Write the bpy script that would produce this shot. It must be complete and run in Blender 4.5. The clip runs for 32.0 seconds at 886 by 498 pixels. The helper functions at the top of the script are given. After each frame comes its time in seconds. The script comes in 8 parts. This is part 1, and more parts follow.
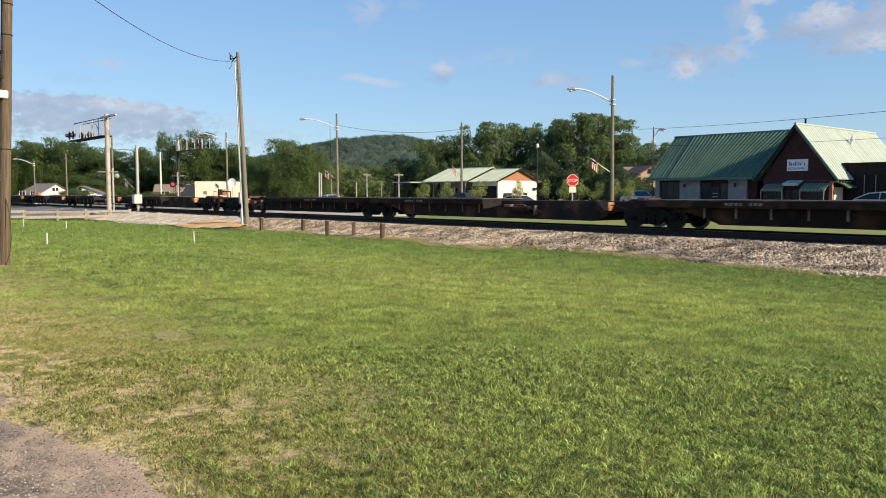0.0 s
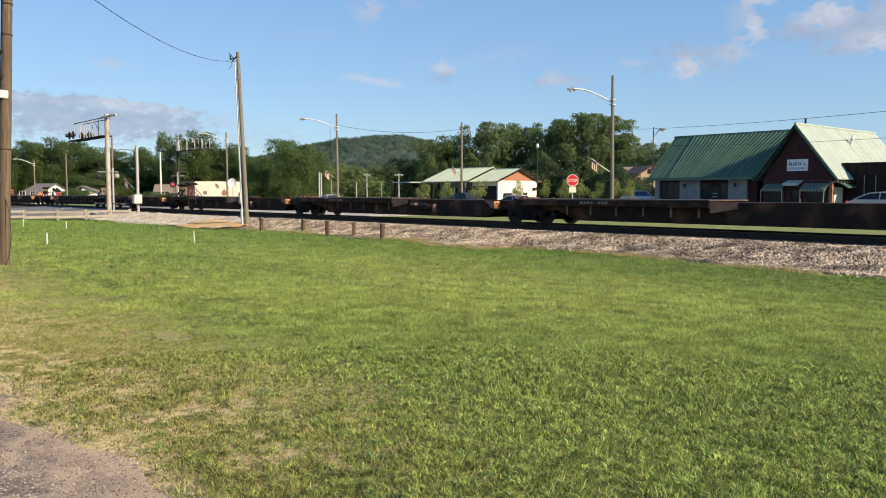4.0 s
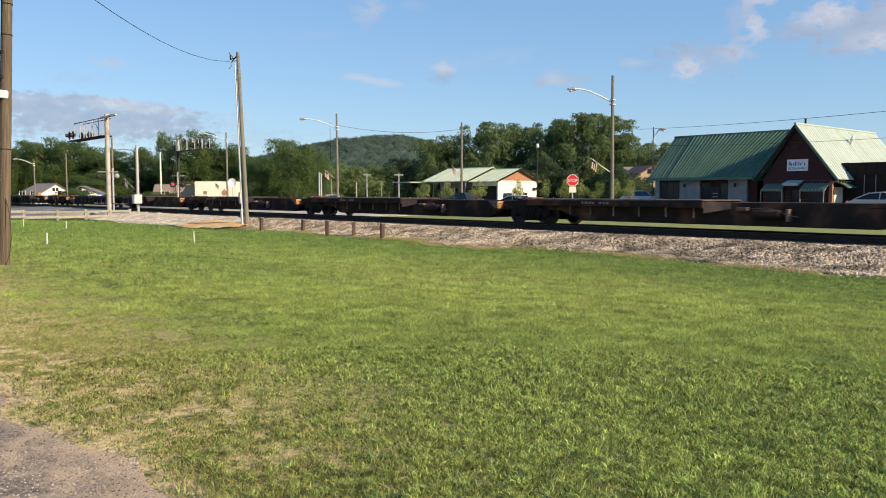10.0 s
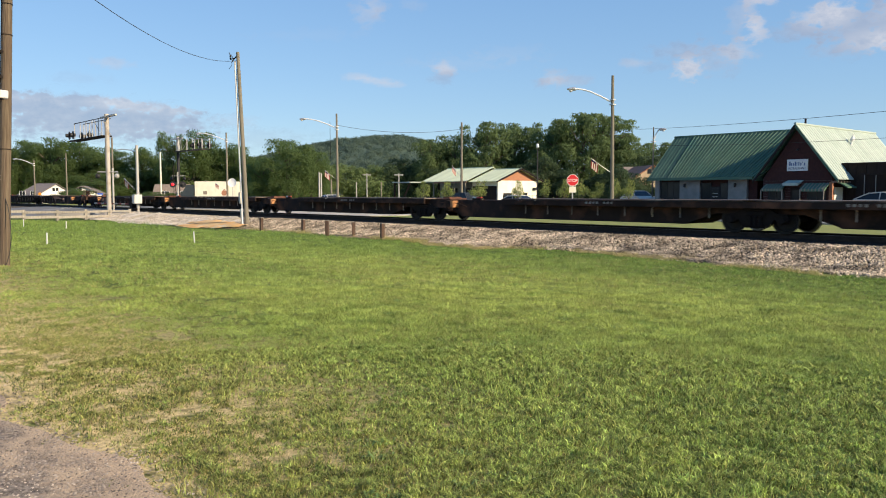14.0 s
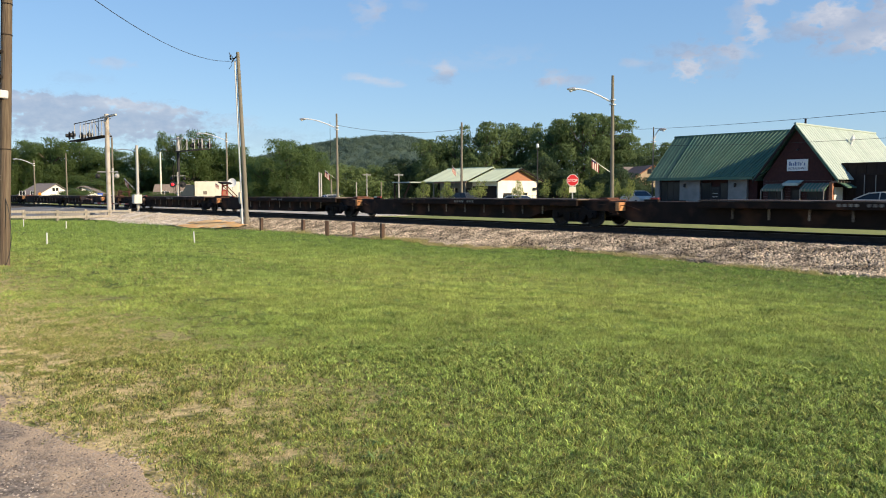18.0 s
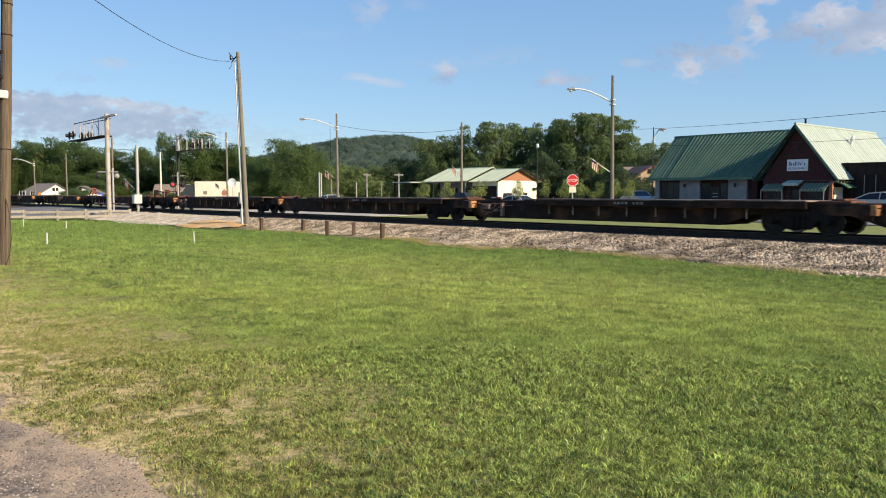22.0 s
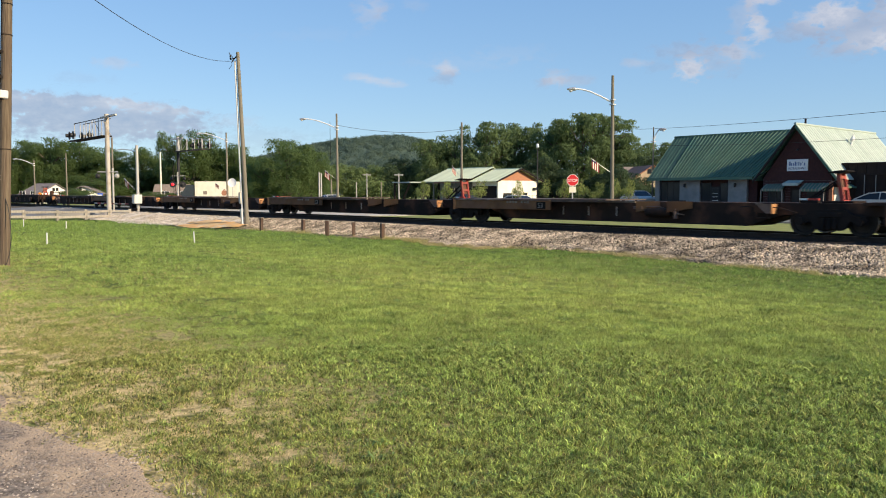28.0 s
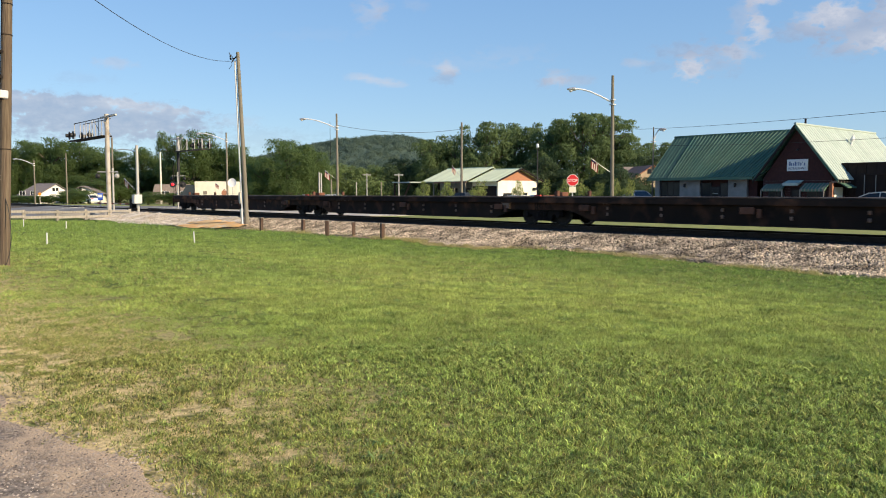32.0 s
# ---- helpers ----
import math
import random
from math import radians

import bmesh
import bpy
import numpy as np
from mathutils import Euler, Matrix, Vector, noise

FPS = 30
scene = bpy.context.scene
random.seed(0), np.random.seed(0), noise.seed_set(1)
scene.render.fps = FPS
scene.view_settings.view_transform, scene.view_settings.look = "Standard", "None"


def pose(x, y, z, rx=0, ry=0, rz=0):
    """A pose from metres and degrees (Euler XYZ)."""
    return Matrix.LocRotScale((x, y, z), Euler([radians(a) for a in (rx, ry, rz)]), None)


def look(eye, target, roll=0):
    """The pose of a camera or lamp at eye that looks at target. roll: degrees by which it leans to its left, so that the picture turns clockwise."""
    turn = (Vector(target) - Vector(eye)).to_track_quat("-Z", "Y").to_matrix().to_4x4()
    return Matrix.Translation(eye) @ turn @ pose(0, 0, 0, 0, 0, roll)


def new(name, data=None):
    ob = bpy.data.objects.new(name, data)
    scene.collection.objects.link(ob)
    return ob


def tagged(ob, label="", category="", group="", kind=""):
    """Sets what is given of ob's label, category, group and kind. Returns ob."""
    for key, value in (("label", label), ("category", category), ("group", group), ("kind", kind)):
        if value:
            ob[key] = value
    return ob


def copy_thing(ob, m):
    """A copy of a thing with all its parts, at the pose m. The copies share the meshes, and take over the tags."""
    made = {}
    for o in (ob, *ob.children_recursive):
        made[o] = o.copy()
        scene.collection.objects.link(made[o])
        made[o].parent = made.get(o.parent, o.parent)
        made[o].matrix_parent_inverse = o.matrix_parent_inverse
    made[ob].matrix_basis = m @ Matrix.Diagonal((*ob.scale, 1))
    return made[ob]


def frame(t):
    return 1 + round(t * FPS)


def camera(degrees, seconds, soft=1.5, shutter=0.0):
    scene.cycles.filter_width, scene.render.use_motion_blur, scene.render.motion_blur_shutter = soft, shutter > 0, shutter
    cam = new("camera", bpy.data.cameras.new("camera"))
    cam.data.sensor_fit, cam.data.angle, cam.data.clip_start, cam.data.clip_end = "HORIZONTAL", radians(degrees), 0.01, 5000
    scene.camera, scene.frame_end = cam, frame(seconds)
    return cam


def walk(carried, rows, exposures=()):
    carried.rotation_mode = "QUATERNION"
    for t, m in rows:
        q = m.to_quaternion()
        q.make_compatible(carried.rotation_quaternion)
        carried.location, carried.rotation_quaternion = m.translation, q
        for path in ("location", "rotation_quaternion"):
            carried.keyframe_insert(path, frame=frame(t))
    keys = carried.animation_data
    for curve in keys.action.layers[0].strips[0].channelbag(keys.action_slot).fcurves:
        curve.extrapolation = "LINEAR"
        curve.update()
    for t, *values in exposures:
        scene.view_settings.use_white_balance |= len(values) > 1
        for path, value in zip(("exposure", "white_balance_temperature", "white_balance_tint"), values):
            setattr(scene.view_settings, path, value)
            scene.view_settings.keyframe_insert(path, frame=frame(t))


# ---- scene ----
EYE = (0.0, 0.0, 1.65)
cam = camera(58.49, 32.0, soft=1.0, shutter=0.1)
VIEW = look(EYE, (-75.63, 65.42, 1.65 - 7.0))
walk(cam, [(0.0, VIEW), (32.0, VIEW)], exposures=((0.0, 0.6), (32.0, 0.6)))

# ---------------------------------------------------------------- light
SUN_AZ, SUN_EL = 16.0, 26.0          # degrees from +X towards +Y, and up
wd = bpy.data.worlds.new("sky")
scene.world = wd
wd.use_nodes = True
wn = wd.node_tree
sky = wn.nodes.new("ShaderNodeTexSky")
sky.sky_type, sky.sun_disc = "NISHITA", False
sky.sun_elevation, sky.sun_rotation = radians(SUN_EL), radians(90 - SUN_AZ)
sky.air_density, sky.dust_density, sky.ozone_density = 1.0, 0.3, 3.0
wn.nodes["Background"].inputs["Strength"].default_value = 0.085
tcw, sepw, gr, mixw = wn.nodes.new("ShaderNodeTexCoord"), wn.nodes.new("ShaderNodeSeparateXYZ"), wn.nodes.new("ShaderNodeValToRGB"), wn.nodes.new("ShaderNodeMix")
wn.links.new(tcw.outputs["Generated"], sepw.inputs[0])
wn.links.new(sepw.outputs[2], gr.inputs[0])
gr.color_ramp.elements[0].position, gr.color_ramp.elements[0].color = 0.0, (3.05, 5.1, 7.4, 1)
gr.color_ramp.elements[1].position, gr.color_ramp.elements[1].color = 0.6, (0.65, 2.6, 6.9, 1)
mixw.data_type = "RGBA"
mixw.inputs["Factor"].default_value = 0.5
wn.links.new(sky.outputs[0], mixw.inputs[6])
wn.links.new(gr.outputs[0], mixw.inputs[7])
wn.links.new(mixw.outputs[2], wn.nodes["Background"].inputs["Color"])
sun = new("sun", bpy.data.lights.new("sun", "SUN"))
sun.data.energy, sun.data.angle, sun.data.color = 5.0, radians(0.53), (1.0, 0.82, 0.57)
sv = Vector((math.cos(radians(SUN_EL)) * math.cos(radians(SUN_AZ)), math.cos(radians(SUN_EL)) * math.sin(radians(SUN_AZ)), math.sin(radians(SUN_EL))))
sun.matrix_world = Matrix.Translation(sv * 60) @ sv.to_track_quat("Z", "Y").to_matrix().to_4x4()

# ---------------------------------------------------------------- materials
def mat(name, a, b=None, scale=3.0, rough=0.7, metal=0.0, bump=0.0, fine=40.0, c=None, cscale=0.4, cut=(0.5, 0.65), spec=0.22, per=0.0, stretch=(1, 1, 1), isle=False):
    """Two tones by noise, a third in larger patches, fine grain as bump, a random lightness from piece to piece."""
    m = bpy.data.materials.new(name)
    m.use_nodes = True
    nt, nd, lk = m.node_tree, m.node_tree.nodes, m.node_tree.links
    bs = nd["Principled BSDF"]
    bs.inputs["Roughness"].default_value, bs.inputs["Metallic"].default_value = rough, metal
    bs.inputs["Specular IOR Level"].default_value = spec
    geo = nd.new("ShaderNodeTexCoord")
    mp = nd.new("ShaderNodeMapping")
    mp.inputs["Scale"].default_value = stretch
    lk.new(geo.outputs["Object"], mp.inputs["Vector"])

    def noi(s, detail=5.0):
        n = nd.new("ShaderNodeTexNoise")
        n.inputs["Scale"].default_value, n.inputs["Detail"].default_value = s, detail
        lk.new(mp.outputs[0], n.inputs["Vector"])
        return n

    def ramp(src, lo, hi):
        r = nd.new("ShaderNodeMapRange")
        r.inputs["From Min"].default_value, r.inputs["From Max"].default_value = lo, hi
        lk.new(src, r.inputs["Value"])
        return r.outputs[0]

    def mix(f, x, y):
        q = nd.new("ShaderNodeMix")
        q.data_type = "RGBA"
        lk.new(f, q.inputs["Factor"])
        for sock, v in ((q.inputs[6], x), (q.inputs[7], y)):
            if isinstance(v, tuple):
                sock.default_value = (*v, 1)
            else:
                lk.new(v, sock)
        return q.outputs[2]

    b = b or tuple(v * 0.75 for v in a)
    col = mix(ramp(noi(scale).outputs[0], 0.35, 0.65), a, b)
    if c:
        col = mix(ramp(noi(cscale, 8.0).outputs[0], *cut), col, c)
    if per:
        oi = nd.new("ShaderNodeNewGeometry" if isle else "ShaderNodeObjectInfo")
        hs = nd.new("ShaderNodeHueSaturation")
        r = nd.new("ShaderNodeMapRange")
        r.inputs["To Min"].default_value, r.inputs["To Max"].default_value = 1 - per, 1 + per
        lk.new(oi.outputs["Random Per Island" if isle else "Random"], r.inputs["Value"])
        lk.new(r.outputs[0], hs.inputs["Value"])
        lk.new(col, hs.inputs["Color"])
        col = hs.outputs[0]
    lk.new(col, bs.inputs["Base Color"])
    if bump:
        bp = nd.new("ShaderNodeBump")
        bp.inputs["Strength"].default_value, bp.inputs["Distance"].default_value = bump, 0.02
        lk.new(noi(fine).outputs[0], bp.inputs["Height"])
        lk.new(bp.outputs[0], bs.inputs["Normal"])
    return m


class Nodes:
    """Short ways to chain the nodes of one material."""

    def __init__(self, name, rough=0.9, spec=0.1):
        self.m = bpy.data.materials.new(name)
        self.m.use_nodes = True
        self.nd, self.lk = self.m.node_tree.nodes, self.m.node_tree.links
        self.bs = self.nd["Principled BSDF"]
        self.bs.inputs["Roughness"].default_value, self.bs.inputs["Specular IOR Level"].default_value = rough, spec
        self.tc = self.nd.new("ShaderNodeTexCoord").outputs["Object"]

    def noise(self, scale, detail=5.0, stretch=None):
        n = self.nd.new("ShaderNodeTexNoise")
        n.inputs["Scale"].default_value, n.inputs["Detail"].default_value = scale, detail
        src = self.tc
        if stretch:
            mp = self.nd.new("ShaderNodeMapping")
            mp.inputs["Scale"].default_value = stretch
            self.lk.new(self.tc, mp.inputs["Vector"])
            src = mp.outputs[0]
        self.lk.new(src, n.inputs["Vector"])
        return n.outputs[0]

    def span(self, src, lo, hi, a=0.0, b=1.0):
        r = self.nd.new("ShaderNodeMapRange")
        for k, v in (("From Min", lo), ("From Max", hi), ("To Min", a), ("To Max", b)):
            r.inputs[k].default_value = v
        self.lk.new(src, r.inputs["Value"])
        return r.outputs[0]

    def calc(self, op, a, b):
        q = self.nd.new("ShaderNodeMath")
        q.operation = op
        for sock, v in ((q.inputs[0], a), (q.inputs[1], b)):
            if isinstance(v, (int, float)):
                sock.default_value = v
            else:
                self.lk.new(v, sock)
        return q.outputs[0]

    def mix(self, f, x, y):
        q = self.nd.new("ShaderNodeMix")
        q.data_type = "RGBA"
        self.lk.new(f, q.inputs["Factor"])
        for sock, v in ((q.inputs[6], x), (q.inputs[7], y)):
            if isinstance(v, tuple):
                sock.default_value = (*v, 1)
            else:
                self.lk.new(v, sock)
        return q.outputs[2]

    def oval(self, x, y, rx, ry):
        """1 in the middle of an oval patch of the plan, 0 outside it."""
        mp, ln = self.nd.new("ShaderNodeMapping"), self.nd.new("ShaderNodeVectorMath")
        mp.inputs["Location"].default_value, mp.inputs["Scale"].default_value = (-x / rx, -y / ry, 0), (1 / rx, 1 / ry, 0)
        ln.operation = "LENGTH"
        self.lk.new(self.tc, mp.inputs["Vector"])
        self.lk.new(mp.outputs[0], ln.inputs[0])
        return self.span(ln.outputs["Value"], 1.0, 0.2)

    def value(self, col, v):
        h = self.nd.new("ShaderNodeHueSaturation")
        self.lk.new(v, h.inputs["Value"])
        self.lk.new(col, h.inputs["Color"])
        return h.outputs[0]

    def done(self, col):
        self.lk.new(col, self.bs.inputs["Base Color"])
        return self.m


def lawn_tones(q, low, high, dark_green, worn, clumps=1.0):
    """The lawn's large patches: a yellowish stretch in the middle, darker green by the ballast and in ovals, clumps of
    other kinds.
    """
    col = q.mix(q.span(q.noise(0.35, 4.0, (1, 1.6, 0)), 0.38, 0.62), low, high)
    col = q.mix(q.calc("MULTIPLY", q.oval(-11.0, 11.0, 12.0, 6.5), q.span(q.noise(0.8, 5.0, (1, 1.5, 0)), 0.3, 0.6, 0.3, 0.9)), col, worn)
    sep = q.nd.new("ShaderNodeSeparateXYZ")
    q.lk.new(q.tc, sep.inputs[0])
    col = q.mix(q.calc("MULTIPLY", q.span(sep.outputs[1], 14.0, 19.5), q.span(q.noise(0.5, 4.0), 0.3, 0.6, 0.35, 1.0)), col, dark_green)
    col = q.mix(q.span(q.noise(1.7, 4.0), 0.54, 0.68, 0.0, 0.75), col, dark_green)
    col = q.mix(q.calc("MULTIPLY", q.oval(-7.2, 2.1, 7.6, 2.2), 0.95), col, tuple(0.35 * a + 0.65 * b for a, b in zip(low, (0.235, 0.212, 0.07))))
    col = q.mix(q.calc("MULTIPLY", q.oval(-5.8, 2.6, 3.6, 2.6), q.span(q.noise(4.5, 5.0, (1, 1.3, 0)), 0.50, 0.62, 0.0, 0.7)), col, dark_green)
    for *patch, share in ((-48.0, 13.0, 30.0, 13.0, 0.75), (0.5, 6.5, 7.0, 7.0, 0.4), (-6.0, 5.6, 4.2, 2.6, 0.3), (-19.5, 8.6, 8.0, 3.0, 0.55)):
        col = q.mix(q.calc("MULTIPLY", q.oval(*patch), share), col, dark_green)
    fine, mid = q.span(q.noise(16.0, 5.0), 0.37, 0.63, 1 - 0.70 * clumps, 1 + 0.55 * clumps), q.span(q.noise(5.0 if clumps > 0.4 else 2.2, 3.0), 0.36, 0.64, 0.75, 1.22)
    return q.value(col, q.calc("MULTIPLY", fine, mid))


def grass_mat(name, low, high, dark_green, worn, spread, thin, clumps=1.0, straw=0.6):
    q = Nodes(name, 0.55, 0.18)
    col = lawn_tones(q, low, high, dark_green, worn, clumps)
    isl = q.nd.new("ShaderNodeNewGeometry").outputs["Random Per Island"]
    col = q.mix(q.span(q.calc("MODULO", q.calc("MULTIPLY", isl, 37.0), 1.0), 0.62, 0.95, 0.0, straw), col, (0.43, 0.385, 0.125))
    col = q.value(col, q.span(isl, 0.0, 1.0, 1 - spread, 1 + spread))
    q.done(col)
    tr, ms = q.nd.new("ShaderNodeBsdfTranslucent"), q.nd.new("ShaderNodeMixShader")
    q.lk.new(col, tr.inputs["Color"])
    ms.inputs[0].default_value = thin
    q.lk.new(q.bs.outputs[0], ms.inputs[1])
    q.lk.new(tr.outputs[0], ms.inputs[2])
    q.lk.new(ms.outputs[0], q.nd["Material Output"].inputs["Surface"])
    return q.m


def glow(name, col, strength):
    m = bpy.data.materials.new(name)
    m.use_nodes = True
    bs = m.node_tree.nodes["Principled BSDF"]
    bs.inputs["Base Color"].default_value = (*col, 1)
    bs.inputs["Emission Color"].default_value = (*col, 1)
    bs.inputs["Emission Strength"].default_value = strength
    return m


def leaf_mat(name, a, b, per=0.35, thin=0.42, c=None, cscale=0.3, stretch=(1, 1, 1), scale=0.25):
    m = mat(name, a, b, scale=scale, rough=0.6, per=per, isle=True, spec=0.15, c=c, cscale=cscale, cut=(0.5, 0.66), stretch=stretch)
    nd, lk = m.node_tree.nodes, m.node_tree.links
    bs, out = nd["Principled BSDF"], nd["Material Output"]
    tr = nd.new("ShaderNodeBsdfTranslucent")
    lk.new(bs.inputs["Base Color"].links[0].from_socket, tr.inputs["Color"])
    ms = nd.new("ShaderNodeMixShader")
    ms.inputs[0].default_value = thin
    lk.new(bs.outputs[0], ms.inputs[1])
    lk.new(tr.outputs[0], ms.inputs[2])
    lk.new(ms.outputs[0], out.inputs["Surface"])
    return m


M_BALLAST = mat("ballast_stone", (0.545, 0.44, 0.315), (0.17, 0.134, 0.095), 1.2, 0.9, per=0.82, isle=True, bump=0.4, fine=30)
M_BALLAST_BED = mat("ballast_bed", (0.075, 0.06, 0.044), (0.17, 0.14, 0.105), 9.0, 0.95, bump=1.0, fine=22, c=(0.13, 0.105, 0.08), cscale=0.7)
# oily ballast, its colour also holding the shade under the train
M_TRACKBED = mat("shaded_oily_ballast", (0.018, 0.015, 0.012), (0.036, 0.030, 0.024), 9.0, 0.95, bump=1.0, fine=22)
M_VERGE = mat("pale_verge_stone", (0.55, 0.47, 0.36), (0.40, 0.34, 0.27), 1.2, 0.9, per=0.3, isle=True)
M_RAIL = mat("rail_steel", (0.055, 0.036, 0.026), (0.035, 0.025, 0.02), 6, 0.85, 0.0, bump=0.2)
M_RAILTOP = mat("rail_head_worn", (0.16, 0.13, 0.11), (0.22, 0.19, 0.17), 6, 0.5, 0.5)
M_TIE = mat("creosoted_tie", (0.03, 0.023, 0.018), (0.055, 0.045, 0.037), 4, 0.9, bump=0.6, fine=25, stretch=(6, 0.6, 2), per=0.25)
M_ASPHALT = mat("asphalt", (0.155, 0.15, 0.145), (0.20, 0.195, 0.185), 1.5, 0.9, bump=0.5, fine=90, c=(0.25, 0.24, 0.225), cscale=0.15)
M_DRIVE = mat("weathered_drive", (0.135, 0.106, 0.082), (0.33, 0.27, 0.21), 26.0, 0.95, bump=1.0, fine=60, c=(0.44, 0.335, 0.23), cscale=3.0, cut=(0.5, 0.60), spec=0.15)
M_PEBBLE = mat("drive_pebbles", (0.42, 0.34, 0.26), (0.22, 0.175, 0.135), 1.2, 0.9, per=0.65, isle=True, spec=0.2)
M_CONCRETE = mat("concrete", (0.50, 0.45, 0.37), (0.40, 0.36, 0.30), 2.0, 0.9, bump=0.3, c=(0.25, 0.24, 0.22), cscale=0.5)


def wash_edge(m, sand):
    """Pale sand washed over the drive, thickest by its edge."""
    nd, lk = m.node_tree.nodes, m.node_tree.links
    bs = nd["Principled BSDF"]
    tc, sp, no = nd.new("ShaderNodeTexCoord"), nd.new("ShaderNodeSeparateXYZ"), nd.new("ShaderNodeTexNoise")
    no.inputs["Scale"].default_value, no.inputs["Detail"].default_value, no.inputs["Roughness"].default_value = 3.0, 9.0, 0.7
    lk.new(tc.outputs["Object"], sp.inputs[0])
    lk.new(tc.outputs["Object"], no.inputs["Vector"])
    ad, rg, mx = nd.new("ShaderNodeMath"), nd.new("ShaderNodeMapRange"), nd.new("ShaderNodeMix")
    ad.operation = "MULTIPLY_ADD"
    lk.new(no.outputs[0], ad.inputs[0])
    ad.inputs[1].default_value = 2.4
    lk.new(sp.outputs[1], ad.inputs[2])
    rg.inputs["From Min"].default_value, rg.inputs["From Max"].default_value, rg.inputs["To Max"].default_value = 2.15, 2.75, 0.85
    lk.new(ad.outputs[0], rg.inputs["Value"])
    mx.data_type = "RGBA"
    lk.new(rg.outputs[0], mx.inputs["Factor"])
    lk.new(bs.inputs["Base Color"].links[0].from_socket, mx.inputs[6])
    mx.inputs[7].default_value = (*sand, 1)
    lk.new(mx.outputs[2], bs.inputs["Base Color"])


wash_edge(M_DRIVE, (0.52, 0.38, 0.245))
M_DIRT = mat("bare_brown_soil", (0.20, 0.13, 0.085), (0.30, 0.21, 0.14), 5.0, 0.95, bump=0.8, fine=30, spec=0.1)
M_GRAVEL = mat("pale_gravel", (0.66, 0.57, 0.445), (0.36, 0.30, 0.23), 1.8, 0.95, bump=0.9, fine=14, c=(0.70, 0.62, 0.50), cscale=0.6, spec=0.1)
M_CLAY = mat("orange_clay", (0.70, 0.36, 0.12), (0.66, 0.45, 0.22), 1.3, 0.95, bump=0.8, fine=12, c=(0.56, 0.46, 0.30), cscale=0.7, cut=(0.6, 0.7))
M_POLE = mat("weathered_pole_wood", (0.095, 0.07, 0.047), (0.155, 0.118, 0.08), 5.0, 0.85, bump=0.9, fine=9, c=(0.10, 0.07, 0.05), cscale=1.3, stretch=(5, 5, 0.35))
M_GREYPOLE = mat("grey_pole_wood", (0.15, 0.135, 0.105), (0.22, 0.197, 0.155), 3.0, 0.85, bump=0.5, fine=9, stretch=(5, 5, 0.35))
M_TIMBER = mat("grey_timber", (0.30, 0.26, 0.21), (0.20, 0.17, 0.14), 4, 0.9, bump=0.5, fine=20, stretch=(3, 3, 0.5), per=0.15)
M_PALETIM = mat("bleached_timber", (0.34, 0.31, 0.26), (0.25, 0.225, 0.185), 4, 0.9, bump=0.5, fine=20, stretch=(3, 3, 0.5), per=0.15)
M_REDTIMBER = mat("brown_timber", (0.075, 0.045, 0.032), (0.12, 0.08, 0.058), 4, 0.9, bump=0.5, fine=20, stretch=(3, 3, 0.5), per=0.2)
M_LAMPARM = mat("bright_aluminium", (0.80, 0.79, 0.77), (0.70, 0.69, 0.67), 3, 0.5, 0.1)
M_GALV = mat("galvanised_steel", (0.58, 0.58, 0.57), (0.47, 0.47, 0.46), 3, 0.45, 0.55, bump=0.05)
M_MAST = mat("weathered_mast_steel", (0.45, 0.41, 0.36), (0.37, 0.33, 0.28), 1.5, 0.6, 0.1, c=(0.28, 0.23, 0.18), cscale=1.2, cut=(0.52, 0.66))
M_SILVER = mat("aluminium_paint", (0.47, 0.45, 0.41), (0.40, 0.38, 0.35), 1.5, 0.5, 0.25, c=(0.4, 0.36, 0.3), cscale=1.0, cut=(0.55, 0.7))
M_BLACK = mat("black_paint", (0.022, 0.022, 0.024), (0.035, 0.034, 0.034), 4, 0.55)
M_WHITE = mat("white_paint", (0.78, 0.77, 0.74), (0.70, 0.69, 0.66), 2.0, 0.6, bump=0.05)
M_CREAM = mat("cream_paint", (0.74, 0.69, 0.56), (0.66, 0.61, 0.49), 1.5, 0.65, bump=0.08)
M_WIRE = mat("cable", (0.03, 0.03, 0.03), (0.05, 0.05, 0.05), 3, 0.6)
M_RED = mat("sign_red", (0.62, 0.03, 0.04), (0.55, 0.03, 0.035), 4, 0.4)
M_ORANGE = mat("sign_orange", (0.75, 0.30, 0.04), None, 4, 0.5)
M_BLUE = mat("sign_blue", (0.06, 0.13, 0.55), (0.05, 0.1, 0.45), 4, 0.4)
M_NAMEBLUE = mat("faded_sign_blue", (0.13, 0.18, 0.33), None, 4, 0.5)
M_FLAGRED = mat("flag_red", (0.36, 0.08, 0.08), None, 8, 0.8)
M_FLAGBLUE = mat("flag_blue", (0.05, 0.05, 0.12), None, 8, 0.8)
M_GLASS = mat("window_glass", (0.02, 0.024, 0.028), (0.03, 0.034, 0.036), 1.0, 0.1, spec=0.2)
M_LAMPGLASS = mat("lamp_lens", (0.75, 0.76, 0.76), None, 4, 0.15, spec=0.6)
M_CARLIGHT = mat("car_tail_lens", (0.45, 0.02, 0.02), None, 4, 0.15)
M_RUBBER = mat("tyre_rubber", (0.018, 0.018, 0.018), (0.03, 0.03, 0.03), 6, 0.85)
M_SIGNAL = glow("signal_red_lamp", (0.9, 0.02, 0.03), 1.0)
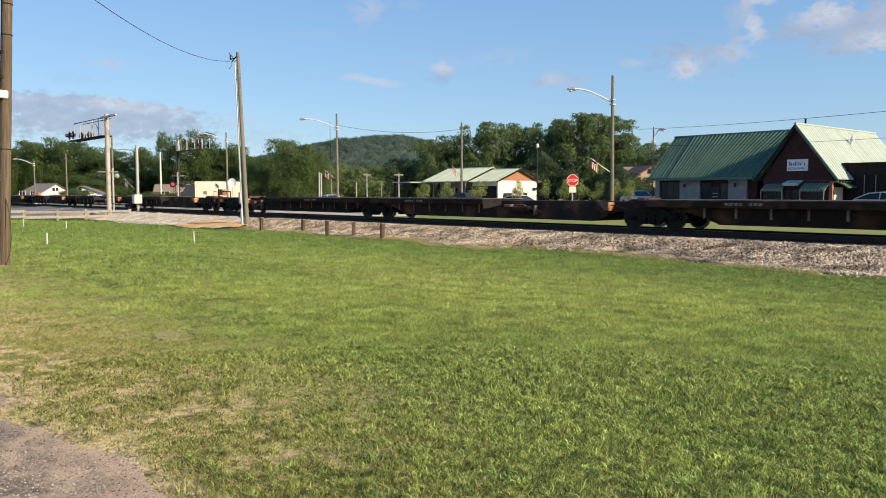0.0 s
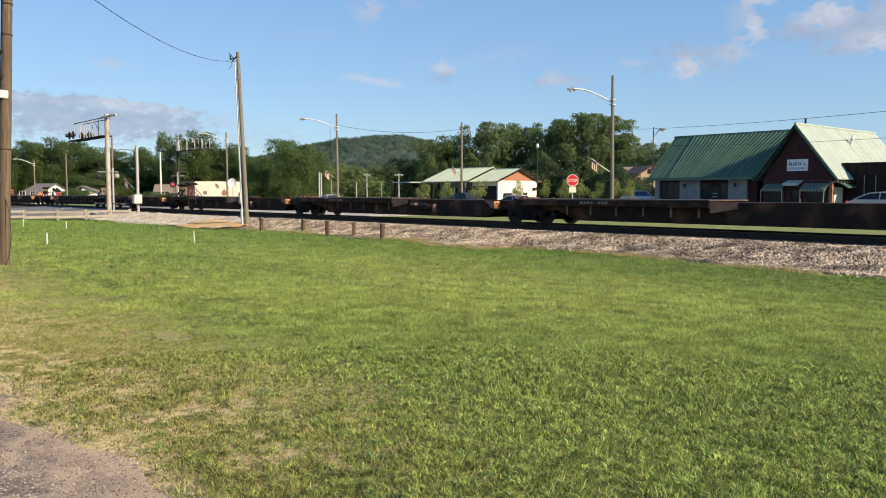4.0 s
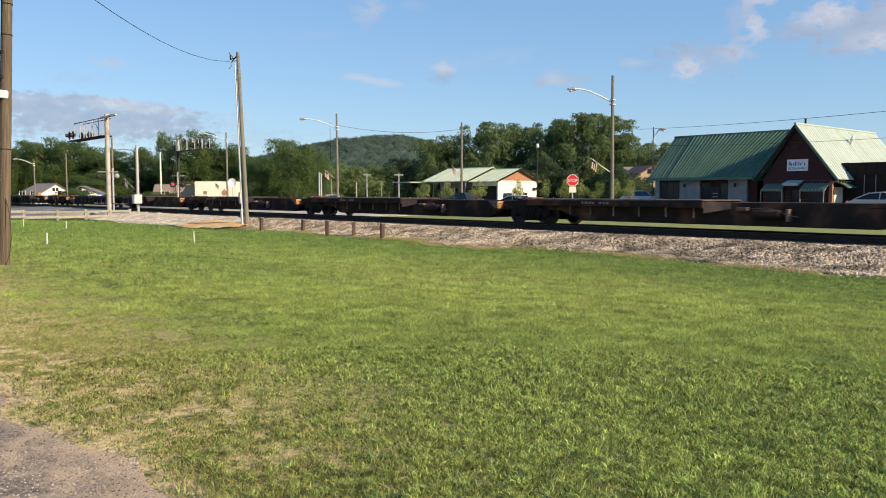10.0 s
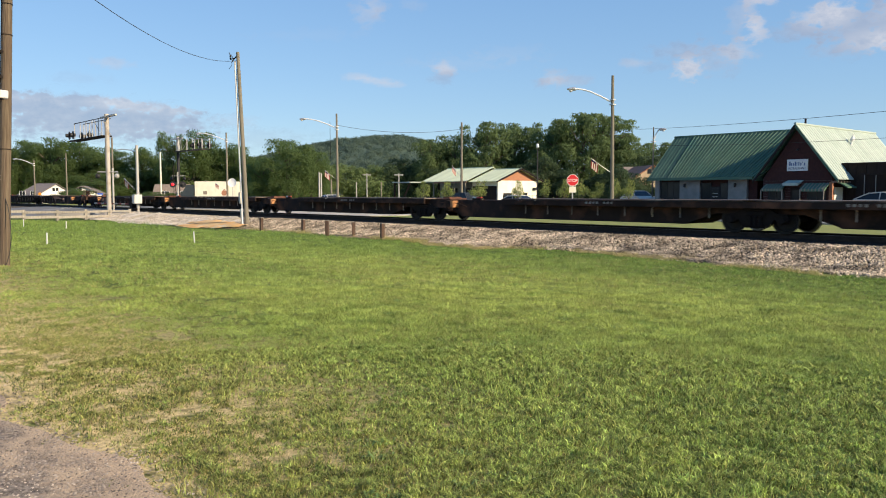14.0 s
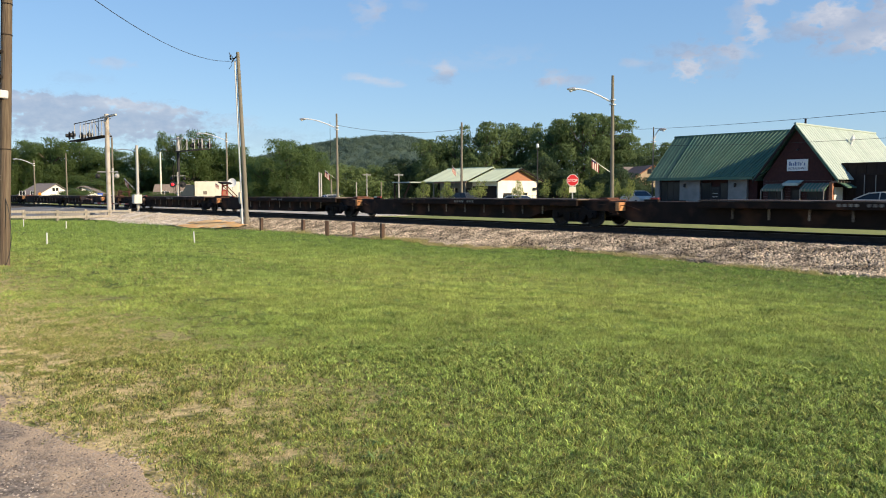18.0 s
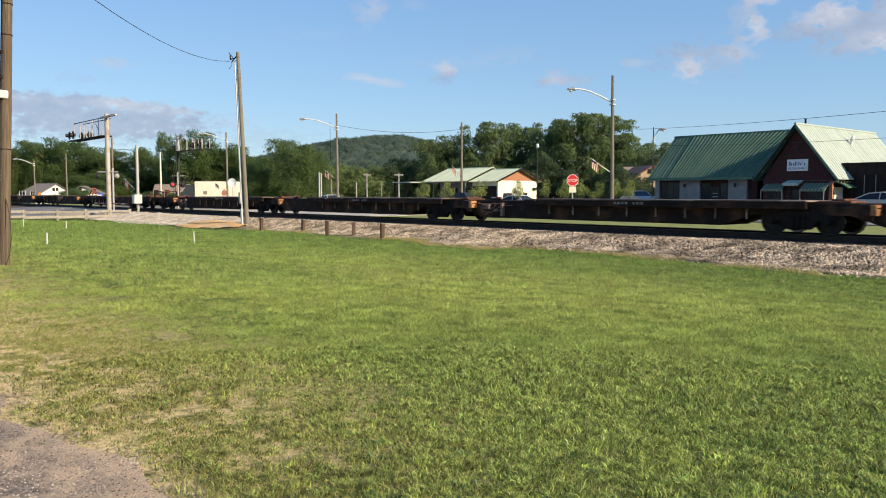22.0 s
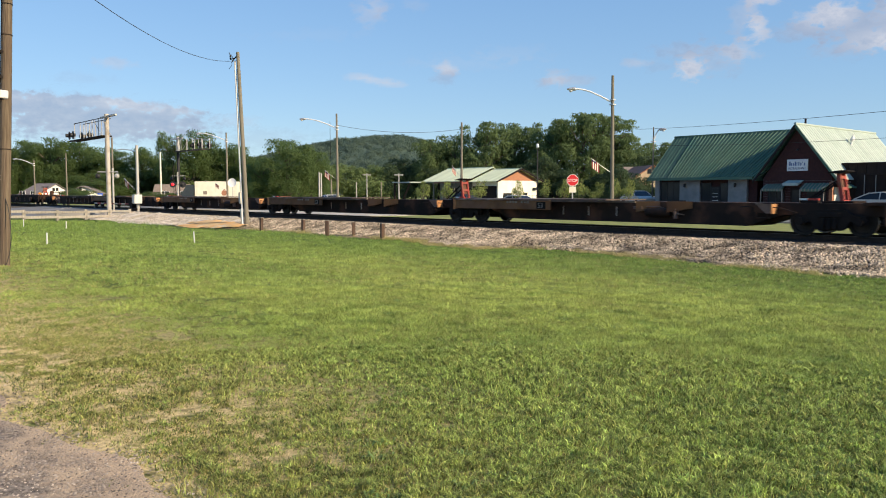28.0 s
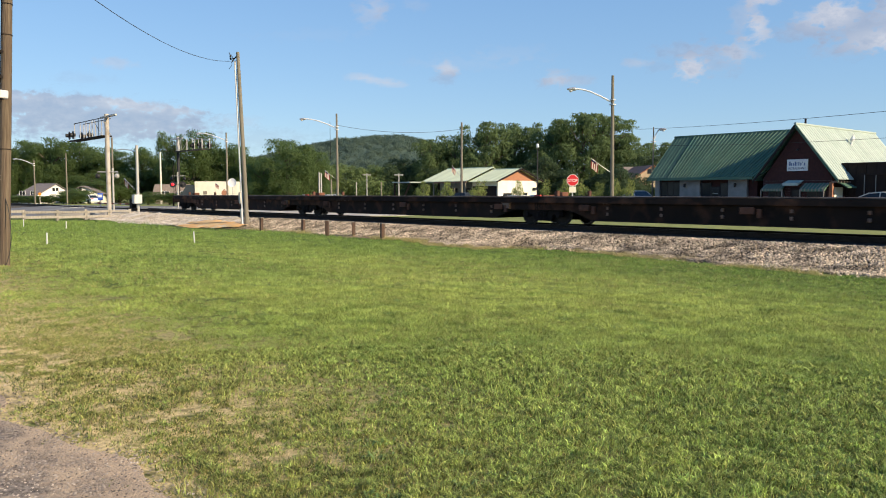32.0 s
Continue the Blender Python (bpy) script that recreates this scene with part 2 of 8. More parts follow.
# rolling stock
M_RUST = mat("rusty_brown_steel", (0.032, 0.0195, 0.015), (0.019, 0.0135, 0.0115), 1.3, 0.88, 0.0, spec=0.15, bump=0.25, fine=14, c=(0.12, 0.055, 0.032), cscale=0.9, cut=(0.52, 0.72), per=0.3)
M_DARKST = mat("sooty_steel", (0.013, 0.010, 0.009), (0.020, 0.015, 0.013), 2.0, 0.85, 0.0, spec=0.15, bump=0.2, fine=16, per=0.2)
M_DECK = mat("worn_deck_steel", (0.11, 0.075, 0.056), (0.07, 0.048, 0.038), 1.8, 0.7, 0.15, bump=0.25, fine=18, c=(0.24, 0.19, 0.15), cscale=0.7, cut=(0.52, 0.68), per=0.2)
M_YELLOW = mat("faded_yellow_steel", (0.19, 0.095, 0.038), (0.11, 0.055, 0.028), 1.2, 0.7, 0.05, bump=0.15, fine=16, c=(0.16, 0.085, 0.05), cscale=0.9, cut=(0.52, 0.66), per=0.2)
M_PALE = mat("dusty_bracket_steel", (0.24, 0.155, 0.115), (0.15, 0.09, 0.068), 2.5, 0.75, 0.05, bump=0.15, per=0.25)
M_BRK = mat("pale_bracket_steel", (0.36, 0.29, 0.23), (0.24, 0.18, 0.14), 2.5, 0.75, 0.05, bump=0.15, per=0.3)
M_HITCHRED = mat("hitch_red_paint", (0.38, 0.058, 0.045), (0.22, 0.045, 0.036), 2.5, 0.65, 0.05, c=(0.14, 0.07, 0.045), cscale=1.5, cut=(0.5, 0.65), per=0.15)
M_HITCHRUST = mat("hitch_rust", (0.16, 0.07, 0.042), (0.08, 0.038, 0.026), 2.5, 0.75, 0.05, bump=0.2, per=0.25)
M_ENDGREY = mat("weathered_end_steel", (0.21, 0.14, 0.11), (0.13, 0.085, 0.068), 2.5, 0.75, 0.05, bump=0.2, per=0.2)
M_ENDRUST = mat("orange_rust", (0.50, 0.25, 0.10), (0.36, 0.17, 0.075), 3.0, 0.75, bump=0.15, c=(0.16, 0.075, 0.04), cscale=2.0, per=0.3)
M_REFLRED = mat("reflector_red", (0.55, 0.07, 0.05), None, 6, 0.4)
M_HITCHTAN = mat("hitch_tan_rust", (0.15, 0.11, 0.075), (0.085, 0.055, 0.038), 2.5, 0.75, bump=0.2, c=(0.09, 0.05, 0.035), cscale=2.5, per=0.2)
M_WHEEL = mat("wheel_steel", (0.035, 0.028, 0.024), (0.024, 0.02, 0.018), 4, 0.6, 0.4, bump=0.1)
M_TREAD = mat("polished_tread", (0.26, 0.24, 0.22), (0.2, 0.18, 0.17), 4, 0.4, 0.9)
M_LETTER = mat("stencil_white", (0.30, 0.27, 0.23), (0.17, 0.15, 0.13), 8, 0.8)
# buildings
M_BRICK = mat("dark_red_brick", (0.062, 0.025, 0.023), (0.045, 0.02, 0.019), 6, 0.9, bump=0.4, fine=20)
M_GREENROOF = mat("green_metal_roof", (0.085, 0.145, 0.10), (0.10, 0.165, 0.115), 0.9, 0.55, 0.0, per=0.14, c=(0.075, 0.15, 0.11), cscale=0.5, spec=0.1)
M_HOUSEROOF = mat("yellow_green_metal_roof", (0.60, 0.64, 0.42), (0.66, 0.70, 0.47), 0.7, 0.8, 0.0, per=0.07, spec=0.06)
# paled for the sunlit gable slope; hood, flashing and lean-to share it
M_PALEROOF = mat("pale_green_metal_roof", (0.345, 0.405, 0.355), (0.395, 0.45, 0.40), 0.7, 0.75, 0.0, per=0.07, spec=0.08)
M_BLOCK = mat("white_painted_block", (0.27, 0.26, 0.245), (0.21, 0.205, 0.195), 2.0, 0.85, bump=0.25, fine=10)
M_BLOCK2 = mat("weathered_white_enamel", (0.58, 0.56, 0.52), (0.48, 0.46, 0.42), 3.0, 0.6, bump=0.05)
M_TANWALL = mat("tan_boards", (0.46, 0.36, 0.25), (0.38, 0.29, 0.20), 1.5, 0.85, bump=0.2, fine=12)
M_STUCCO = mat("pale_plaster", (0.76, 0.72, 0.62), (0.68, 0.64, 0.54), 1.5, 0.85, bump=0.2, fine=12)
M_TERRA = mat("terracotta_boards", (0.36, 0.17, 0.10), (0.30, 0.14, 0.085), 3, 0.8, stretch=(1, 1, 6))
M_BROWNBD = mat("dark_brown_boards", (0.028, 0.019, 0.017), (0.02, 0.014, 0.013), 3, 0.85, bump=0.2, stretch=(5, 5, 0.5))
M_SHINGLE = mat("grey_shingle", (0.16, 0.14, 0.13), (0.22, 0.19, 0.175), 3, 0.9, bump=0.4)
M_DARKERGREEN = mat("darker_green_metal_roof", (0.055, 0.105, 0.078), (0.068, 0.122, 0.088), 0.9, 0.6, 0.0, per=0.12, spec=0.1)
M_BROWNROOF = mat("brown_shingle", (0.18, 0.10, 0.068), (0.25, 0.15, 0.105), 3, 0.9, bump=0.4)
M_DARKPAINT = mat("dark_truck_paint", (0.03, 0.04, 0.05), (0.045, 0.055, 0.06), 1.0, 0.4)
M_REDROOF = mat("rusty_red_roof", (0.30, 0.115, 0.065), (0.38, 0.19, 0.12), 3, 0.85, bump=0.3)
M_BROWNROOF2 = mat("weathered_brown_shingle", (0.19, 0.15, 0.12), (0.25, 0.20, 0.16), 3, 0.9, bump=0.4)
M_BARK = mat("bark", (0.09, 0.07, 0.055), (0.14, 0.115, 0.09), 4, 0.95, bump=0.6, fine=8, stretch=(4, 4, 0.6))
M_LEAF = leaf_mat("oak_leaves", (0.13, 0.188, 0.068), (0.168, 0.235, 0.085), per=0.12, thin=0.7)
M_LEAFDARK = leaf_mat("dark_leaves", (0.118, 0.17, 0.068), (0.158, 0.212, 0.082), per=0.22, thin=0.5)
# leaf colour darkened to carry the shade below the tall trees
M_UNDER = leaf_mat("shaded_leaves", (0.05, 0.078, 0.038), (0.072, 0.105, 0.05), per=0.2, thin=0.4)
M_SCRUB = leaf_mat("scrub_leaves", (0.155, 0.215, 0.08), (0.205, 0.255, 0.095), per=0.25, thin=0.5)
M_LEAFYEL = leaf_mat("sapling_leaves", (0.22, 0.27, 0.08), (0.29, 0.32, 0.10), thin=0.5)
# blue-grey haze of distance mixed into the hill's leaf colour
M_LEAFFAR = leaf_mat("hazed_far_leaves", (0.09, 0.135, 0.108), (0.135, 0.182, 0.13), per=0.3, scale=0.03)
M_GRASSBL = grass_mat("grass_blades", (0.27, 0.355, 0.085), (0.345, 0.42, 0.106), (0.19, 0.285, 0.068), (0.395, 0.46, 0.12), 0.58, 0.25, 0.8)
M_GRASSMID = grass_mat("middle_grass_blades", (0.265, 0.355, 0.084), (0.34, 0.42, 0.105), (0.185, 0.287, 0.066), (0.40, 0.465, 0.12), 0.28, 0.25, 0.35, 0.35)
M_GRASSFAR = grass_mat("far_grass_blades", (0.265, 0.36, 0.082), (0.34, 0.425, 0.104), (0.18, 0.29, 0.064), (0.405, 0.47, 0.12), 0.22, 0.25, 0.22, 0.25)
M_WEED = leaf_mat("weed_leaves", (0.26, 0.33, 0.12), (0.19, 0.28, 0.09), per=0.3, thin=0.3)
M_STRAW = leaf_mat("straw_fringe", (0.52, 0.43, 0.20), (0.38, 0.36, 0.14), per=0.4)
M_DRYBL = leaf_mat("dry_grass_blades", (0.46, 0.37, 0.165), (0.32, 0.275, 0.11), per=0.6)


# ---------------------------------------------------------------- mesh helpers
class Mesh:
    """Collects faces for one mesh."""

    def __init__(self):
        self.v, self.f = [], []

    def add(self, vs, fs, m=None):
        n = len(self.v)
        self.v += [tuple(m @ Vector(p)) for p in vs] if m is not None else [tuple(p) for p in vs]
        self.f += [[n + i for i in f] for f in fs]
        return self

    def box(self, x0, x1, y0, y1, z0, z1, bev=0.0, m=None):
        if bev <= 0:
            vs = [(x, y, z) for x in (x0, x1) for y in (y0, y1) for z in (z0, z1)]
            return self.add(vs, [(0, 1, 3, 2), (4, 6, 7, 5), (0, 4, 5, 1), (2, 3, 7, 6), (0, 2, 6, 4), (1, 5, 7, 3)], m)
        bm = bmesh.new()
        bmesh.ops.create_cube(bm, size=1.0)
        for q in bm.verts:
            q.co = Vector((x0 + (q.co.x + 0.5) * (x1 - x0), y0 + (q.co.y + 0.5) * (y1 - y0), z0 + (q.co.z + 0.5) * (z1 - z0)))
        bmesh.ops.bevel(bm, geom=bm.edges[:], offset=bev, segments=1, affect="EDGES")
        bm.verts.index_update()
        self.add([q.co[:] for q in bm.verts], [[q.index for q in f.verts] for f in bm.faces], m)
        bm.free()
        return self

    def rod(self, p, q, r, r2=None, n=8, cap=True):
        p, q = Vector(p), Vector(q)
        r2 = r if r2 is None else r2
        rot = (q - p).to_track_quat("Z", "Y").to_matrix()
        vs = []
        for c, rr in ((p, r), (q, r2)):
            vs += [c + rot @ Vector((rr * math.cos(i * 2 * math.pi / n), rr * math.sin(i * 2 * math.pi / n), 0)) for i in range(n)]
        fs = [(i, (i + 1) % n, n + (i + 1) % n, n + i) for i in range(n)]
        if cap:
            fs += [tuple(range(n))[::-1], tuple(range(n, 2 * n))]
        return self.add(vs, fs)

    def tube(self, pts, r, n=6):
        pts = [Vector(p) for p in pts]
        vs = []
        for k, p in enumerate(pts):
            d = (pts[min(k + 1, len(pts) - 1)] - pts[max(k - 1, 0)]).normalized()
            s = d.cross(Vector((0, 0, 1)))
            s = s.normalized() if s.length > 0.01 else Vector((1, 0, 0))
            u = s.cross(d)
            vs += [p + (s * math.cos(i * 2 * math.pi / n) + u * math.sin(i * 2 * math.pi / n)) * r for i in range(n)]
        fs = [(k * n + i, k * n + (i + 1) % n, (k + 1) * n + (i + 1) % n, (k + 1) * n + i) for k in range(len(pts) - 1) for i in range(n)]
        return self.add(vs, fs + [tuple(range(n))[::-1], tuple(range((len(pts) - 1) * n, len(pts) * n))])

    def lathe(self, prof, n=20, m=None):
        """prof: (radius, height) pairs turned about z."""
        vs = [(r * math.cos(i * 2 * math.pi / n), r * math.sin(i * 2 * math.pi / n), z) for r, z in prof for i in range(n)]
        fs = [(k * n + i, k * n + (i + 1) % n, (k + 1) * n + (i + 1) % n, (k + 1) * n + i) for k in range(len(prof) - 1) for i in range(n)]
        fs += [tuple(range(n))[::-1], tuple(range((len(prof) - 1) * n, len(prof) * n))]
        return self.add(vs, fs, m)

    def prism(self, outline, y0, y1, m=None):
        """outline in x, z; pulled from y0 to y1."""
        n = len(outline)
        vs = [(x, y0, z) for x, z in outline] + [(x, y1, z) for x, z in outline]
        fs = [tuple(range(n)), tuple(range(n, 2 * n))[::-1]] + [(i, n + i, n + (i + 1) % n, (i + 1) % n) for i in range(n)]
        return self.add(vs, fs, m)

    def data(self, name, material, smooth=False):
        me = bpy.data.meshes.new(name)
        me.from_pydata(self.v, [], self.f)
        bm = bmesh.new()
        bm.from_mesh(me)
        bmesh.ops.recalc_face_normals(bm, faces=bm.faces[:])
        bm.to_mesh(me)
        bm.free()
        me.materials.append(material)
        if smooth:
            me.polygons.foreach_set("use_smooth", [True] * len(me.polygons))
        return me


def fast_mesh(name, verts, faces, material):
    """verts (n, 3) and faces (m, k) arrays."""
    me = bpy.data.meshes.new(name)
    k = faces.shape[1]
    me.vertices.add(len(verts))
    me.vertices.foreach_set("co", np.asarray(verts, np.float32).ravel())
    me.loops.add(faces.size)
    me.loops.foreach_set("vertex_index", faces.astype(np.int32).ravel())
    me.polygons.add(len(faces))
    me.polygons.foreach_set("loop_start", np.arange(0, faces.size, k, dtype=np.int32))
    me.update(calc_edges=True)
    me.materials.append(material)
    return me


def part(name, mesh, material, parent, label="", at=None, smooth=False):
    """One mesh object under a thing or a part."""
    ob = new(name, mesh.data(name, material, smooth) if isinstance(mesh, Mesh) else mesh)
    ob.parent = parent
    if at is not None:
        ob.matrix_basis = at
    if label:
        ob["label"] = label
    return ob


def thing(name, m, label, category, group="", kind=""):
    ob = new(name)
    ob.matrix_basis = m
    ob.empty_display_size = 0.2
    return tagged(ob, label, category, group, kind)


def solid(name, mesh, material, label, category, kind="", m=None, group="", smooth=False):
    ob = new(name, mesh.data(name, material, smooth) if isinstance(mesh, Mesh) else mesh)
    if m is not None:
        ob.matrix_basis = m
    return tagged(ob, label, category, group, kind)


def sstep(a, b, t):
    t = np.clip((np.asarray(t, float) - a) / (b - a), 0, 1)
    return t * t * (3 - 2 * t)


def gz(x, y):
    """Height of the ground."""
    z = -0.4 * sstep(2.5, 19.0, y) + 0.38 * sstep(23.5, 31.0, y)
    return z + 0.02 * np.sin(np.asarray(x) * 0.35 + 1.0) * np.sin(np.asarray(y) * 0.43) * sstep(2.0, 5.0, y)


# ---------------------------------------------------------------- ground
def ground():
    xs = np.unique(np.concatenate([np.linspace(-3500, -220, 24), np.linspace(-220, -60, 40), np.linspace(-60, 20, 160), np.linspace(20, 200, 24), np.linspace(200, 3500, 20)]))
    ys = np.unique(np.concatenate([np.linspace(-3500, -20, 24), np.linspace(-20, 60, 200), np.linspace(60, 200, 20), np.linspace(200, 3500, 24)]))
    gx, gy = np.meshgrid(xs, ys)
    vs = np.stack([gx.ravel(), gy.ravel(), gz(gx.ravel(), gy.ravel())], 1)
    w = len(xs)
    i = (np.arange(len(ys) - 1)[:, None] * w + np.arange(w - 1)[None]).ravel()
    q = Nodes("lawn_soil", 0.95, 0.1)
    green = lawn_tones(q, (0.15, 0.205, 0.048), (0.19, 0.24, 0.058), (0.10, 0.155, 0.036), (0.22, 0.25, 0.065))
    green = q.mix(q.span(q.noise(14.0), 0.3, 0.7), green, (0.055, 0.06, 0.02))
    sep = q.nd.new("ShaderNodeSeparateXYZ")
    q.lk.new(q.tc, sep.inputs[0])
    near = q.calc("MULTIPLY", q.span(sep.outputs[1], 4.8, 2.2), q.span(sep.outputs[0], -1.8, -4.8))
    sand = q.mix(q.span(q.noise(22.0, 6.0), 0.35, 0.65), (0.74, 0.56, 0.285), (0.46, 0.355, 0.165))
    green = q.mix(q.span(sep.outputs[1], 28.5, 30.5), green, q.mix(q.span(q.noise(2.0, 6.0), 0.35, 0.65), (0.27, 0.275, 0.10), (0.20, 0.225, 0.075)))
    q.done(q.mix(q.calc("MULTIPLY", near, q.span(q.noise(4.0, 9.0), 0.30, 0.50)), green, sand))
    bp = q.nd.new("ShaderNodeBump")
    bp.inputs["Strength"].default_value, bp.inputs["Distance"].default_value = 0.6, 0.03
    q.lk.new(q.noise(38.0), bp.inputs["Height"])
    q.lk.new(bp.outputs[0], q.bs.inputs["Normal"])
    m = q.m
    solid("ground", fast_mesh("ground", vs, np.stack([i, i + 1, i + w + 1, i + w], 1), m), None, "mown green lawn with worn yellowish patches", "ground", "structure")


def vnoise(x, y, size, seed):
    """Smooth random values from 0 to 1 on a lattice of cells of the given size."""
    rg = np.random.default_rng(seed)
    tab = rg.uniform(0, 1, (256, 256))
    u, v = np.asarray(x) / size + 400.0, np.asarray(y) / size + 400.0
    i, j = np.floor(u).astype(int), np.floor(v).astype(int)
    fu, fv = u - i, v - j
    fu, fv = fu * fu * (3 - 2 * fu), fv * fv * (3 - 2 * fv)
    g = lambda a, b: tab[a % 256, b % 256]
    return (g(i, j) * (1 - fu) + g(i + 1, j) * fu) * (1 - fv) + (g(i, j + 1) * (1 - fu) + g(i + 1, j + 1) * fu) * fv


def blades(name, n, area, near, far, hgt, wid, material, label, seed, where, broad=False):
    """Blades over a fan before the drive, denser and finer where they are near: single triangles, or broad blades that bend over."""
    rg = np.random.default_rng(seed)
    r = near * (far / near) ** rg.uniform(0, 1, n)
    a = radians(139.14) + rg.uniform(-area, area, n)
    x, y = r * np.cos(a), r * np.sin(a)
    keep = where(x, y, rg)
    x, y, r = x[keep], y[keep], r[keep]
    n = len(x)
    z = gz(x, y)
    clump = vnoise(x, y, 0.07 + 0.004 * np.round(r), 61) * 0.8 + vnoise(x, y, 0.30, 2) * 0.5 + vnoise(x, y, 1.3, 3) * 0.3
    worn = np.clip((5.2 - y) / 2.6, 0, 1) * np.clip((-1.5 - x) / 2.8, 0, 1)
    h = hgt * rg.uniform(0.45, 1.25, n) * (0.3 + 0.85 * clump ** 1.5) * (0.9 + r / 45.0) * (1 - 0.42 * worn)
    w = wid * rg.uniform(0.5, 1.4, n) * (0.34 + r / 9.5)
    th = rg.uniform(0, 2 * np.pi, n)
    le = rg.uniform(0.2, 1.7, n) * h
    la = rg.uniform(0, 2 * np.pi, n)
    base = np.stack([x, y, z - 0.004], 1)
    side = np.stack([np.cos(th) * w / 2, np.sin(th) * w / 2, np.zeros(n)], 1)
    tip = base + np.stack([np.cos(la) * le, np.sin(la) * le, h], 1)
    if broad:
        bend = base + (tip - base) * np.array([0.35, 0.35, 0.72])
        vs = np.stack([base - side * 0.8, base + side * 0.8, bend + side, bend - side, tip + side * 0.25, tip - side * 0.25], 1).reshape(-1, 3)
        k = np.arange(n)[:, None, None] * 6 + np.array([(0, 1, 2, 3), (3, 2, 4, 5)])[None]
        return solid(name, fast_mesh(name, vs, k.reshape(-1, 4), material), None, label, "grass", "stuff")
    vs = np.stack([base - side, base + side, tip], 1).reshape(-1, 3)
    solid(name, fast_mesh(name, vs, np.arange(3 * n).reshape(-1, 3), material), None, label, "grass", "stuff")


def bare_mask(x, y):
    """How bare the lawn is near the old drive."""
    k = np.clip((4.6 - y + 0.5 * (-5.5 - x)) / 2.0, 0, 1) * np.clip((-3.2 - x) / 2.0, 0, 1)
    k = np.maximum(0.36 * k, np.maximum(1.25 * np.exp(-((x + 8.1) / 1.5) ** 2 - ((y - 1.98) / 0.48) ** 2), 0.75 * np.exp(-((x + 4.5) / 0.8) ** 2 - ((y - 2.35) / 0.4) ** 2)))
    p = vnoise(x, y, 0.7, 7) * 0.5 + vnoise(x + 0.3 * y, y, 0.24, 8) * 0.8 + vnoise(x, y, 0.09, 9) * 0.8
    edge = np.clip(1 - (y - drive_edge(x)) / (0.1 + 0.55 * vnoise(x, y, 0.45, 12)), 0, 1)
    return np.clip(np.maximum(k * (p - 1.06) * 5.0, edge * (0.2 + p)), 0, 0.95)


def drive_edge(x):
    return 1.52 + 0.10 * np.sin(x * 2.3) + 0.05 * np.sin(x * 6.1) + 0.28 * np.clip((x + 5.0) / 3.0, 0, 1) - 0.17 * np.clip((-5.5 - x) / 1.2, 0, 1)


def lawn_foot(x):
    """Where the lawn meets the foot of the ballast."""
    return np.interp(x, [-45.0, -36.3, -33.3, -28.0, -27.7, -26.5, -24.7, -22.4, -21.3, -20.7, -19.4, -17.6, -16.1, -14.8, -11.6, -9.0, -7.5], [21.3, 21.42, 21.28, 21.35, 21.65, 21.7, 20.93, 20.2, 20.5, 21.2, 22.1, 21.95, 21.9, 21.6, 21.0, 20.67, 20.91]) + 0.12 * np.sin(np.asarray(x) * 5.3) * np.sin(np.asarray(x) * 1.9)


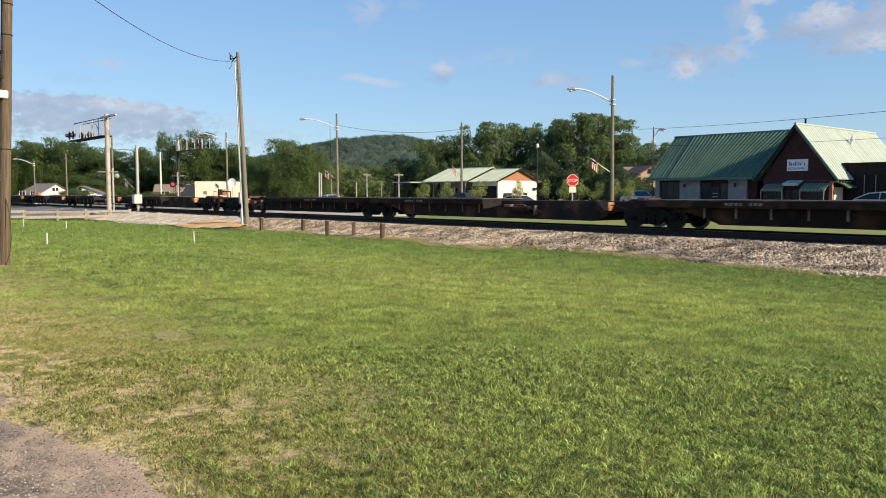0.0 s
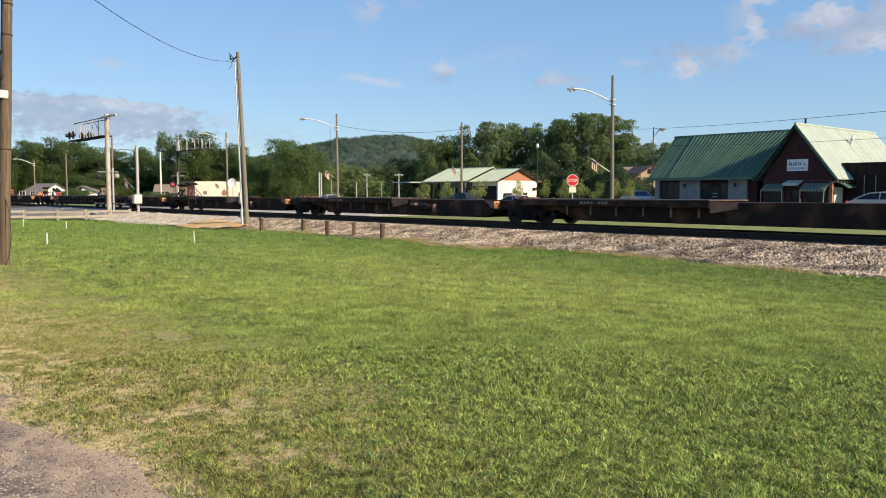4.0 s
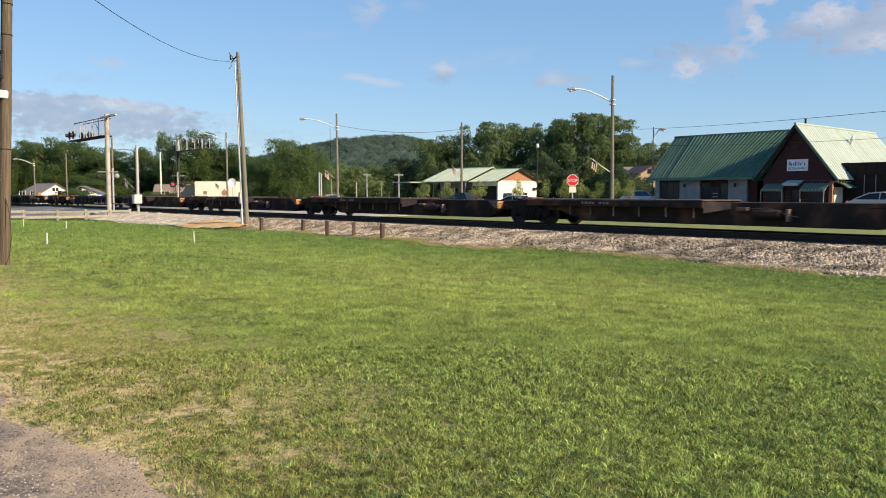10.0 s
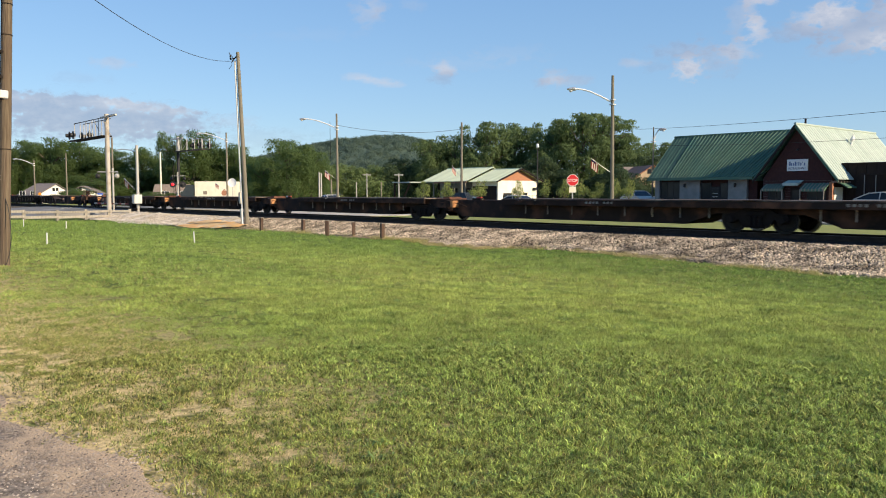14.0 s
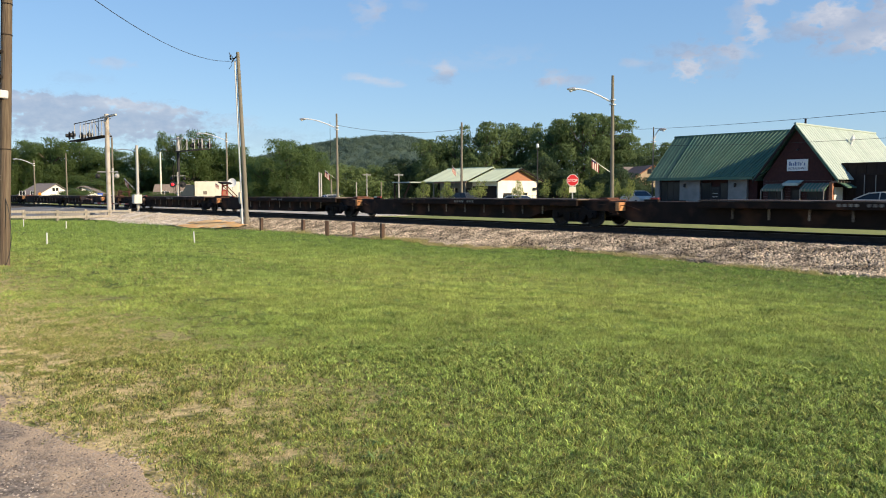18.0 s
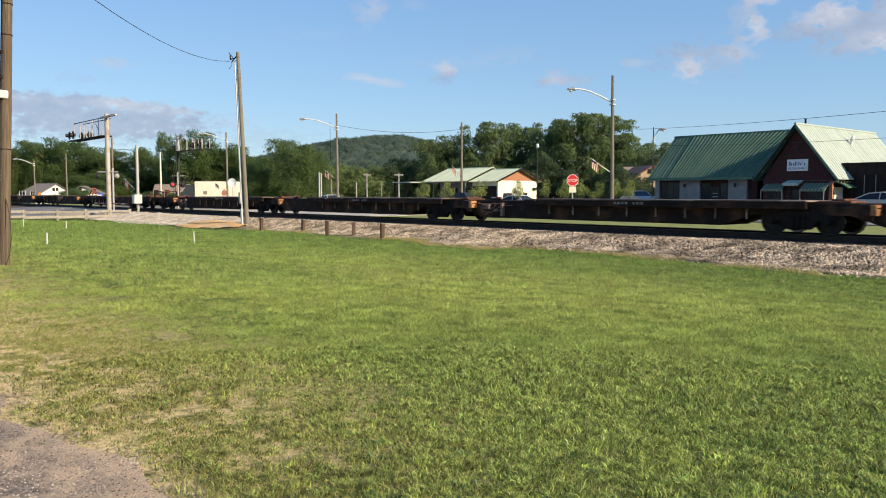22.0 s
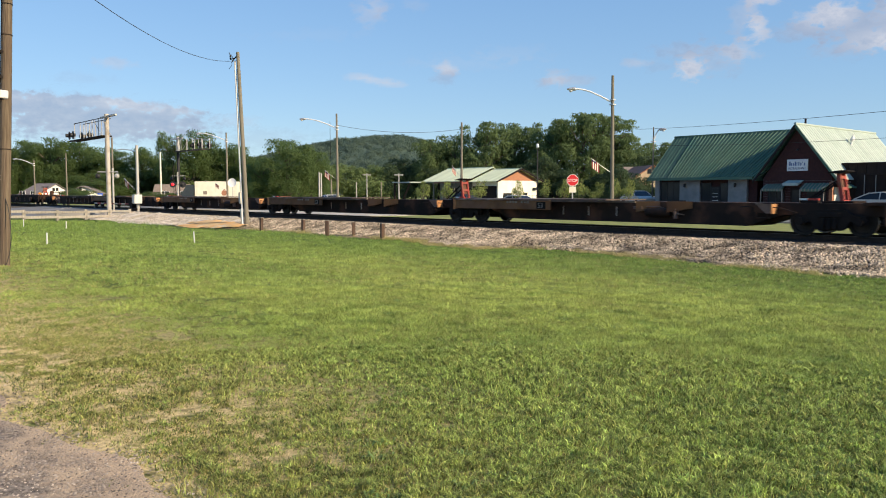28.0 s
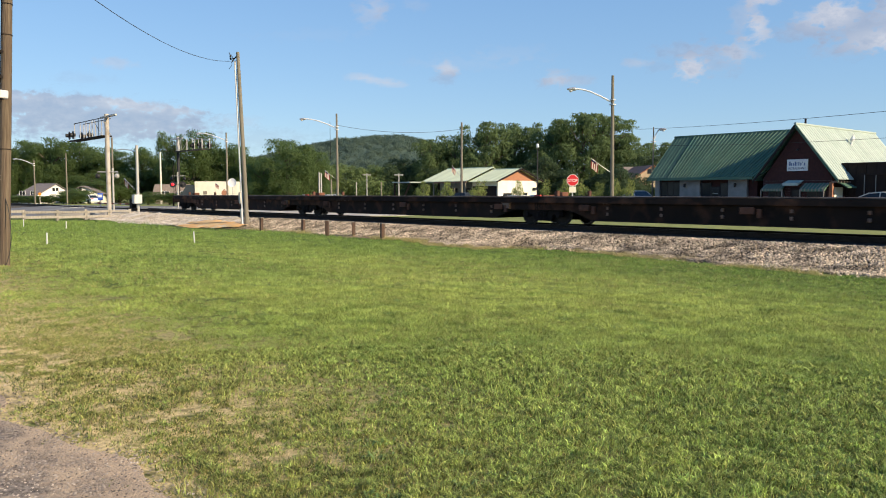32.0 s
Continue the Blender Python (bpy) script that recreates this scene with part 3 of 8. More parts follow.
def lawn_grass():
    clear = lambda x, y: (((x + 45.6) / 4.3) ** 2 + ((y - 20.7) / 1.6) ** 2 < 1) | ((x < -46) & (x > -69) & (y > 20.2 + 0.4 * np.sin(x)))
    on_lawn = lambda x, y: (y > drive_edge(x) + 0.1 - 0.45 * vnoise(x, y, 0.2, 13) ** 2) & (y < lawn_foot(x) + 0.3 * vnoise(x, y, 0.4, 35) - 0.1) & ~clear(x, y)
    tuft = lambda x, y: np.clip(0.12 + 1.75 * (vnoise(x, y, 0.10, 61) * 0.6 + vnoise(x, y, 0.25, 62) * 0.4) ** 1.6, 0, 1)
    worn = lambda x, y: np.clip((7.0 - y) / 4.0, 0, 1) * np.clip((1.0 - x) / 6.0, 0, 1)
    live = lambda x, y, rg: on_lawn(x, y) & (rg.uniform(0, 1, len(x)) > 0.97 * bare_mask(x, y)) & (rg.uniform(0, 1, len(x)) < np.clip(tuft(x, y) * 1.15 + 0.22 * (1 - worn(x, y)), 0, 1))
    dry = lambda x, y, rg: on_lawn(x, y) & (rg.uniform(0, 1, len(x)) > 0.8 * bare_mask(x, y)) & (rg.uniform(0, 1, len(x)) < -0.16 + 0.75 * np.clip((3.3 + 0.16 * (-3.7 - x) - y) / 1.4, 0.40 * np.clip((5.0 - y) / 1.5, 0.3, 1), 1) + 0.9 * np.exp(-((x - -9.7) / 1.6) ** 2 - ((y - 2.5) / 0.7) ** 2) + 0.95 * vnoise(x, y, 1.5, 21) ** 1.5 * vnoise(x, y, 0.35, 22) ** 0.5)
    fan = radians(36)
    blades("near_lawn_grass", 330000, fan, 3.6, 8.6, 0.046, 0.0064, M_GRASSBL, "short green lawn grass in full sun", 1, live, True)
    blades("lawn_grass", 430000, fan, 8.0, 15.0, 0.040, 0.0064, M_GRASSMID, "mown green lawn grass in full sun", 16, live)
    blades("far_lawn_grass", 620000, fan, 14.0, 66.0, 0.040, 0.0066, M_GRASSFAR, "mown green lawn grass towards the railway", 15, live)
    blades("dry_grass", 380000, fan, 3.6, 26.0, 0.036, 0.0066, M_DRYBL, "dry straw-coloured grass among the green", 4, dry)
    # coarse weeds in the mown lawn
    rg = np.random.default_rng(19)
    vs = []
    for k in range(70):
        r, a = 3.9 * (13.0 / 3.9) ** rg.uniform(), radians(139.14) + rg.uniform(-0.5, 0.1)
        x, y = r * math.cos(a), r * math.sin(a)
        big = rg.uniform(0.4, 0.8)
        for i in range(int(rg.uniform(7, 16))):
            px, py = x + rg.normal() * 0.05 * big, y + rg.normal() * 0.05 * big
            t, ln, w = rg.uniform(0, 6.28), rg.uniform(0.05, 0.11) * big, rg.uniform(0.006, 0.012) * big
            b = np.array([px, py, float(gz(px, py))])
            o, sd = np.array([math.cos(t), math.sin(t), 0]), np.array([-math.sin(t), math.cos(t), 0]) * w
            m = b + o * ln * 0.45 + [0, 0, ln * 0.55]
            vs += [b - sd * 0.4, b + sd * 0.4, m + sd, m - sd, m - sd, m + sd, b + o * ln + [0, 0, ln * 0.4], b + o * ln * 0.98 + [0, 0, ln * 0.4]]
    solid("lawn_weeds", fast_mesh("lawn_weeds", np.array(vs), np.arange(len(vs)).reshape(-1, 4), M_WEED), None, "coarse grey-green weeds in the lawn", "weeds", "stuff")
    # taller tufts along the foot of the ballast
    rim = lambda x, y, rg: (y > lawn_foot(x) - 0.9 * vnoise(x, y, 1.1, 33)) & (y < lawn_foot(x) - 0.1 + 0.75 * vnoise(x, 0 * x, 1.9, 32) * vnoise(x, y, 0.5, 34) ** 0.4) & (x > -43)
    blades("tall_grass_fringe", 2200000, radians(34), 20.0, 52.0, 0.085, 0.005, M_STRAW, "taller seeding grass along the ballast foot", 6, lambda x, y, rg: rim(x, y, rg) & (rg.uniform(0, 1, len(x)) < -0.3 + 1.5 * vnoise(x, y, 1.6, 31)))


def sheet(name, x0, x1, y0, y1, zf, material, label, cat, nx=2, ny=24, thick=0.06):
    """A road sheet that follows a height over y, with a thickness."""
    ms = Mesh()
    xs, ys = np.linspace(x0, x1, nx), np.linspace(y0, y1, ny)
    for d in (0, -thick):
        ms.v += [(float(x), float(y), float(zf(x, y) + d)) for y in ys for x in xs]
    n = nx * ny
    for k in (0, n):
        ms.f += [[k + j * nx + i, k + j * nx + i + 1, k + (j + 1) * nx + i + 1, k + (j + 1) * nx + i] for j in range(ny - 1) for i in range(nx - 1)]
    ring = list(range(nx)) + [j * nx + nx - 1 for j in range(1, ny)] + [(ny - 1) * nx + i for i in range(nx - 2, -1, -1)] + [j * nx for j in range(ny - 2, 0, -1)]
    ms.f += [[a, b, b + n, a + n] for a, b in zip(ring, ring[1:] + ring[:1])]
    return solid(name, ms, material, label, cat, "structure")


def cross_z(x, y):
    return float(np.interp(y, [-60, 5, 20, 24.2, 28.0, 33, 40, 300], [-0.32, -0.30, -0.15, 0.33, 0.33, 0.16, 0.07, 0.07]))


def roads():
    # old drive under the camera, with a broken edge
    ms = Mesh()
    xs = np.linspace(-80, 40, 500)
    ms.v = [(float(x), float(drive_edge(x)), 0.012) for x in xs] + [(float(x), -3.5, 0.012) for x in xs] + [(float(x), float(drive_edge(x)) + 0.05, -0.04) for x in xs]
    n = len(xs)
    ms.f = [[i, i + 1, n + i + 1, n + i] for i in range(n - 1)] + [[i, i + 1, 2 * n + i + 1, 2 * n + i] for i in range(n - 1)]
    solid("old_drive", ms, M_DRIVE, "worn gravelly asphalt drive with a crumbling edge", "drive", "structure")
    rg = np.random.default_rng(4)
    k = 34000
    px, py = rg.uniform(-9.5, -2.0, k), rg.uniform(-0.6, 2.6, k)
    keep = py < drive_edge(px) + 0.25 * rg.uniform(0, 1, k) ** 2
    px, py = px[keep], py[keep]
    k = len(px)
    r = rg.uniform(0.003, 0.0135, (k, 1, 1)) ** 1.15 * 1.9 * rg.uniform(0.6, 1.3, (k, 5, 1))
    v5 = np.array([(1, 0.1, 0), (-0.2, 1, 0), (-1, -0.1, 0), (0.1, -1, 0), (0.1, 0, 0.7)])
    th = rg.uniform(0, 6.28, k)
    R = np.stack([np.cos(th), -np.sin(th), 0 * th, np.sin(th), np.cos(th), 0 * th, 0 * th, 0 * th, 1 + 0 * th], 1).reshape(k, 3, 3)
    vs = np.einsum("nij,nkj->nki", R, v5[None] * r) + np.stack([px, py, np.full(k, 0.011)], 1)[:, None]
    fs = (np.arange(k)[:, None, None] * 5 + np.array([(0, 1, 4), (1, 2, 4), (2, 3, 4), (3, 0, 4)])[None]).reshape(-1, 3)
    solid("drive_pebbles", fast_mesh("drive_pebbles", vs.reshape(-1, 3), fs, M_PEBBLE), None, "small loose pebbles on the old drive", "pebbles", "stuff")
    sheet("crossing_road", -98.0, -71.5, -60, 300, cross_z, M_ASPHALT, "sun-bleached asphalt road over the railway crossing", "road", 3, 80, 0.3)
    sheet("street", -71.3, 240, 43.5, 51.0, lambda x, y: 0.045, M_ASPHALT, "grey asphalt street along the railway", "road", 2, 2)
    sheet("restaurant_lot", -46.5, 60, 51.2, 56.2, lambda x, y: 0.30, M_ASPHALT, "asphalt parking lot before the restaurant", "parking lot", 2, 2, 0.34)
    sheet("side_lot", -47.0, -39.35, 56.25, 68.0, lambda x, y: 0.45, M_ASPHALT, "asphalt side lot beside the restaurant", "parking lot", 2, 2, 0.5)
    sheet("gravel_apron", -71.3, -47.5, 31.8, 43.3, lambda x, y: 0.03, M_CONCRETE, "pale gravel apron beside the railway", "apron", 2, 4)
    ms = Mesh()
    for k in range(14):
        ms.box(-85.1, -84.9, -40 + k * 9, -36 + k * 9, 0, 0.012)
    for i, p in enumerate(ms.v):
        ms.v[i] = (p[0], p[1], p[2] + cross_z(0, p[1]) + 0.004)
    solid("lane_marking", ms, M_CREAM, "faded yellow lane dashes on the crossing road", "road marking", "structure")


# ---------------------------------------------------------------- railway
TRACK_Y, RAIL_Z = 25.95, 0.35


def track():
    # ballast bank, built over its cross-section
    prof = [(20.4, -0.43), (21.1, -0.35), (22.4, -0.12), (23.6, 0.10), (24.3, 0.15), (27.6, 0.15), (28.4, 0.10), (29.6, -0.08), (30.6, -0.10)]
    xs = np.linspace(-320, 120, 900)
    ms = Mesh()
    for x in xs:
        for j, (y, z) in enumerate(prof):
            foot = float(lawn_foot(x)) if x > -60 else 20.7
            wob = (foot - 20.75) * (1.0, 0.95, 0.45)[j] + 0.05 * math.sin(x * 2.1) if j < 3 else 0
            zz = z
            if -99 < x < -70.5:
                zz = min(z, cross_z(x, y) - 0.08)
            ms.v.append((float(x), y + wob, zz + 0.02 * math.sin(x * 3.1 + j)))
    k = len(prof)
    ms.f = [[i * k + j, (i + 1) * k + j, (i + 1) * k + j + 1, i * k + j + 1] for i in range(len(xs) - 1) for j in range(k - 1)]
    solid("ballast_bank", ms, M_BALLAST_BED, "grey-brown crushed stone ballast bank under the track", "ballast", "structure")
    # loose stones over the near slope
    rg = np.random.default_rng(8)
    oct_v = np.array([(1, 0, 0), (-1, 0, 0), (0, 1, 0), (0, -1, 0), (0, 0, 1), (0, 0, -1)], float)
    oct_f = np.array([(0, 2, 4), (2, 1, 4), (1, 3, 4), (3, 0, 4), (2, 0, 5), (1, 2, 5), (3, 1, 5), (0, 3, 5)])
    n = 76000
    x = -2.0 - 42.0 * rg.uniform(0, 1, n) ** 1.25
    y = rg.uniform(20.5, 23.95, n)
    y = np.where(rg.uniform(0, 1, n) < 0.1, rg.uniform(19.9, 21.2, n), y)
    y = np.maximum(y, np.where(rg.uniform(0, 1, n) < 0.06, lawn_foot(x) - 0.35, lawn_foot(x) - 0.02) + 0.25 * rg.uniform(0, 1, n) ** 2)
    off = lawn_foot(x) - 20.75
    z = np.interp(y, [p[0] for p in prof], [p[1] for p in prof])
    zs = [np.interp(y - off * q, [p[0] for p in prof], [p[1] for p in prof]) for q in (1.0, 0.0)]
    z = zs[0] * np.clip((23.4 - y) / 2.2, 0, 1) + zs[1] * (1 - np.clip((23.4 - y) / 2.2, 0, 1))
    s = rg.uniform(0.024, 0.06, n)
    jit = rg.uniform(0.55, 1.25, (n, 6, 1)) * s[:, None, None]
    q = rg.normal(size=(n, 4))
    q /= np.linalg.norm(q, axis=1, keepdims=True)
    w, a, b, c = q.T
    R = np.stack([1 - 2 * (b * b + c * c), 2 * (a * b - c * w), 2 * (a * c + b * w), 2 * (a * b + c * w), 1 - 2 * (a * a + c * c), 2 * (b * c - a * w), 2 * (a * c - b * w), 2 * (b * c + a * w), 1 - 2 * (a * a + b * b)], 1).reshape(n, 3, 3)
    vs = np.einsum("nij,nkj->nki", R, oct_v[None] * jit) + np.stack([x, y, z + 0.02], 1)[:, None]
    fs = (np.arange(n)[:, None, None] * 6 + oct_f[None]).reshape(-1, 3)
    solid("ballast_stones", fast_mesh("ballast_stones", vs.reshape(-1, 3), fs, M_BALLAST), None, "loose angular grey ballast stones", "ballast", "stuff")
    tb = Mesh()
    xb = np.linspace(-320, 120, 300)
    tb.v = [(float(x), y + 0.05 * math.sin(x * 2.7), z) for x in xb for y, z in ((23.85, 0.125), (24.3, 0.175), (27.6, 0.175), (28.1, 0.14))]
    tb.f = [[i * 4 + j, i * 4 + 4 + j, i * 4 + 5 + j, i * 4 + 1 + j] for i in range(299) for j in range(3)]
    solid("track_bed", tb, M_TRACKBED, "oily ballast by the rails, darkened further for the train's shade", "ballast", "structure")
    k = 6000
    xv, yv = rg.uniform(-70, -44, k), rg.uniform(19.9, 23.6, k)
    keep = (yv > 20.6 + 0.5 * np.sin(xv * 0.9)) | (xv < -50)
    zv = np.maximum(np.interp(yv, [p[0] for p in prof], [p[1] for p in prof]), gz(xv, yv))
    vs2 = 0.9 * (vs[:k] - np.stack([x, y, z + 0.02], 1)[:k, None]) + np.stack([xv, yv, zv + 0.045], 1)[:, None]
    vs2 = vs2[keep]
    fs2 = (np.arange(len(vs2))[:, None, None] * 6 + oct_f[None]).reshape(-1, 3)
    solid("verge_stones", fast_mesh("verge_stones", vs2.reshape(-1, 3), fs2, M_VERGE), None, "pale gravel beside the crossing", "gravel", "stuff")
    # pale gravel spread over the bank near the crossing
    gv = Mesh()
    nx, ny = 190, 34
    xg, yg = np.linspace(-71.5, -45.0, nx), np.linspace(20.0, 23.7, ny)
    for a in xg:
        for b in yg:
            bb = b + 0.35 * math.sin(a * 0.9) * (b < 20.1) - max(0.0, (a + 48.0)) * 0.35 * (b > 21.8)
            gv.v.append((float(a), float(bb), float(max(np.interp(bb, [p[0] for p in prof], [p[1] for p in prof]), gz(a, bb)) + 0.03 + 0.09 * (vnoise(a, bb, 0.55, 93) - 0.4) + 0.06 * (vnoise(a, bb, 0.2, 94) - 0.5))))
    gv.f = [[i * ny + j, (i + 1) * ny + j, (i + 1) * ny + j + 1, i * ny + j + 1] for i in range(nx - 1) for j in range(ny - 1)]
    solid("gravel_slope", gv, M_GRAVEL, "pale packed gravel on the bank by the crossing", "gravel", "structure")
    # ties and rails
    tie = Mesh().box(-0.115, 0.115, -1.3, 1.3, -0.12, 0.0, 0.012).data("railway_tie", M_TIE)
    root = thing("railway_track", pose(0, TRACK_Y, 0), "railway track of brown rails on dark ties", "railway track", kind="structure")
    i = 0
    x = 8.0
    while x > -150 and i < 290:
        o = part("tie", tie, None, root, at=pose(x, 0, RAIL_Z - 0.172))
        x -= 0.53
        i += 1
    rest = Mesh()
    while x > -320:
        rest.box(x - 0.115, x + 0.115, -1.3, 1.3, RAIL_Z - 0.305, RAIL_Z - 0.185)
        x -= 0.53
    o = part("far_ties", rest, M_TIE, root)
    o["kind"] = "stuff"
    for y in (-0.755, 0.755):
        sec = [(-0.07, 0), (0.07, 0), (0.07, 0.015), (0.012, 0.035), (0.012, 0.13), (0.036, 0.14), (0.036, 0.176), (-0.036, 0.176), (-0.036, 0.14), (-0.012, 0.13), (-0.012, 0.035), (-0.07, 0.015)]
        r = Mesh()
        r.v = [(float(x), y + a, RAIL_Z - 0.182 + b) for x in (-320, 120) for a, b in sec]
        r.f = [[j, (j + 1) % 12, 12 + (j + 1) % 12, 12 + j] for j in range(12)] + [list(range(12)), list(range(12, 24))]
        ro = part("rail", r, M_RAIL, root)
        part("rail_head", Mesh().box(-320, 120, y - 0.032, y + 0.032, RAIL_Z - 0.004, RAIL_Z + 0.002), M_RAILTOP, ro, "bright worn running surface")


# ---------------------------------------------------------------- train
SCALE_Q = 0.95


def travel(t):
    """Metres that the train has gone since the start."""
    return SCALE_Q * (26.5 * t - 0.015 * t * t)


def wheel_meshes():
    w = Mesh().lathe([(0.08, -0.09), (0.12, -0.09), (0.14, -0.02), (0.33, 0.0), (0.36, -0.055), (0.425, -0.055), (0.42, 0.045), (0.45, 0.05), (0.45, 0.075), (0.36, 0.075), (0.33, 0.04), (0.12, 0.05), (0.08, 0.05)], 24)
    t = Mesh().lathe([(0.375, -0.058), (0.428, -0.058), (0.423, 0.03), (0.40, 0.03)], 24)
    t.f = t.f[:-2]
    return w.data("wheel", M_WHEEL, False), t.data("tread", M_TREAD, False)


WHEEL, TREAD = wheel_meshes()


def side_frame_mesh():
    ms = Mesh()
    out = [(-1.12, 0.50), (-1.05, 0.62), (-0.75, 0.64), (-0.42, 0.80), (0.42, 0.80), (0.75, 0.64), (1.05, 0.62), (1.12, 0.50), (1.05, 0.34), (0.74, 0.36), (0.62, 0.46), (0.48, 0.24), (0.36, 0.17), (-0.36, 0.17), (-0.48, 0.24), (-0.62, 0.46), (-0.74, 0.36), (-1.05, 0.34)]
    ms.prism(out, -0.07, 0.07)
    for x in (-0.89, 0.89):
        ms.rod((x, -0.15, 0.43), (x, 0.10, 0.43), 0.12, n=12)
    for x in (-0.17, 0.0, 0.17):
        ms.rod((x, -0.11, 0.22), (x, -0.11, 0.55), 0.075, n=8)
    ms.box(-0.33, 0.33, -0.13, 0.1, 0.56, 0.72, 0.02)
    return ms.data("side_frame", M_DARKST)


SIDE = side_frame_mesh()
AXLE = Mesh().rod((0, -0.95, 0.43), (0, 0.95, 0.43), 0.085, n=10).data("axle", M_WHEEL)
BOLSTER = Mesh().box(-0.22, 0.22, -1.0, 1.0, 0.50, 0.78, 0.03).box(-0.9, 0.9, -0.05, 0.05, 0.42, 0.5).data("bolster", M_DARKST)
BRAKE = Mesh().box(-0.05, 0.05, -0.75, 0.75, 0.3, 0.38).data("brake_beam", M_DARKST)


def truck(parent, x):
    tr = part("truck", BOLSTER, None, parent, "sooty two-axle railway truck", at=pose(x, 0, 0))
    for s in (-1, 1):
        part("side_frame", SIDE, None, tr, at=pose(0, s * 1.0, 0, 0, 0, 0 if s < 0 else 180))
        part("axle", AXLE, None, tr, at=pose(s * 0.89, 0, 0))
        part("brake_beam", BRAKE, None, tr, at=pose(s * 0.38, 0, 0))
        for y in (-1, 1):
            part("wheel", WHEEL, None, tr, at=pose(s * 0.89, y * 0.77, 0.425, 90 if y < 0 else -90))
            part("tread", TREAD, None, tr, "bright polished wheel tread", at=pose(s * 0.89, y * 0.77, 0.425, 90 if y < 0 else -90))
    return tr


def hitch(parent, x, z, style):
    """A raised trailer hitch: a slender leaning stand of two legs with rungs, a wide black head plate and long dark struts behind it."""
    ma = M_HITCHRED if style in "rbq" else M_HITCHTAN
    tilt, ln = {"b": (-58, 1.2), "r": (-10, 0.98), "q": (9, 0.98), "o": (-5, 0.95)}[style]
    m = pose(x + (0.95 if style == "b" else 0.0), 0, z, 0, tilt)
    ms = Mesh()
    w0, w1 = (0.14, 0.22) if style in "rq" else (0.07, 0.24)
    for s in (-1, 1):
        ms.box(-0.035, 0.035, min(s * w0, s * w1), max(s * w0, s * w1), 0, ln, 0.01, m)
        ms.box(-0.10, -0.036, s * (w1 - 0.02) - 0.015, s * (w1 - 0.02) + 0.015, 0.05, ln, 0, m)
    for k in ((0.0, 0.42, 0.78) if style in "rq" else (0.0, 0.30, 0.52, 0.74, 0.88)):
        ms.box(-0.03, 0.03, -w0, w0, k * ln, (k + 0.10) * ln, 0, m)
    ho = part("hitch", ms, ma, parent, "raised steel trailer hitch")
    if style == "r":
        part("hitch_web", Mesh().box(-0.10, -0.04, -w0, w0, 0.30 * ln, 0.84 * ln, 0.01, m), M_HITCHRUST, ho, "rusty web plate between the legs")
    hd = m @ Vector((0, 0, ln))
    hm = pose(hd[0], 0, hd[2], 0, 16 if style == "b" else 9 if style == "q" else -4)
    k = 0.62 if style == "r" else 1.0
    part("hitch_plate", Mesh().prism([(u * k, w * k) for u, w in ((-0.50, 0.0), (-0.12, -0.05), (0.20, -0.05), (0.42, 0.02), (0.40, 0.07), (0.10, 0.10), (-0.48, 0.06))], -0.34, 0.34, hm), M_DARKST, ho, "dark worn hitch head plate")
    if style == "b":
        part("hitch_post", Mesh().box(hd[0] - 0.42, hd[0] - 0.30, -0.36, -0.26, z, hd[2], 0.01).box(hd[0] - 0.42, hd[0] - 0.30, 0.26, 0.36, z, hd[2], 0.01), M_DARKST, ho, "dark upright hitch posts")
    else:
        q = m @ Vector((0, 0, 0.80 * ln))
        e = x + 1.7 if style == "q" else x - 1.25
        r = 0.032 if style in "qr" else 0.06
        part("hitch_strut", Mesh().rod((e, -0.15, z + 0.05), (q[0], -0.15, q[2]), r).rod((e, 0.15, z + 0.05), (q[0], 0.15, q[2]), r), M_HITCHRUST if style == "q" else M_DARKST, ho, "long diagonal hitch strut")
    part("hitch_base", Mesh().box(x - 0.55, x + 0.42, -0.5, 0.5, z, z + 0.07, 0.02), M_RUST, ho, "rusty hitch base")


def low_hitch(parent, x, z, ma):
    ms = Mesh().box(x - 0.55, x + 0.5, -0.55, 0.55, z, z + 0.07, 0.02).box(x - 0.2, x + 0.25, -0.4, 0.4, z + 0.07, z + 0.14, 0.02)
    part("folded_hitch", ms, ma, parent, "folded trailer hitch")


def text_mesh(words, size, material):
    cu = bpy.data.curves.new("side_text", "FONT")
    cu.body, cu.size, cu.extrude = words, size, 0.002
    t = new("side_text", cu)
    bpy.context.view_layer.update()
    me = bpy.data.meshes.new_from_object(t.evaluated_get(bpy.context.evaluated_depsgraph_get()))
    bpy.data.objects.remove(t)
    me.materials.append(material)
    return me


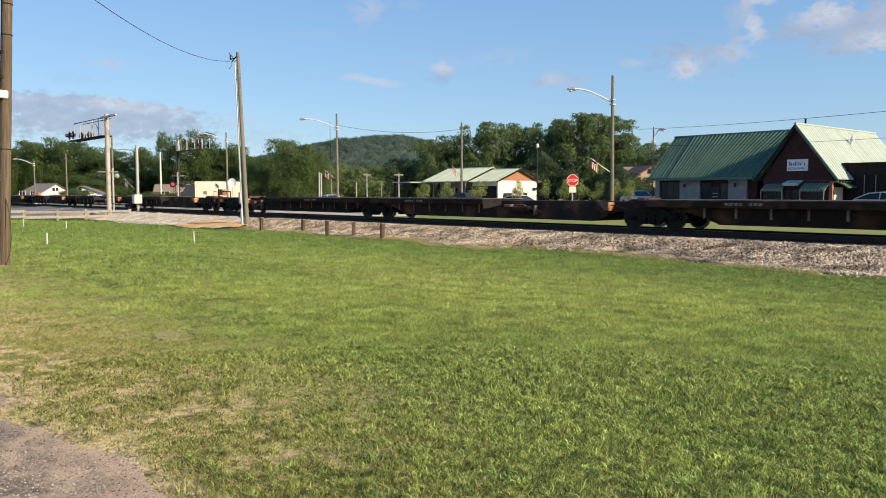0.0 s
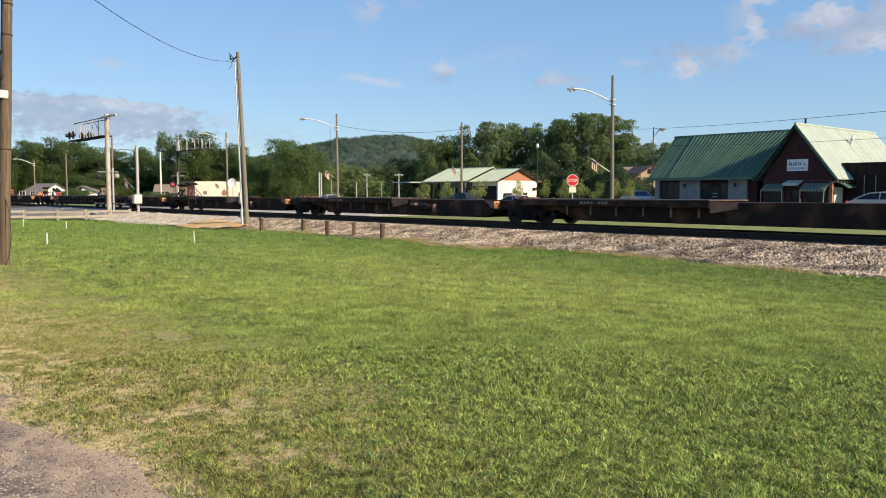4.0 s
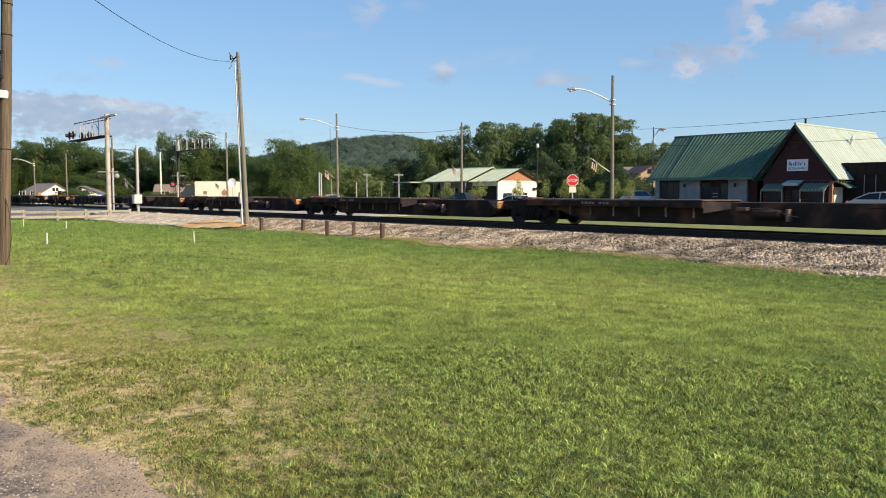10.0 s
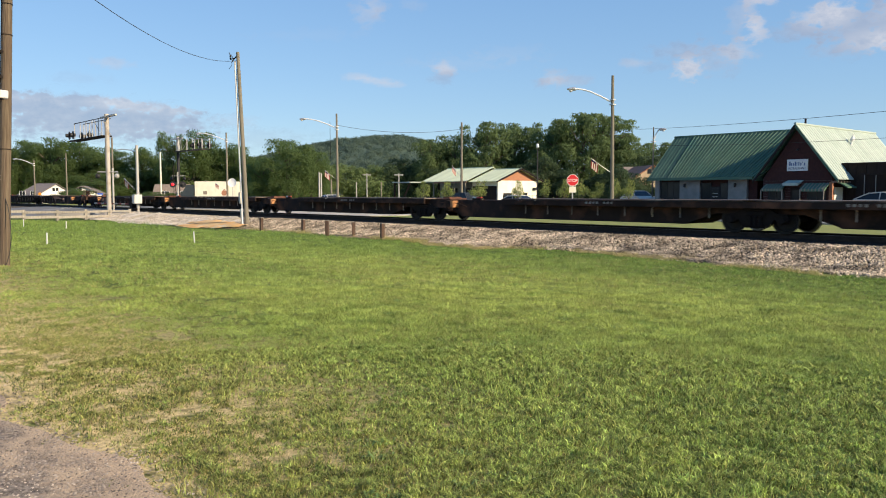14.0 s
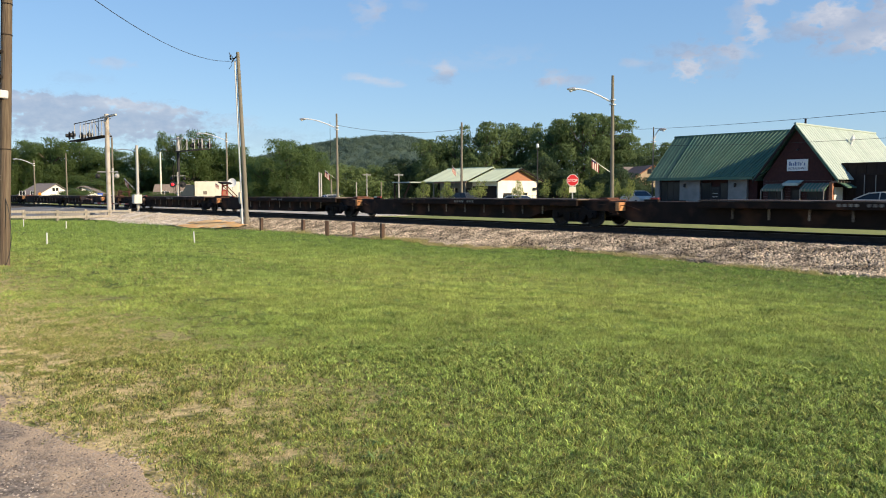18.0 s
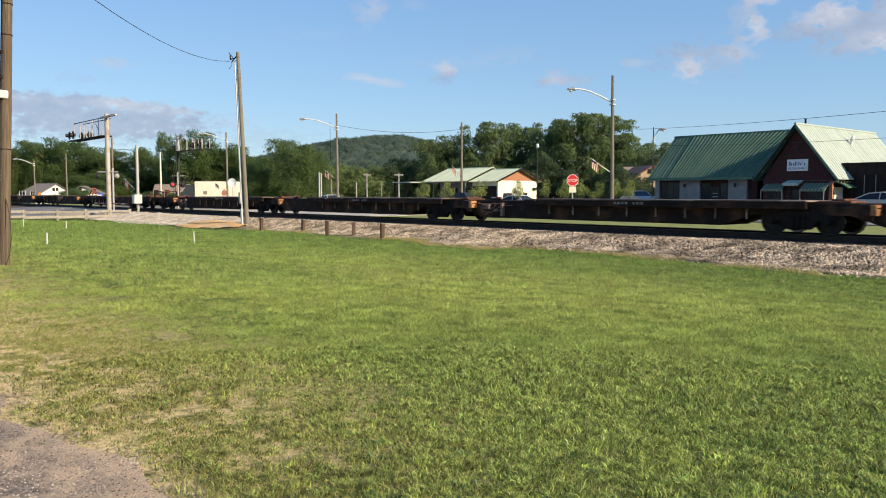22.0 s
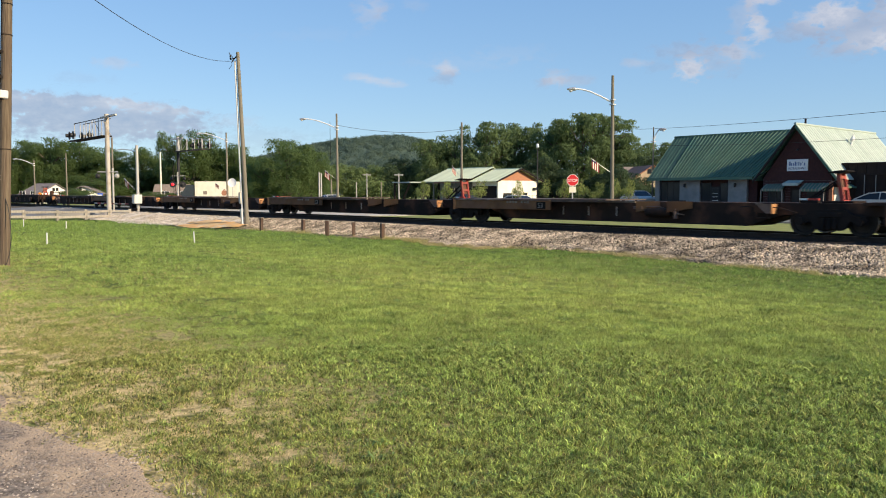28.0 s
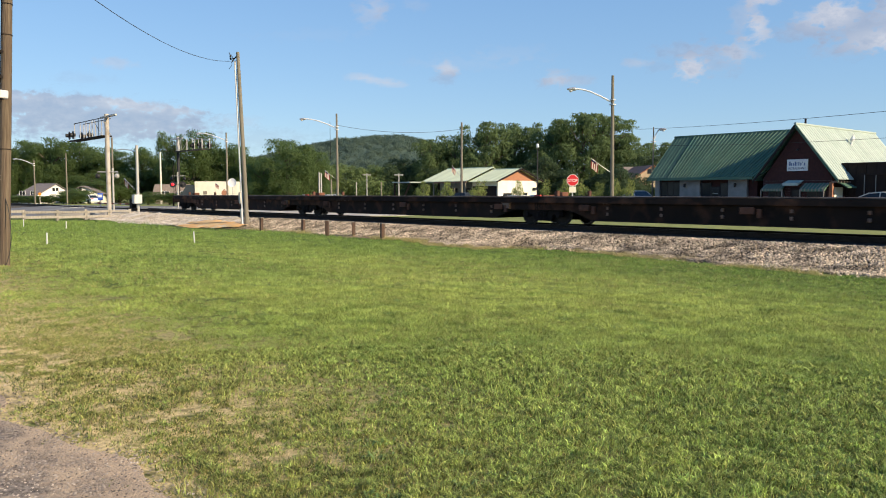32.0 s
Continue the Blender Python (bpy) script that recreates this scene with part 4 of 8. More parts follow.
def unit_parts(root, L, kind, left_end, right_end, extra):
    """Parts of one platform. kind: L or R (side of the wheel platform), G (deep yellow side), H (plain deep side)."""
    tk = kind[0]
    a, b = (-1.75 if left_end else -0.35), (L + 1.75 if right_end else L + 0.35)
    # fish-bellied sill
    top = 1.0 if tk != "H" else 1.10
    wide = 0.92 if tk != "H" else 1.20
    out = [(a, 0.62), (a, top), (b, top), (b, 0.62), (L - 1.55, 0.62), (L - 2.7, 0.24), (2.7, 0.24), (1.55, 0.62)]
    sill = part("sill", Mesh().prism(out, -wide, wide), M_RUST, root, "low rust-brown fish-bellied side sill")
    part("sill_flange", Mesh().box(2.7, L - 2.7, -wide - 0.07, wide + 0.07, 0.225, 0.255), M_DARKST, sill)
    # wheel platform
    if tk == "R":
        p0, p1 = 0.33 * L, b
    elif tk == "H":
        p0, p1 = a, b
    else:
        p0, p1 = a, 0.50 * L
    part("deck", Mesh().box(p0, p1, -1.32, 1.32, top + 0.035, top + 0.085, 0.01), M_DECK, root, "worn steel wheel platform")
    side = M_YELLOW if tk == "G" else M_RUST
    dz = 0.40 if tk == "G" else 0.22
    g1 = p1 if tk != "G" else 0.33 * L
    for y in (-1, 1):
        part("side_channel", Mesh().box(p0, g1, y * 1.30 - 0.04, y * 1.30 + 0.04, top + 0.03 - dz, top + 0.03, 0.01), side, root, "faded yellow side channel" if tk == "G" else "rust-brown side channel")
    if tk == "G":
        part("side_lip", Mesh().box(p0, g1, -1.40, -1.342, top + 0.0, top + 0.05, 0.01), M_DECK, root, "pale worn lip of the side")
        part("side_post", Mesh().box(p0 - 0.14, p0 - 0.01, -1.36, -1.22, top - 0.42, top + 0.06, 0.01), M_ENDRUST, root, "rusty orange end post")
        part("size_panel", Mesh().box(g1 - 0.75, g1 - 0.25, -1.349, -1.342, top - 0.33, top - 0.04), M_DARKST, root, "dark size panel")
        me = text_mesh("53", 0.30, M_LETTER)
        part("lettering", me, None, root, "faded white stencilled figures", at=pose(g1 - 0.68, -1.352, top - 0.29, 90))
        part("side_rail", Mesh().box(g1 + 0.02, 0.58 * L, -1.33, -1.25, top - 0.04, top + 0.03, 0.01), M_DECK, root)
    # brackets under the platform
    brk = BRACKET
    n0, n1 = {"L": (0.13, 0.46), "R": (0.40, 0.90), "G": (0.36, 0.52), "H": (0.2, 0.85)}[tk]
    cnt = {"L": 6, "R": 8, "G": 3, "H": 6}[tk]
    for i in range(cnt):
        x = L * (n0 + (n1 - n0) * i / (cnt - 1)) + 0.12 * math.sin(i * 7 + L)
        if tk == "H":
            part("side_lug", LUG, None, root, at=pose(x, -wide - 0.03, 0))
        else:
            part("bracket", brk, None, root, "dusty pale bracket", at=pose(x, -0.885, 0))
            part("bracket", brk, None, root, at=pose(x, 0.885, 0, 0, 0, 180))
    # gusset where the platform ends
    if tk in "LG":
        for i, gx in enumerate([0.50] if tk == "L" else [0.58, 0.66]):
            part("gusset", Mesh().add([(gx * L, -1.26, 1.02), (gx * L + 0.85, -0.96, 1.02), (gx * L + 0.85, -0.96, 0.78), (gx * L, -1.26, 0.62), (gx * L, -0.94, 1.02), (gx * L, -0.94, 0.62)], [(0, 1, 2, 3), (0, 3, 5, 4), (0, 4, 1), (3, 2, 5)]), M_PALE if tk == "L" else M_YELLOW, root, "pale tapered gusset plate")
    # end details
    xe = L - 2.0 if tk != "R" else 2.2
    if tk == "R":
        part("end_plate", Mesh().box(xe + 0.02, xe + 0.20, -1.29, -0.45, 0.64, 0.97, 0.02), M_ENDRUST, root, "rusty orange end plate")
    else:
        part("end_plate", Mesh().prism([(xe - 0.30, 0.98), (xe + 0.24, 0.97), (xe + 0.24, 0.66), (xe + 0.08, 0.66)], -1.31, -1.275), M_ENDGREY, root, "weathered grey-brown tapered end plate")
        part("end_flange", Mesh().box(xe + 0.245, xe + 0.275, -1.30, -0.5, 0.64, 0.97, 0.01), M_ENDRUST, root, "rusty end flange")
    part("end_bracket", Mesh().prism([(xe - 0.34, 0.70), (xe + 0.0, 0.66), (xe + 0.0, 0.96), (xe - 0.34, 0.99)], -1.27, -1.05), M_RUST, root, "weathered end bracket")
    part("reflector", Mesh().box(xe + 1.1, xe + 1.45, -0.62, -0.55, top + 0.09, top + 0.15), M_REFLRED, root, "small red reflector strip")
    part("reflector", Mesh().box(xe + 0.85, xe + 1.09, -0.62, -0.55, top + 0.09, top + 0.15), M_WHITE, root, "small white reflector strip")
    part("reflector_stand", Mesh().box(xe + 0.85, xe + 1.45, -0.63, -0.52, top, top + 0.089), M_RUST, root)
    part("uncoupling_rod", Mesh().tube([(xe - 0.9, -1.2, 0.86), (xe - 0.2, -1.22, 0.9), (xe + 0.5, -1.2, 0.84), (xe + 1.0, -1.15, 0.7)], 0.018), M_RUST, root, "thin rusty rod")
    part("step", Mesh().box(xe - 0.3, xe + 0.1, -1.24, -1.0, 0.48, 0.52).box(xe - 0.3, xe - 0.26, -1.24, -1.2, 0.48, 0.74).box(xe + 0.06, xe + 0.1, -1.24, -1.2, 0.48, 0.74), M_RUST, root)
    if "t" in extra:
        part("air_tank", Mesh().lathe([(0.0, 0), (0.12, 0.03), (0.16, 0.1), (0.16, 0.95), (0.12, 1.04), (0, 1.07)], 14, pose(0.60 * L, -1.12, 0.62, 0, 90)), M_RUST, root, "rusty air reservoir")
        part("valve_box", Mesh().box(0.60 * L - 0.5, 0.60 * L - 0.1, -1.2, -0.95, 0.72, 0.84, 0.02), M_PALE, root, "dusty valve box")
        part("hanger", Mesh().box(0.60 * L + 1.2, 0.60 * L + 1.3, -1.16, -0.95, 0.4, 0.8, 0.01), M_PALE, root, "dusty hanger")
        part("pipe", Mesh().tube([(0.58 * L, -1.1, 0.80), (0.60 * L + 0.6, -1.14, 0.83), (0.60 * L + 1.3, -1.12, 0.6), (0.60 * L + 1.6, -1.1, 0.55)], 0.018), M_PALE, root, "thin air pipe")
    if "g" in extra:
        x0 = 2.6 if tk == "R" else L * 0.6
        ms = Mesh().tube([(x0, -1.0, 0.9), (x0 + 0.3, -1.08, 0.5), (x0 + 0.9, -1.08, 0.45), (x0 + 1.5, -1.08, 0.75), (x0 + 2.2, -1.08, 0.8)], 0.016)
        ms.box(x0 + 0.35, x0 + 0.8, -1.15, -0.95, 0.6, 0.82, 0.02).box(x0 + 1.1, x0 + 1.3, -1.15, -0.95, 0.5, 0.62, 0.01).rod((x0 + 0.1, -1.1, 0.84), (x0 + 1.9, -1.1, 0.88), 0.014).box(x0 + 1.5, x0 + 1.62, -1.12, -0.95, 0.3, 0.9, 0.01).rod((x0 + 0.5, -1.06, 0.35), (x0 + 1.2, -1.06, 0.82), 0.018)
        part("brake_rigging", ms, M_PALE, root, "dusty brake pipes and valves")
    if tk == "H":
        for fx in (0.12, 0.5, 0.86):
            part("side_box", Mesh().box(fx * L, fx * L + 0.5, -wide - 0.14, -wide - 0.01, 0.62, 0.86, 0.02).box(fx * L + 0.6, fx * L + 0.75, -wide - 0.12, -wide - 0.01, 0.5, 0.8, 0.01), M_HITCHRUST, root, "rusty box on the side sill")
        part("stanchion", Mesh().box(0.04 * L, 0.04 * L + 0.12, -1.1, -0.95, 1.19, 1.42, 0.01).box(0.04 * L, 0.04 * L + 0.12, 0.95, 1.1, 1.19, 1.42, 0.01).box(0.04 * L - 0.5, 0.04 * L - 0.05, -0.6, -0.2, 1.19, 1.36, 0.02), M_HITCHRUST, root, "rusty corner stanchion frame")
    if "w" in extra:
        xw = L + 1.3 if right_end else -1.3
        ms = Mesh().rod((xw, -0.3, 1.0), (xw, -0.3, 1.5), 0.03)
        for i in range(16):
            a0, a1 = i * math.pi / 8, (i + 1) * math.pi / 8
            ms.rod((xw, -0.3 + 0.17 * math.cos(a0), 1.5 + 0.17 * math.sin(a0)), (xw, -0.3 + 0.17 * math.cos(a1), 1.5 + 0.17 * math.sin(a1)), 0.022, n=5)
            if i % 4 == 0:
                ms.rod((xw, -0.3, 1.5), (xw, -0.3 + 0.17 * math.cos(a0), 1.5 + 0.17 * math.sin(a0)), 0.015, n=5)
        part("hand_brake", ms, M_HITCHRUST, root, "hand brake wheel on a post")
    if "p" in extra:
        xp = L + 0.9 if right_end else -0.9
        st = part("end_stand", Mesh().box(xp - 0.05, xp + 0.05, -0.62, -0.52, 1.0, 1.62, 0.01).box(xp - 0.04, xp + 0.04, 0.30, 0.38, 1.0, 1.5, 0.01).box(xp - 0.03, xp + 0.03, -0.5, 0.29, 1.42, 1.5, 0.01), M_RUST, root, "rusty upright end stand")
        part("ladder", Mesh().rod((xp - 0.42, -0.75, 0.55), (xp - 0.42, -0.75, 1.5), 0.025, n=6).rod((xp + 0.1, -0.75, 0.55), (xp + 0.1, -0.75, 1.5), 0.025, n=6).rod((xp - 0.42, -0.75, 0.8), (xp + 0.1, -0.75, 0.8), 0.02, n=6).rod((xp - 0.42, -0.75, 1.12), (xp + 0.1, -0.75, 1.12), 0.02, n=6).rod((xp - 0.42, -0.75, 1.44), (xp + 0.1, -0.75, 1.44), 0.02, n=6), M_PALE, st, "pale grab-iron ladder")
        part("brake_housing", Mesh().box(xp - 0.26, xp - 0.06, -0.5, -0.22, 1.18, 1.62, 0.03), M_RUST, st, "dark brake housing")
        part("stand_brace", Mesh().rod((xp - 0.55, -0.3, 1.02), (xp, -0.5, 1.5), 0.03), M_HITCHRUST, st)
    for e, x, s in ((left_end, -1.75, -1), (right_end, L + 1.75, 1)):
        if e:
            part("coupler", Mesh().box(min(x, x + s * 0.42), max(x, x + s * 0.42), -0.1, 0.1, 0.72, 0.92, 0.03).box(min(x + s * 0.3, x + s * 0.52), max(x + s * 0.3, x + s * 0.52), -0.2, 0.2, 0.66, 0.96, 0.04), M_DARKST, root, "knuckle coupler")
            part("end_platform", Mesh().box(min(x, x - s * 0.7), max(x, x - s * 0.7), -1.3, 1.3, 0.94, 1.035, 0.01).box(min(x - s * 0.02, x - s * 0.1), max(x - s * 0.02, x - s * 0.1), -1.35, -1.25, 0.35, 0.95), M_RUST, root, "end step platform")
            part("air_hose", Mesh().tube([(x, 0.35, 0.7), (x + s * 0.25, 0.38, 0.5), (x + s * 0.45, 0.38, 0.42), (x + s * 0.6, 0.36, 0.5)], 0.03), M_RUBBER, root)
    # stencilled number as plain bars on the platform side
    for i in range(7):
        x = (0.09 if "x" in extra else 0.18 if tk != "R" else 0.60) * L + i * 0.17 + (0.18 if i > 3 else 0)
        part("number_bar", Mesh().box(x, x + 0.10, -1.352, -1.343, top - 0.10, top - 0.01) if tk != "H" else Mesh().box(x, x + 0.10, -wide - 0.012, -wide - 0.004, 0.90, 0.99), M_LETTER, root, "stencilled number bar")
    if "x" in extra:
        me = text_mesh("TWIN 28 - ALL PURPOSE SPINE CAR", 0.205, M_LETTER)
        part("lettering", me, None, root, "faded white stencilled lettering", at=pose(4.5, -1.346, top - 0.145, 90))
    hx = L - 0.8 if tk != "R" else 0.9
    if "r" in extra or "b" in extra or "o" in extra:
        hitch(root, L - 0.4 + (0.45 if right_end else -0.65) * (tk == "G") if tk != "R" else 0.2, top, "r" if "r" in extra else "b" if "b" in extra else "o")
    else:
        low_hitch(root, hx, top, M_HITCHRUST)
    if "d" in extra:
        hitch(root, 0.9, top + 0.08, "q")
    if "e" in extra:
        hitch(root, L - 1.3, top + 0.08, "o")
    truck(root, L)
    if left_end:
        truck(root, 0.0)


BRACKET = Mesh().box(-0.02, 0.02, -0.09, -0.06, 0.44, 0.80).data("bracket", M_BRK)
LUG = Mesh().box(-0.04, 0.04, -0.04, 0.03, 0.45, 0.57, 0.008).box(-0.04, 0.04, -0.04, 0.03, 0.68, 0.80, 0.008).data("side_lug", M_PALE)
UNITS = []
LABELS = {"L": "empty rust-brown spine car platform with a folded hitch", "R": "empty rust-brown spine car platform with pale brackets", "G": "empty spine car platform with faded yellow side", "H": "empty dark intermodal platform with plain deep sides"}


def train():
    """Platforms from the head of the train to its tail: the place of each truck along the train, and the kinds between them."""
    packs = [
        ([-36.0, -18.6, -0.3, 17.98, 36.27, 53.71], "L L L Lt Rg"),
        ([58.04, 75.47, 93.68, 111.85, 130.29, 149.6, 170.31, 189.90, 208.50], "Lp Lt L L Lt Ltd Lodx Rgbe"),
        ([212.61, 230.29, 248.59, 266.00], "Lop Lr Rgb"),
        ([270.38, 287.77, 306.01, 324.27, 342.56, 359.95], "Lto Lt Lt L Rg"),
        ([364.29, 381.74, 399.87, 418.12, 436.4, 453.8], "Ltp R R R Rg"),
        ([458.24, 475.57, 493.94, 512.21, 530.47, 547.84], "Ltp R R Rd Rgw"),
        ([552.27, 569.66, 587.94, 606.20, 624.78, 642.23], "Ltp R Rg R Rgp"),
        ([646.65, 663.96, 682.25, 700.68, 718.9, 736.32], "Lp Lr L L Rgw"),
        ([741.42, 758.88, 777.64, 796.13, 814.69, 832.29], "Gtro Gr Gt G Rgp"),
        ([837.38, 856.19, 876.12, 894.8], "Hr H H"),
    ]
    made = {}
    for ts, kinds in packs:
        kinds = kinds.split()
        for i, k in enumerate(kinds):
            L = round((ts[i + 1] - ts[i]) * SCALE_Q, 2)
            right_end, left_end = i == 0, i == len(kinds) - 1
            key = (round(L, 1), k, right_end, left_end)
            base = SCALE_Q * ts[i + 1]
            m = pose(-base, TRACK_Y, RAIL_Z)
            if key in made:
                ob = copy_thing(made[key], m)
            else:
                ob = thing("spine_car", m, LABELS[k[0]], "railway car", "cars of the train")
                unit_parts(ob, L, k[0], left_end, right_end, k[1:])
                made[key] = ob
            UNITS.append((ob, base))


# ---------------------------------------------------------------- posts, lamps, signals
def utility_pole(x, y, h, r, lean=0.0, lean_y=0.0, material=M_GREYPOLE, label="", extras=()):
    z = float(gz(x, y))
    p = thing("utility_pole", pose(x, y, z - 0.05, lean_y, lean), label or "weathered grey wooden utility pole", "utility pole")
    part("pole", Mesh().lathe([(r, 0), (r * 0.97, h * 0.3), (r * 0.85, h * 0.7), (r * 0.72, h)], 14), material, p)
    for name, ms, ma, lab in extras:
        part(name, ms, ma, p, lab)
    return p


def street_lamp(x, y, h=9.0, arm=2.6, azimuth=180.0, material=M_GREYPOLE, lean=0.0, low=1.0, r=0.125):
    p = thing("street_lamp", pose(x, y, 0.0, 0, lean), "wooden pole street lamp with a curved arm", "street lamp", "street lamps along the street")
    part("pole", Mesh().lathe([(r, 0), (r * 0.92, h * 0.4), (r * 0.68, h)], 10), material, p)
    ca, sa = math.cos(radians(azimuth)), math.sin(radians(azimuth))
    pts = [(ca * arm * k, sa * arm * k, h - low - 0.35 + 0.95 * math.sin(k * 1.45)) for k in (0, 0.15, 0.35, 0.6, 0.8, 1.0)]
    part("arm", Mesh().tube(pts, 0.05, 8), M_LAMPARM, p, "curved galvanised lamp arm")
    e = Vector(pts[-1])
    hd = part("lamp_head", Mesh().lathe([(0.05, 0.55), (0.11, 0.42), (0.15, 0.2), (0.15, 0.02), (0.1, -0.04)], 12, Matrix.Translation(e) @ pose(0, 0, -0.02, 0, 90, azimuth) @ Matrix.Diagonal((0.75, 1, 1, 1))), M_GALV, p, "cobra-head lamp housing")
    part("lens", Mesh().lathe([(0.13, 0), (0.11, -0.07), (0.05, -0.11)], 12, Matrix.Translation(e + Vector((ca * 0.3, sa * 0.3, -0.10)))), M_LAMPGLASS, hd, "pale glass lens")
    part("bracket", Mesh().box(-0.16, 0.16, -0.16, 0.16, h - low - 0.5, h - low - 0.42).box(-0.13, 0.13, -0.13, 0.13, h - low - 0.2, h - low - 0.13), M_GALV, p)
    return p


def wire(name, a, b, sag, r=0.016, label="thin dark overhead cable between poles"):
    a, b = Vector(a), Vector(b)
    pts = [a.lerp(b, k / 24) - Vector((0, 0, sag * 4 * (k / 24) * (1 - k / 24))) for k in range(25)]
    return solid(name, Mesh().tube(pts, r, 5), M_WIRE, label, "cable")


FLAGS = []


def flag(x, y, z, staff_dir, size=0.95, group="flags on the poles"):
    """A small national flag on a slanting staff; the cloth is four stiff strips that swing."""
    sd = Vector(staff_dir).normalized()
    p = thing("flag", pose(x, y, z), "red and white striped flag on a slanting staff", "flag", group)
    tip = sd * 1.5
    part("staff", Mesh().rod((0, 0, 0), tip, 0.018, n=6), M_GALV, p, "thin metal flagstaff")
    n = 4
    w = size * 0.95 / n
    top = tip * 0.97
    along = -sd
    for k in range(n):
        # the strips hang from the staff one under another
        st = Mesh()
        rd, bl = Mesh(), Mesh()
        for s in range(7):
            u0, u1 = size * s / 7, size * (s + 0.96) / 7
            tgt = rd if s % 2 == 0 else st
            if k == 0 and s < 4:
                tgt = bl
            c = lambda u, v: tuple(along * u + Vector((0, 0, -1)) * v)
            q0, q1, q2, q3 = c(u0, k * w), c(u1, k * w), c(u1, (k + 1) * w), c(u0, (k + 1) * w)
            off = Vector((0.004, -0.006, 0))
            vs = [Vector(q) + o for o in (off, -off) for q in (q0, q1, q2, q3)]
            tgt.add([tuple(v) for v in vs], [(0, 1, 2, 3), (7, 6, 5, 4), (0, 4, 5, 1), (1, 5, 6, 2), (2, 6, 7, 3), (3, 7, 4, 0)])
        strip = part("cloth", rd, M_FLAGRED, p, "red stripes of the flag", at=Matrix.Translation(top))
        part("white_stripes", st, M_CREAM, strip, "white stripes of the flag")
        if bl.v:
            part("canton", bl, M_FLAGBLUE, strip, "blue canton of the flag")
        FLAGS.append((strip, top, k, x * 1.7))
    return p


def gantry(x, y, z, h, arm, side, label, dark=False):
    """A crossing-signal cantilever: mast, double truss arm, walkway, lights; side is the way the arm reaches."""
    ma = M_SILVER
    p = thing("signal_gantry", pose(x, y, z), label, "crossing signal", "crossing signals")
    lo, hi = h - 1.78, h - 0.35
    dk = M_BLACK if dark else M_DARKST
    # far mast: black lower part stands for the shaded ladder before it
    part("mast", Mesh().lathe([(0.30, 0), (0.29, 0.15), (0.19, 0.16), (0.185, lo - 0.12 if dark else h)], 14), dk if dark else M_MAST, p, "lower mast coloured dark for shade" if dark else "grey steel mast")
    if dark:
        part("upper_mast", Mesh().lathe([(0.22, lo), (0.18, h)], 14), ma, p, "pale top of the mast")
    part("base_plate", Mesh().box(-0.38, 0.38, -0.38, 0.38, -0.05, 0.06, 0.02), ma, p)
    part("mast_cap", Mesh().box(-1.5, 2.3, -0.08, 0.08, h - 0.30, h - 0.14, 0.02, pose(0, 0, 0, 0, 0, 0 if side < 0 else 180)), ma, p, "pale top bracket")
    part("walkway", Mesh().box(min(0, side * arm), max(0, side * arm), -0.42, 0.42, lo - 0.10, lo, 0.01), dk, p, "dark underside walkway of the arm")
    for yy in (-0.4, 0.4):
        if dark:
            part("light_frame", Mesh().tube([(side * arm * u, yy * 1.2, lo + w) for u, w in ((0.74, 0), (0.74, 1.15), (0.99, 1.15), (0.99, 0))], 0.05, 6), ma, p, "pale tube frame about the lights")
        else:
            part("hand_rail", Mesh().rod((side * 0.3, yy, hi), (side * arm * 0.83, yy, hi), 0.035, n=6), dk, p, "upper rail")
        for k in range(3 if dark else 5):
            xx = side * (1.9 + arm * 0.2 * k if dark else 0.9 + (arm * 0.83 - 1.0) * k / 4)
            part("upright", Mesh().rod((xx, yy, lo), (xx, yy, hi), 0.035, n=6), ma, p)
    part("brace", Mesh().rod((side * 0.2, -0.4, lo), (side * 2.2, -0.4, hi), 0.03, n=6).rod((side * 0.2, 0.4, lo), (side * 2.2, 0.4, hi), 0.03, n=6), ma, p)
    for k, yy in ((0.70 if dark else 0.82, -0.55), (0.94, -0.55), (0.70, 0.55), (0.94, 0.55)):
        sg = 1 if yy > 0 else -1
        lt = part("signal_light", Mesh().lathe([(0.38, 0), (0.38, 0.02), (0.15, 0.03), (0.15, 0.2)], 16, pose(side * arm * k, yy, lo + 0.42, 90 * sg)), M_BLACK, p, "black signal target")
        part("hood", Mesh().lathe([(0.17, -0.3), (0.17, 0.02), (0.15, 0.02), (0.15, -0.3)], 12, pose(side * arm * k, yy, lo + 0.42, 90 * sg)), M_BLACK, lt)
    # lower cross arm with bell and lights
    ux, uy = 0.654, 0.756
    part("cross_arm", Mesh().rod((-0.8 * ux, -0.8 * uy - 0.1, 3.85), (0.95 * ux, 0.95 * uy - 0.1, 3.85), 0.045, n=8), ma, p)
    for k in (-0.75, 0.85):
        lt = part("mast_light", Mesh().lathe([(0.21, 0), (0.21, 0.03), (0.15, 0.14), (0.1, 0.2)], 14, pose(k * ux, k * uy - 0.12, 3.52, 90, 0, 49)), ma if k > 0 and not dark else M_BLACK, p, "round flashing light")
        part("hood", Mesh().lathe([(0.13, -0.22), (0.13, 0.02), (0.11, 0.02), (0.11, -0.22)], 12, pose(k * ux, k * uy - 0.12, 3.52, 90, 0, 49)), M_BLACK if k < 0 else ma, lt)
    return p


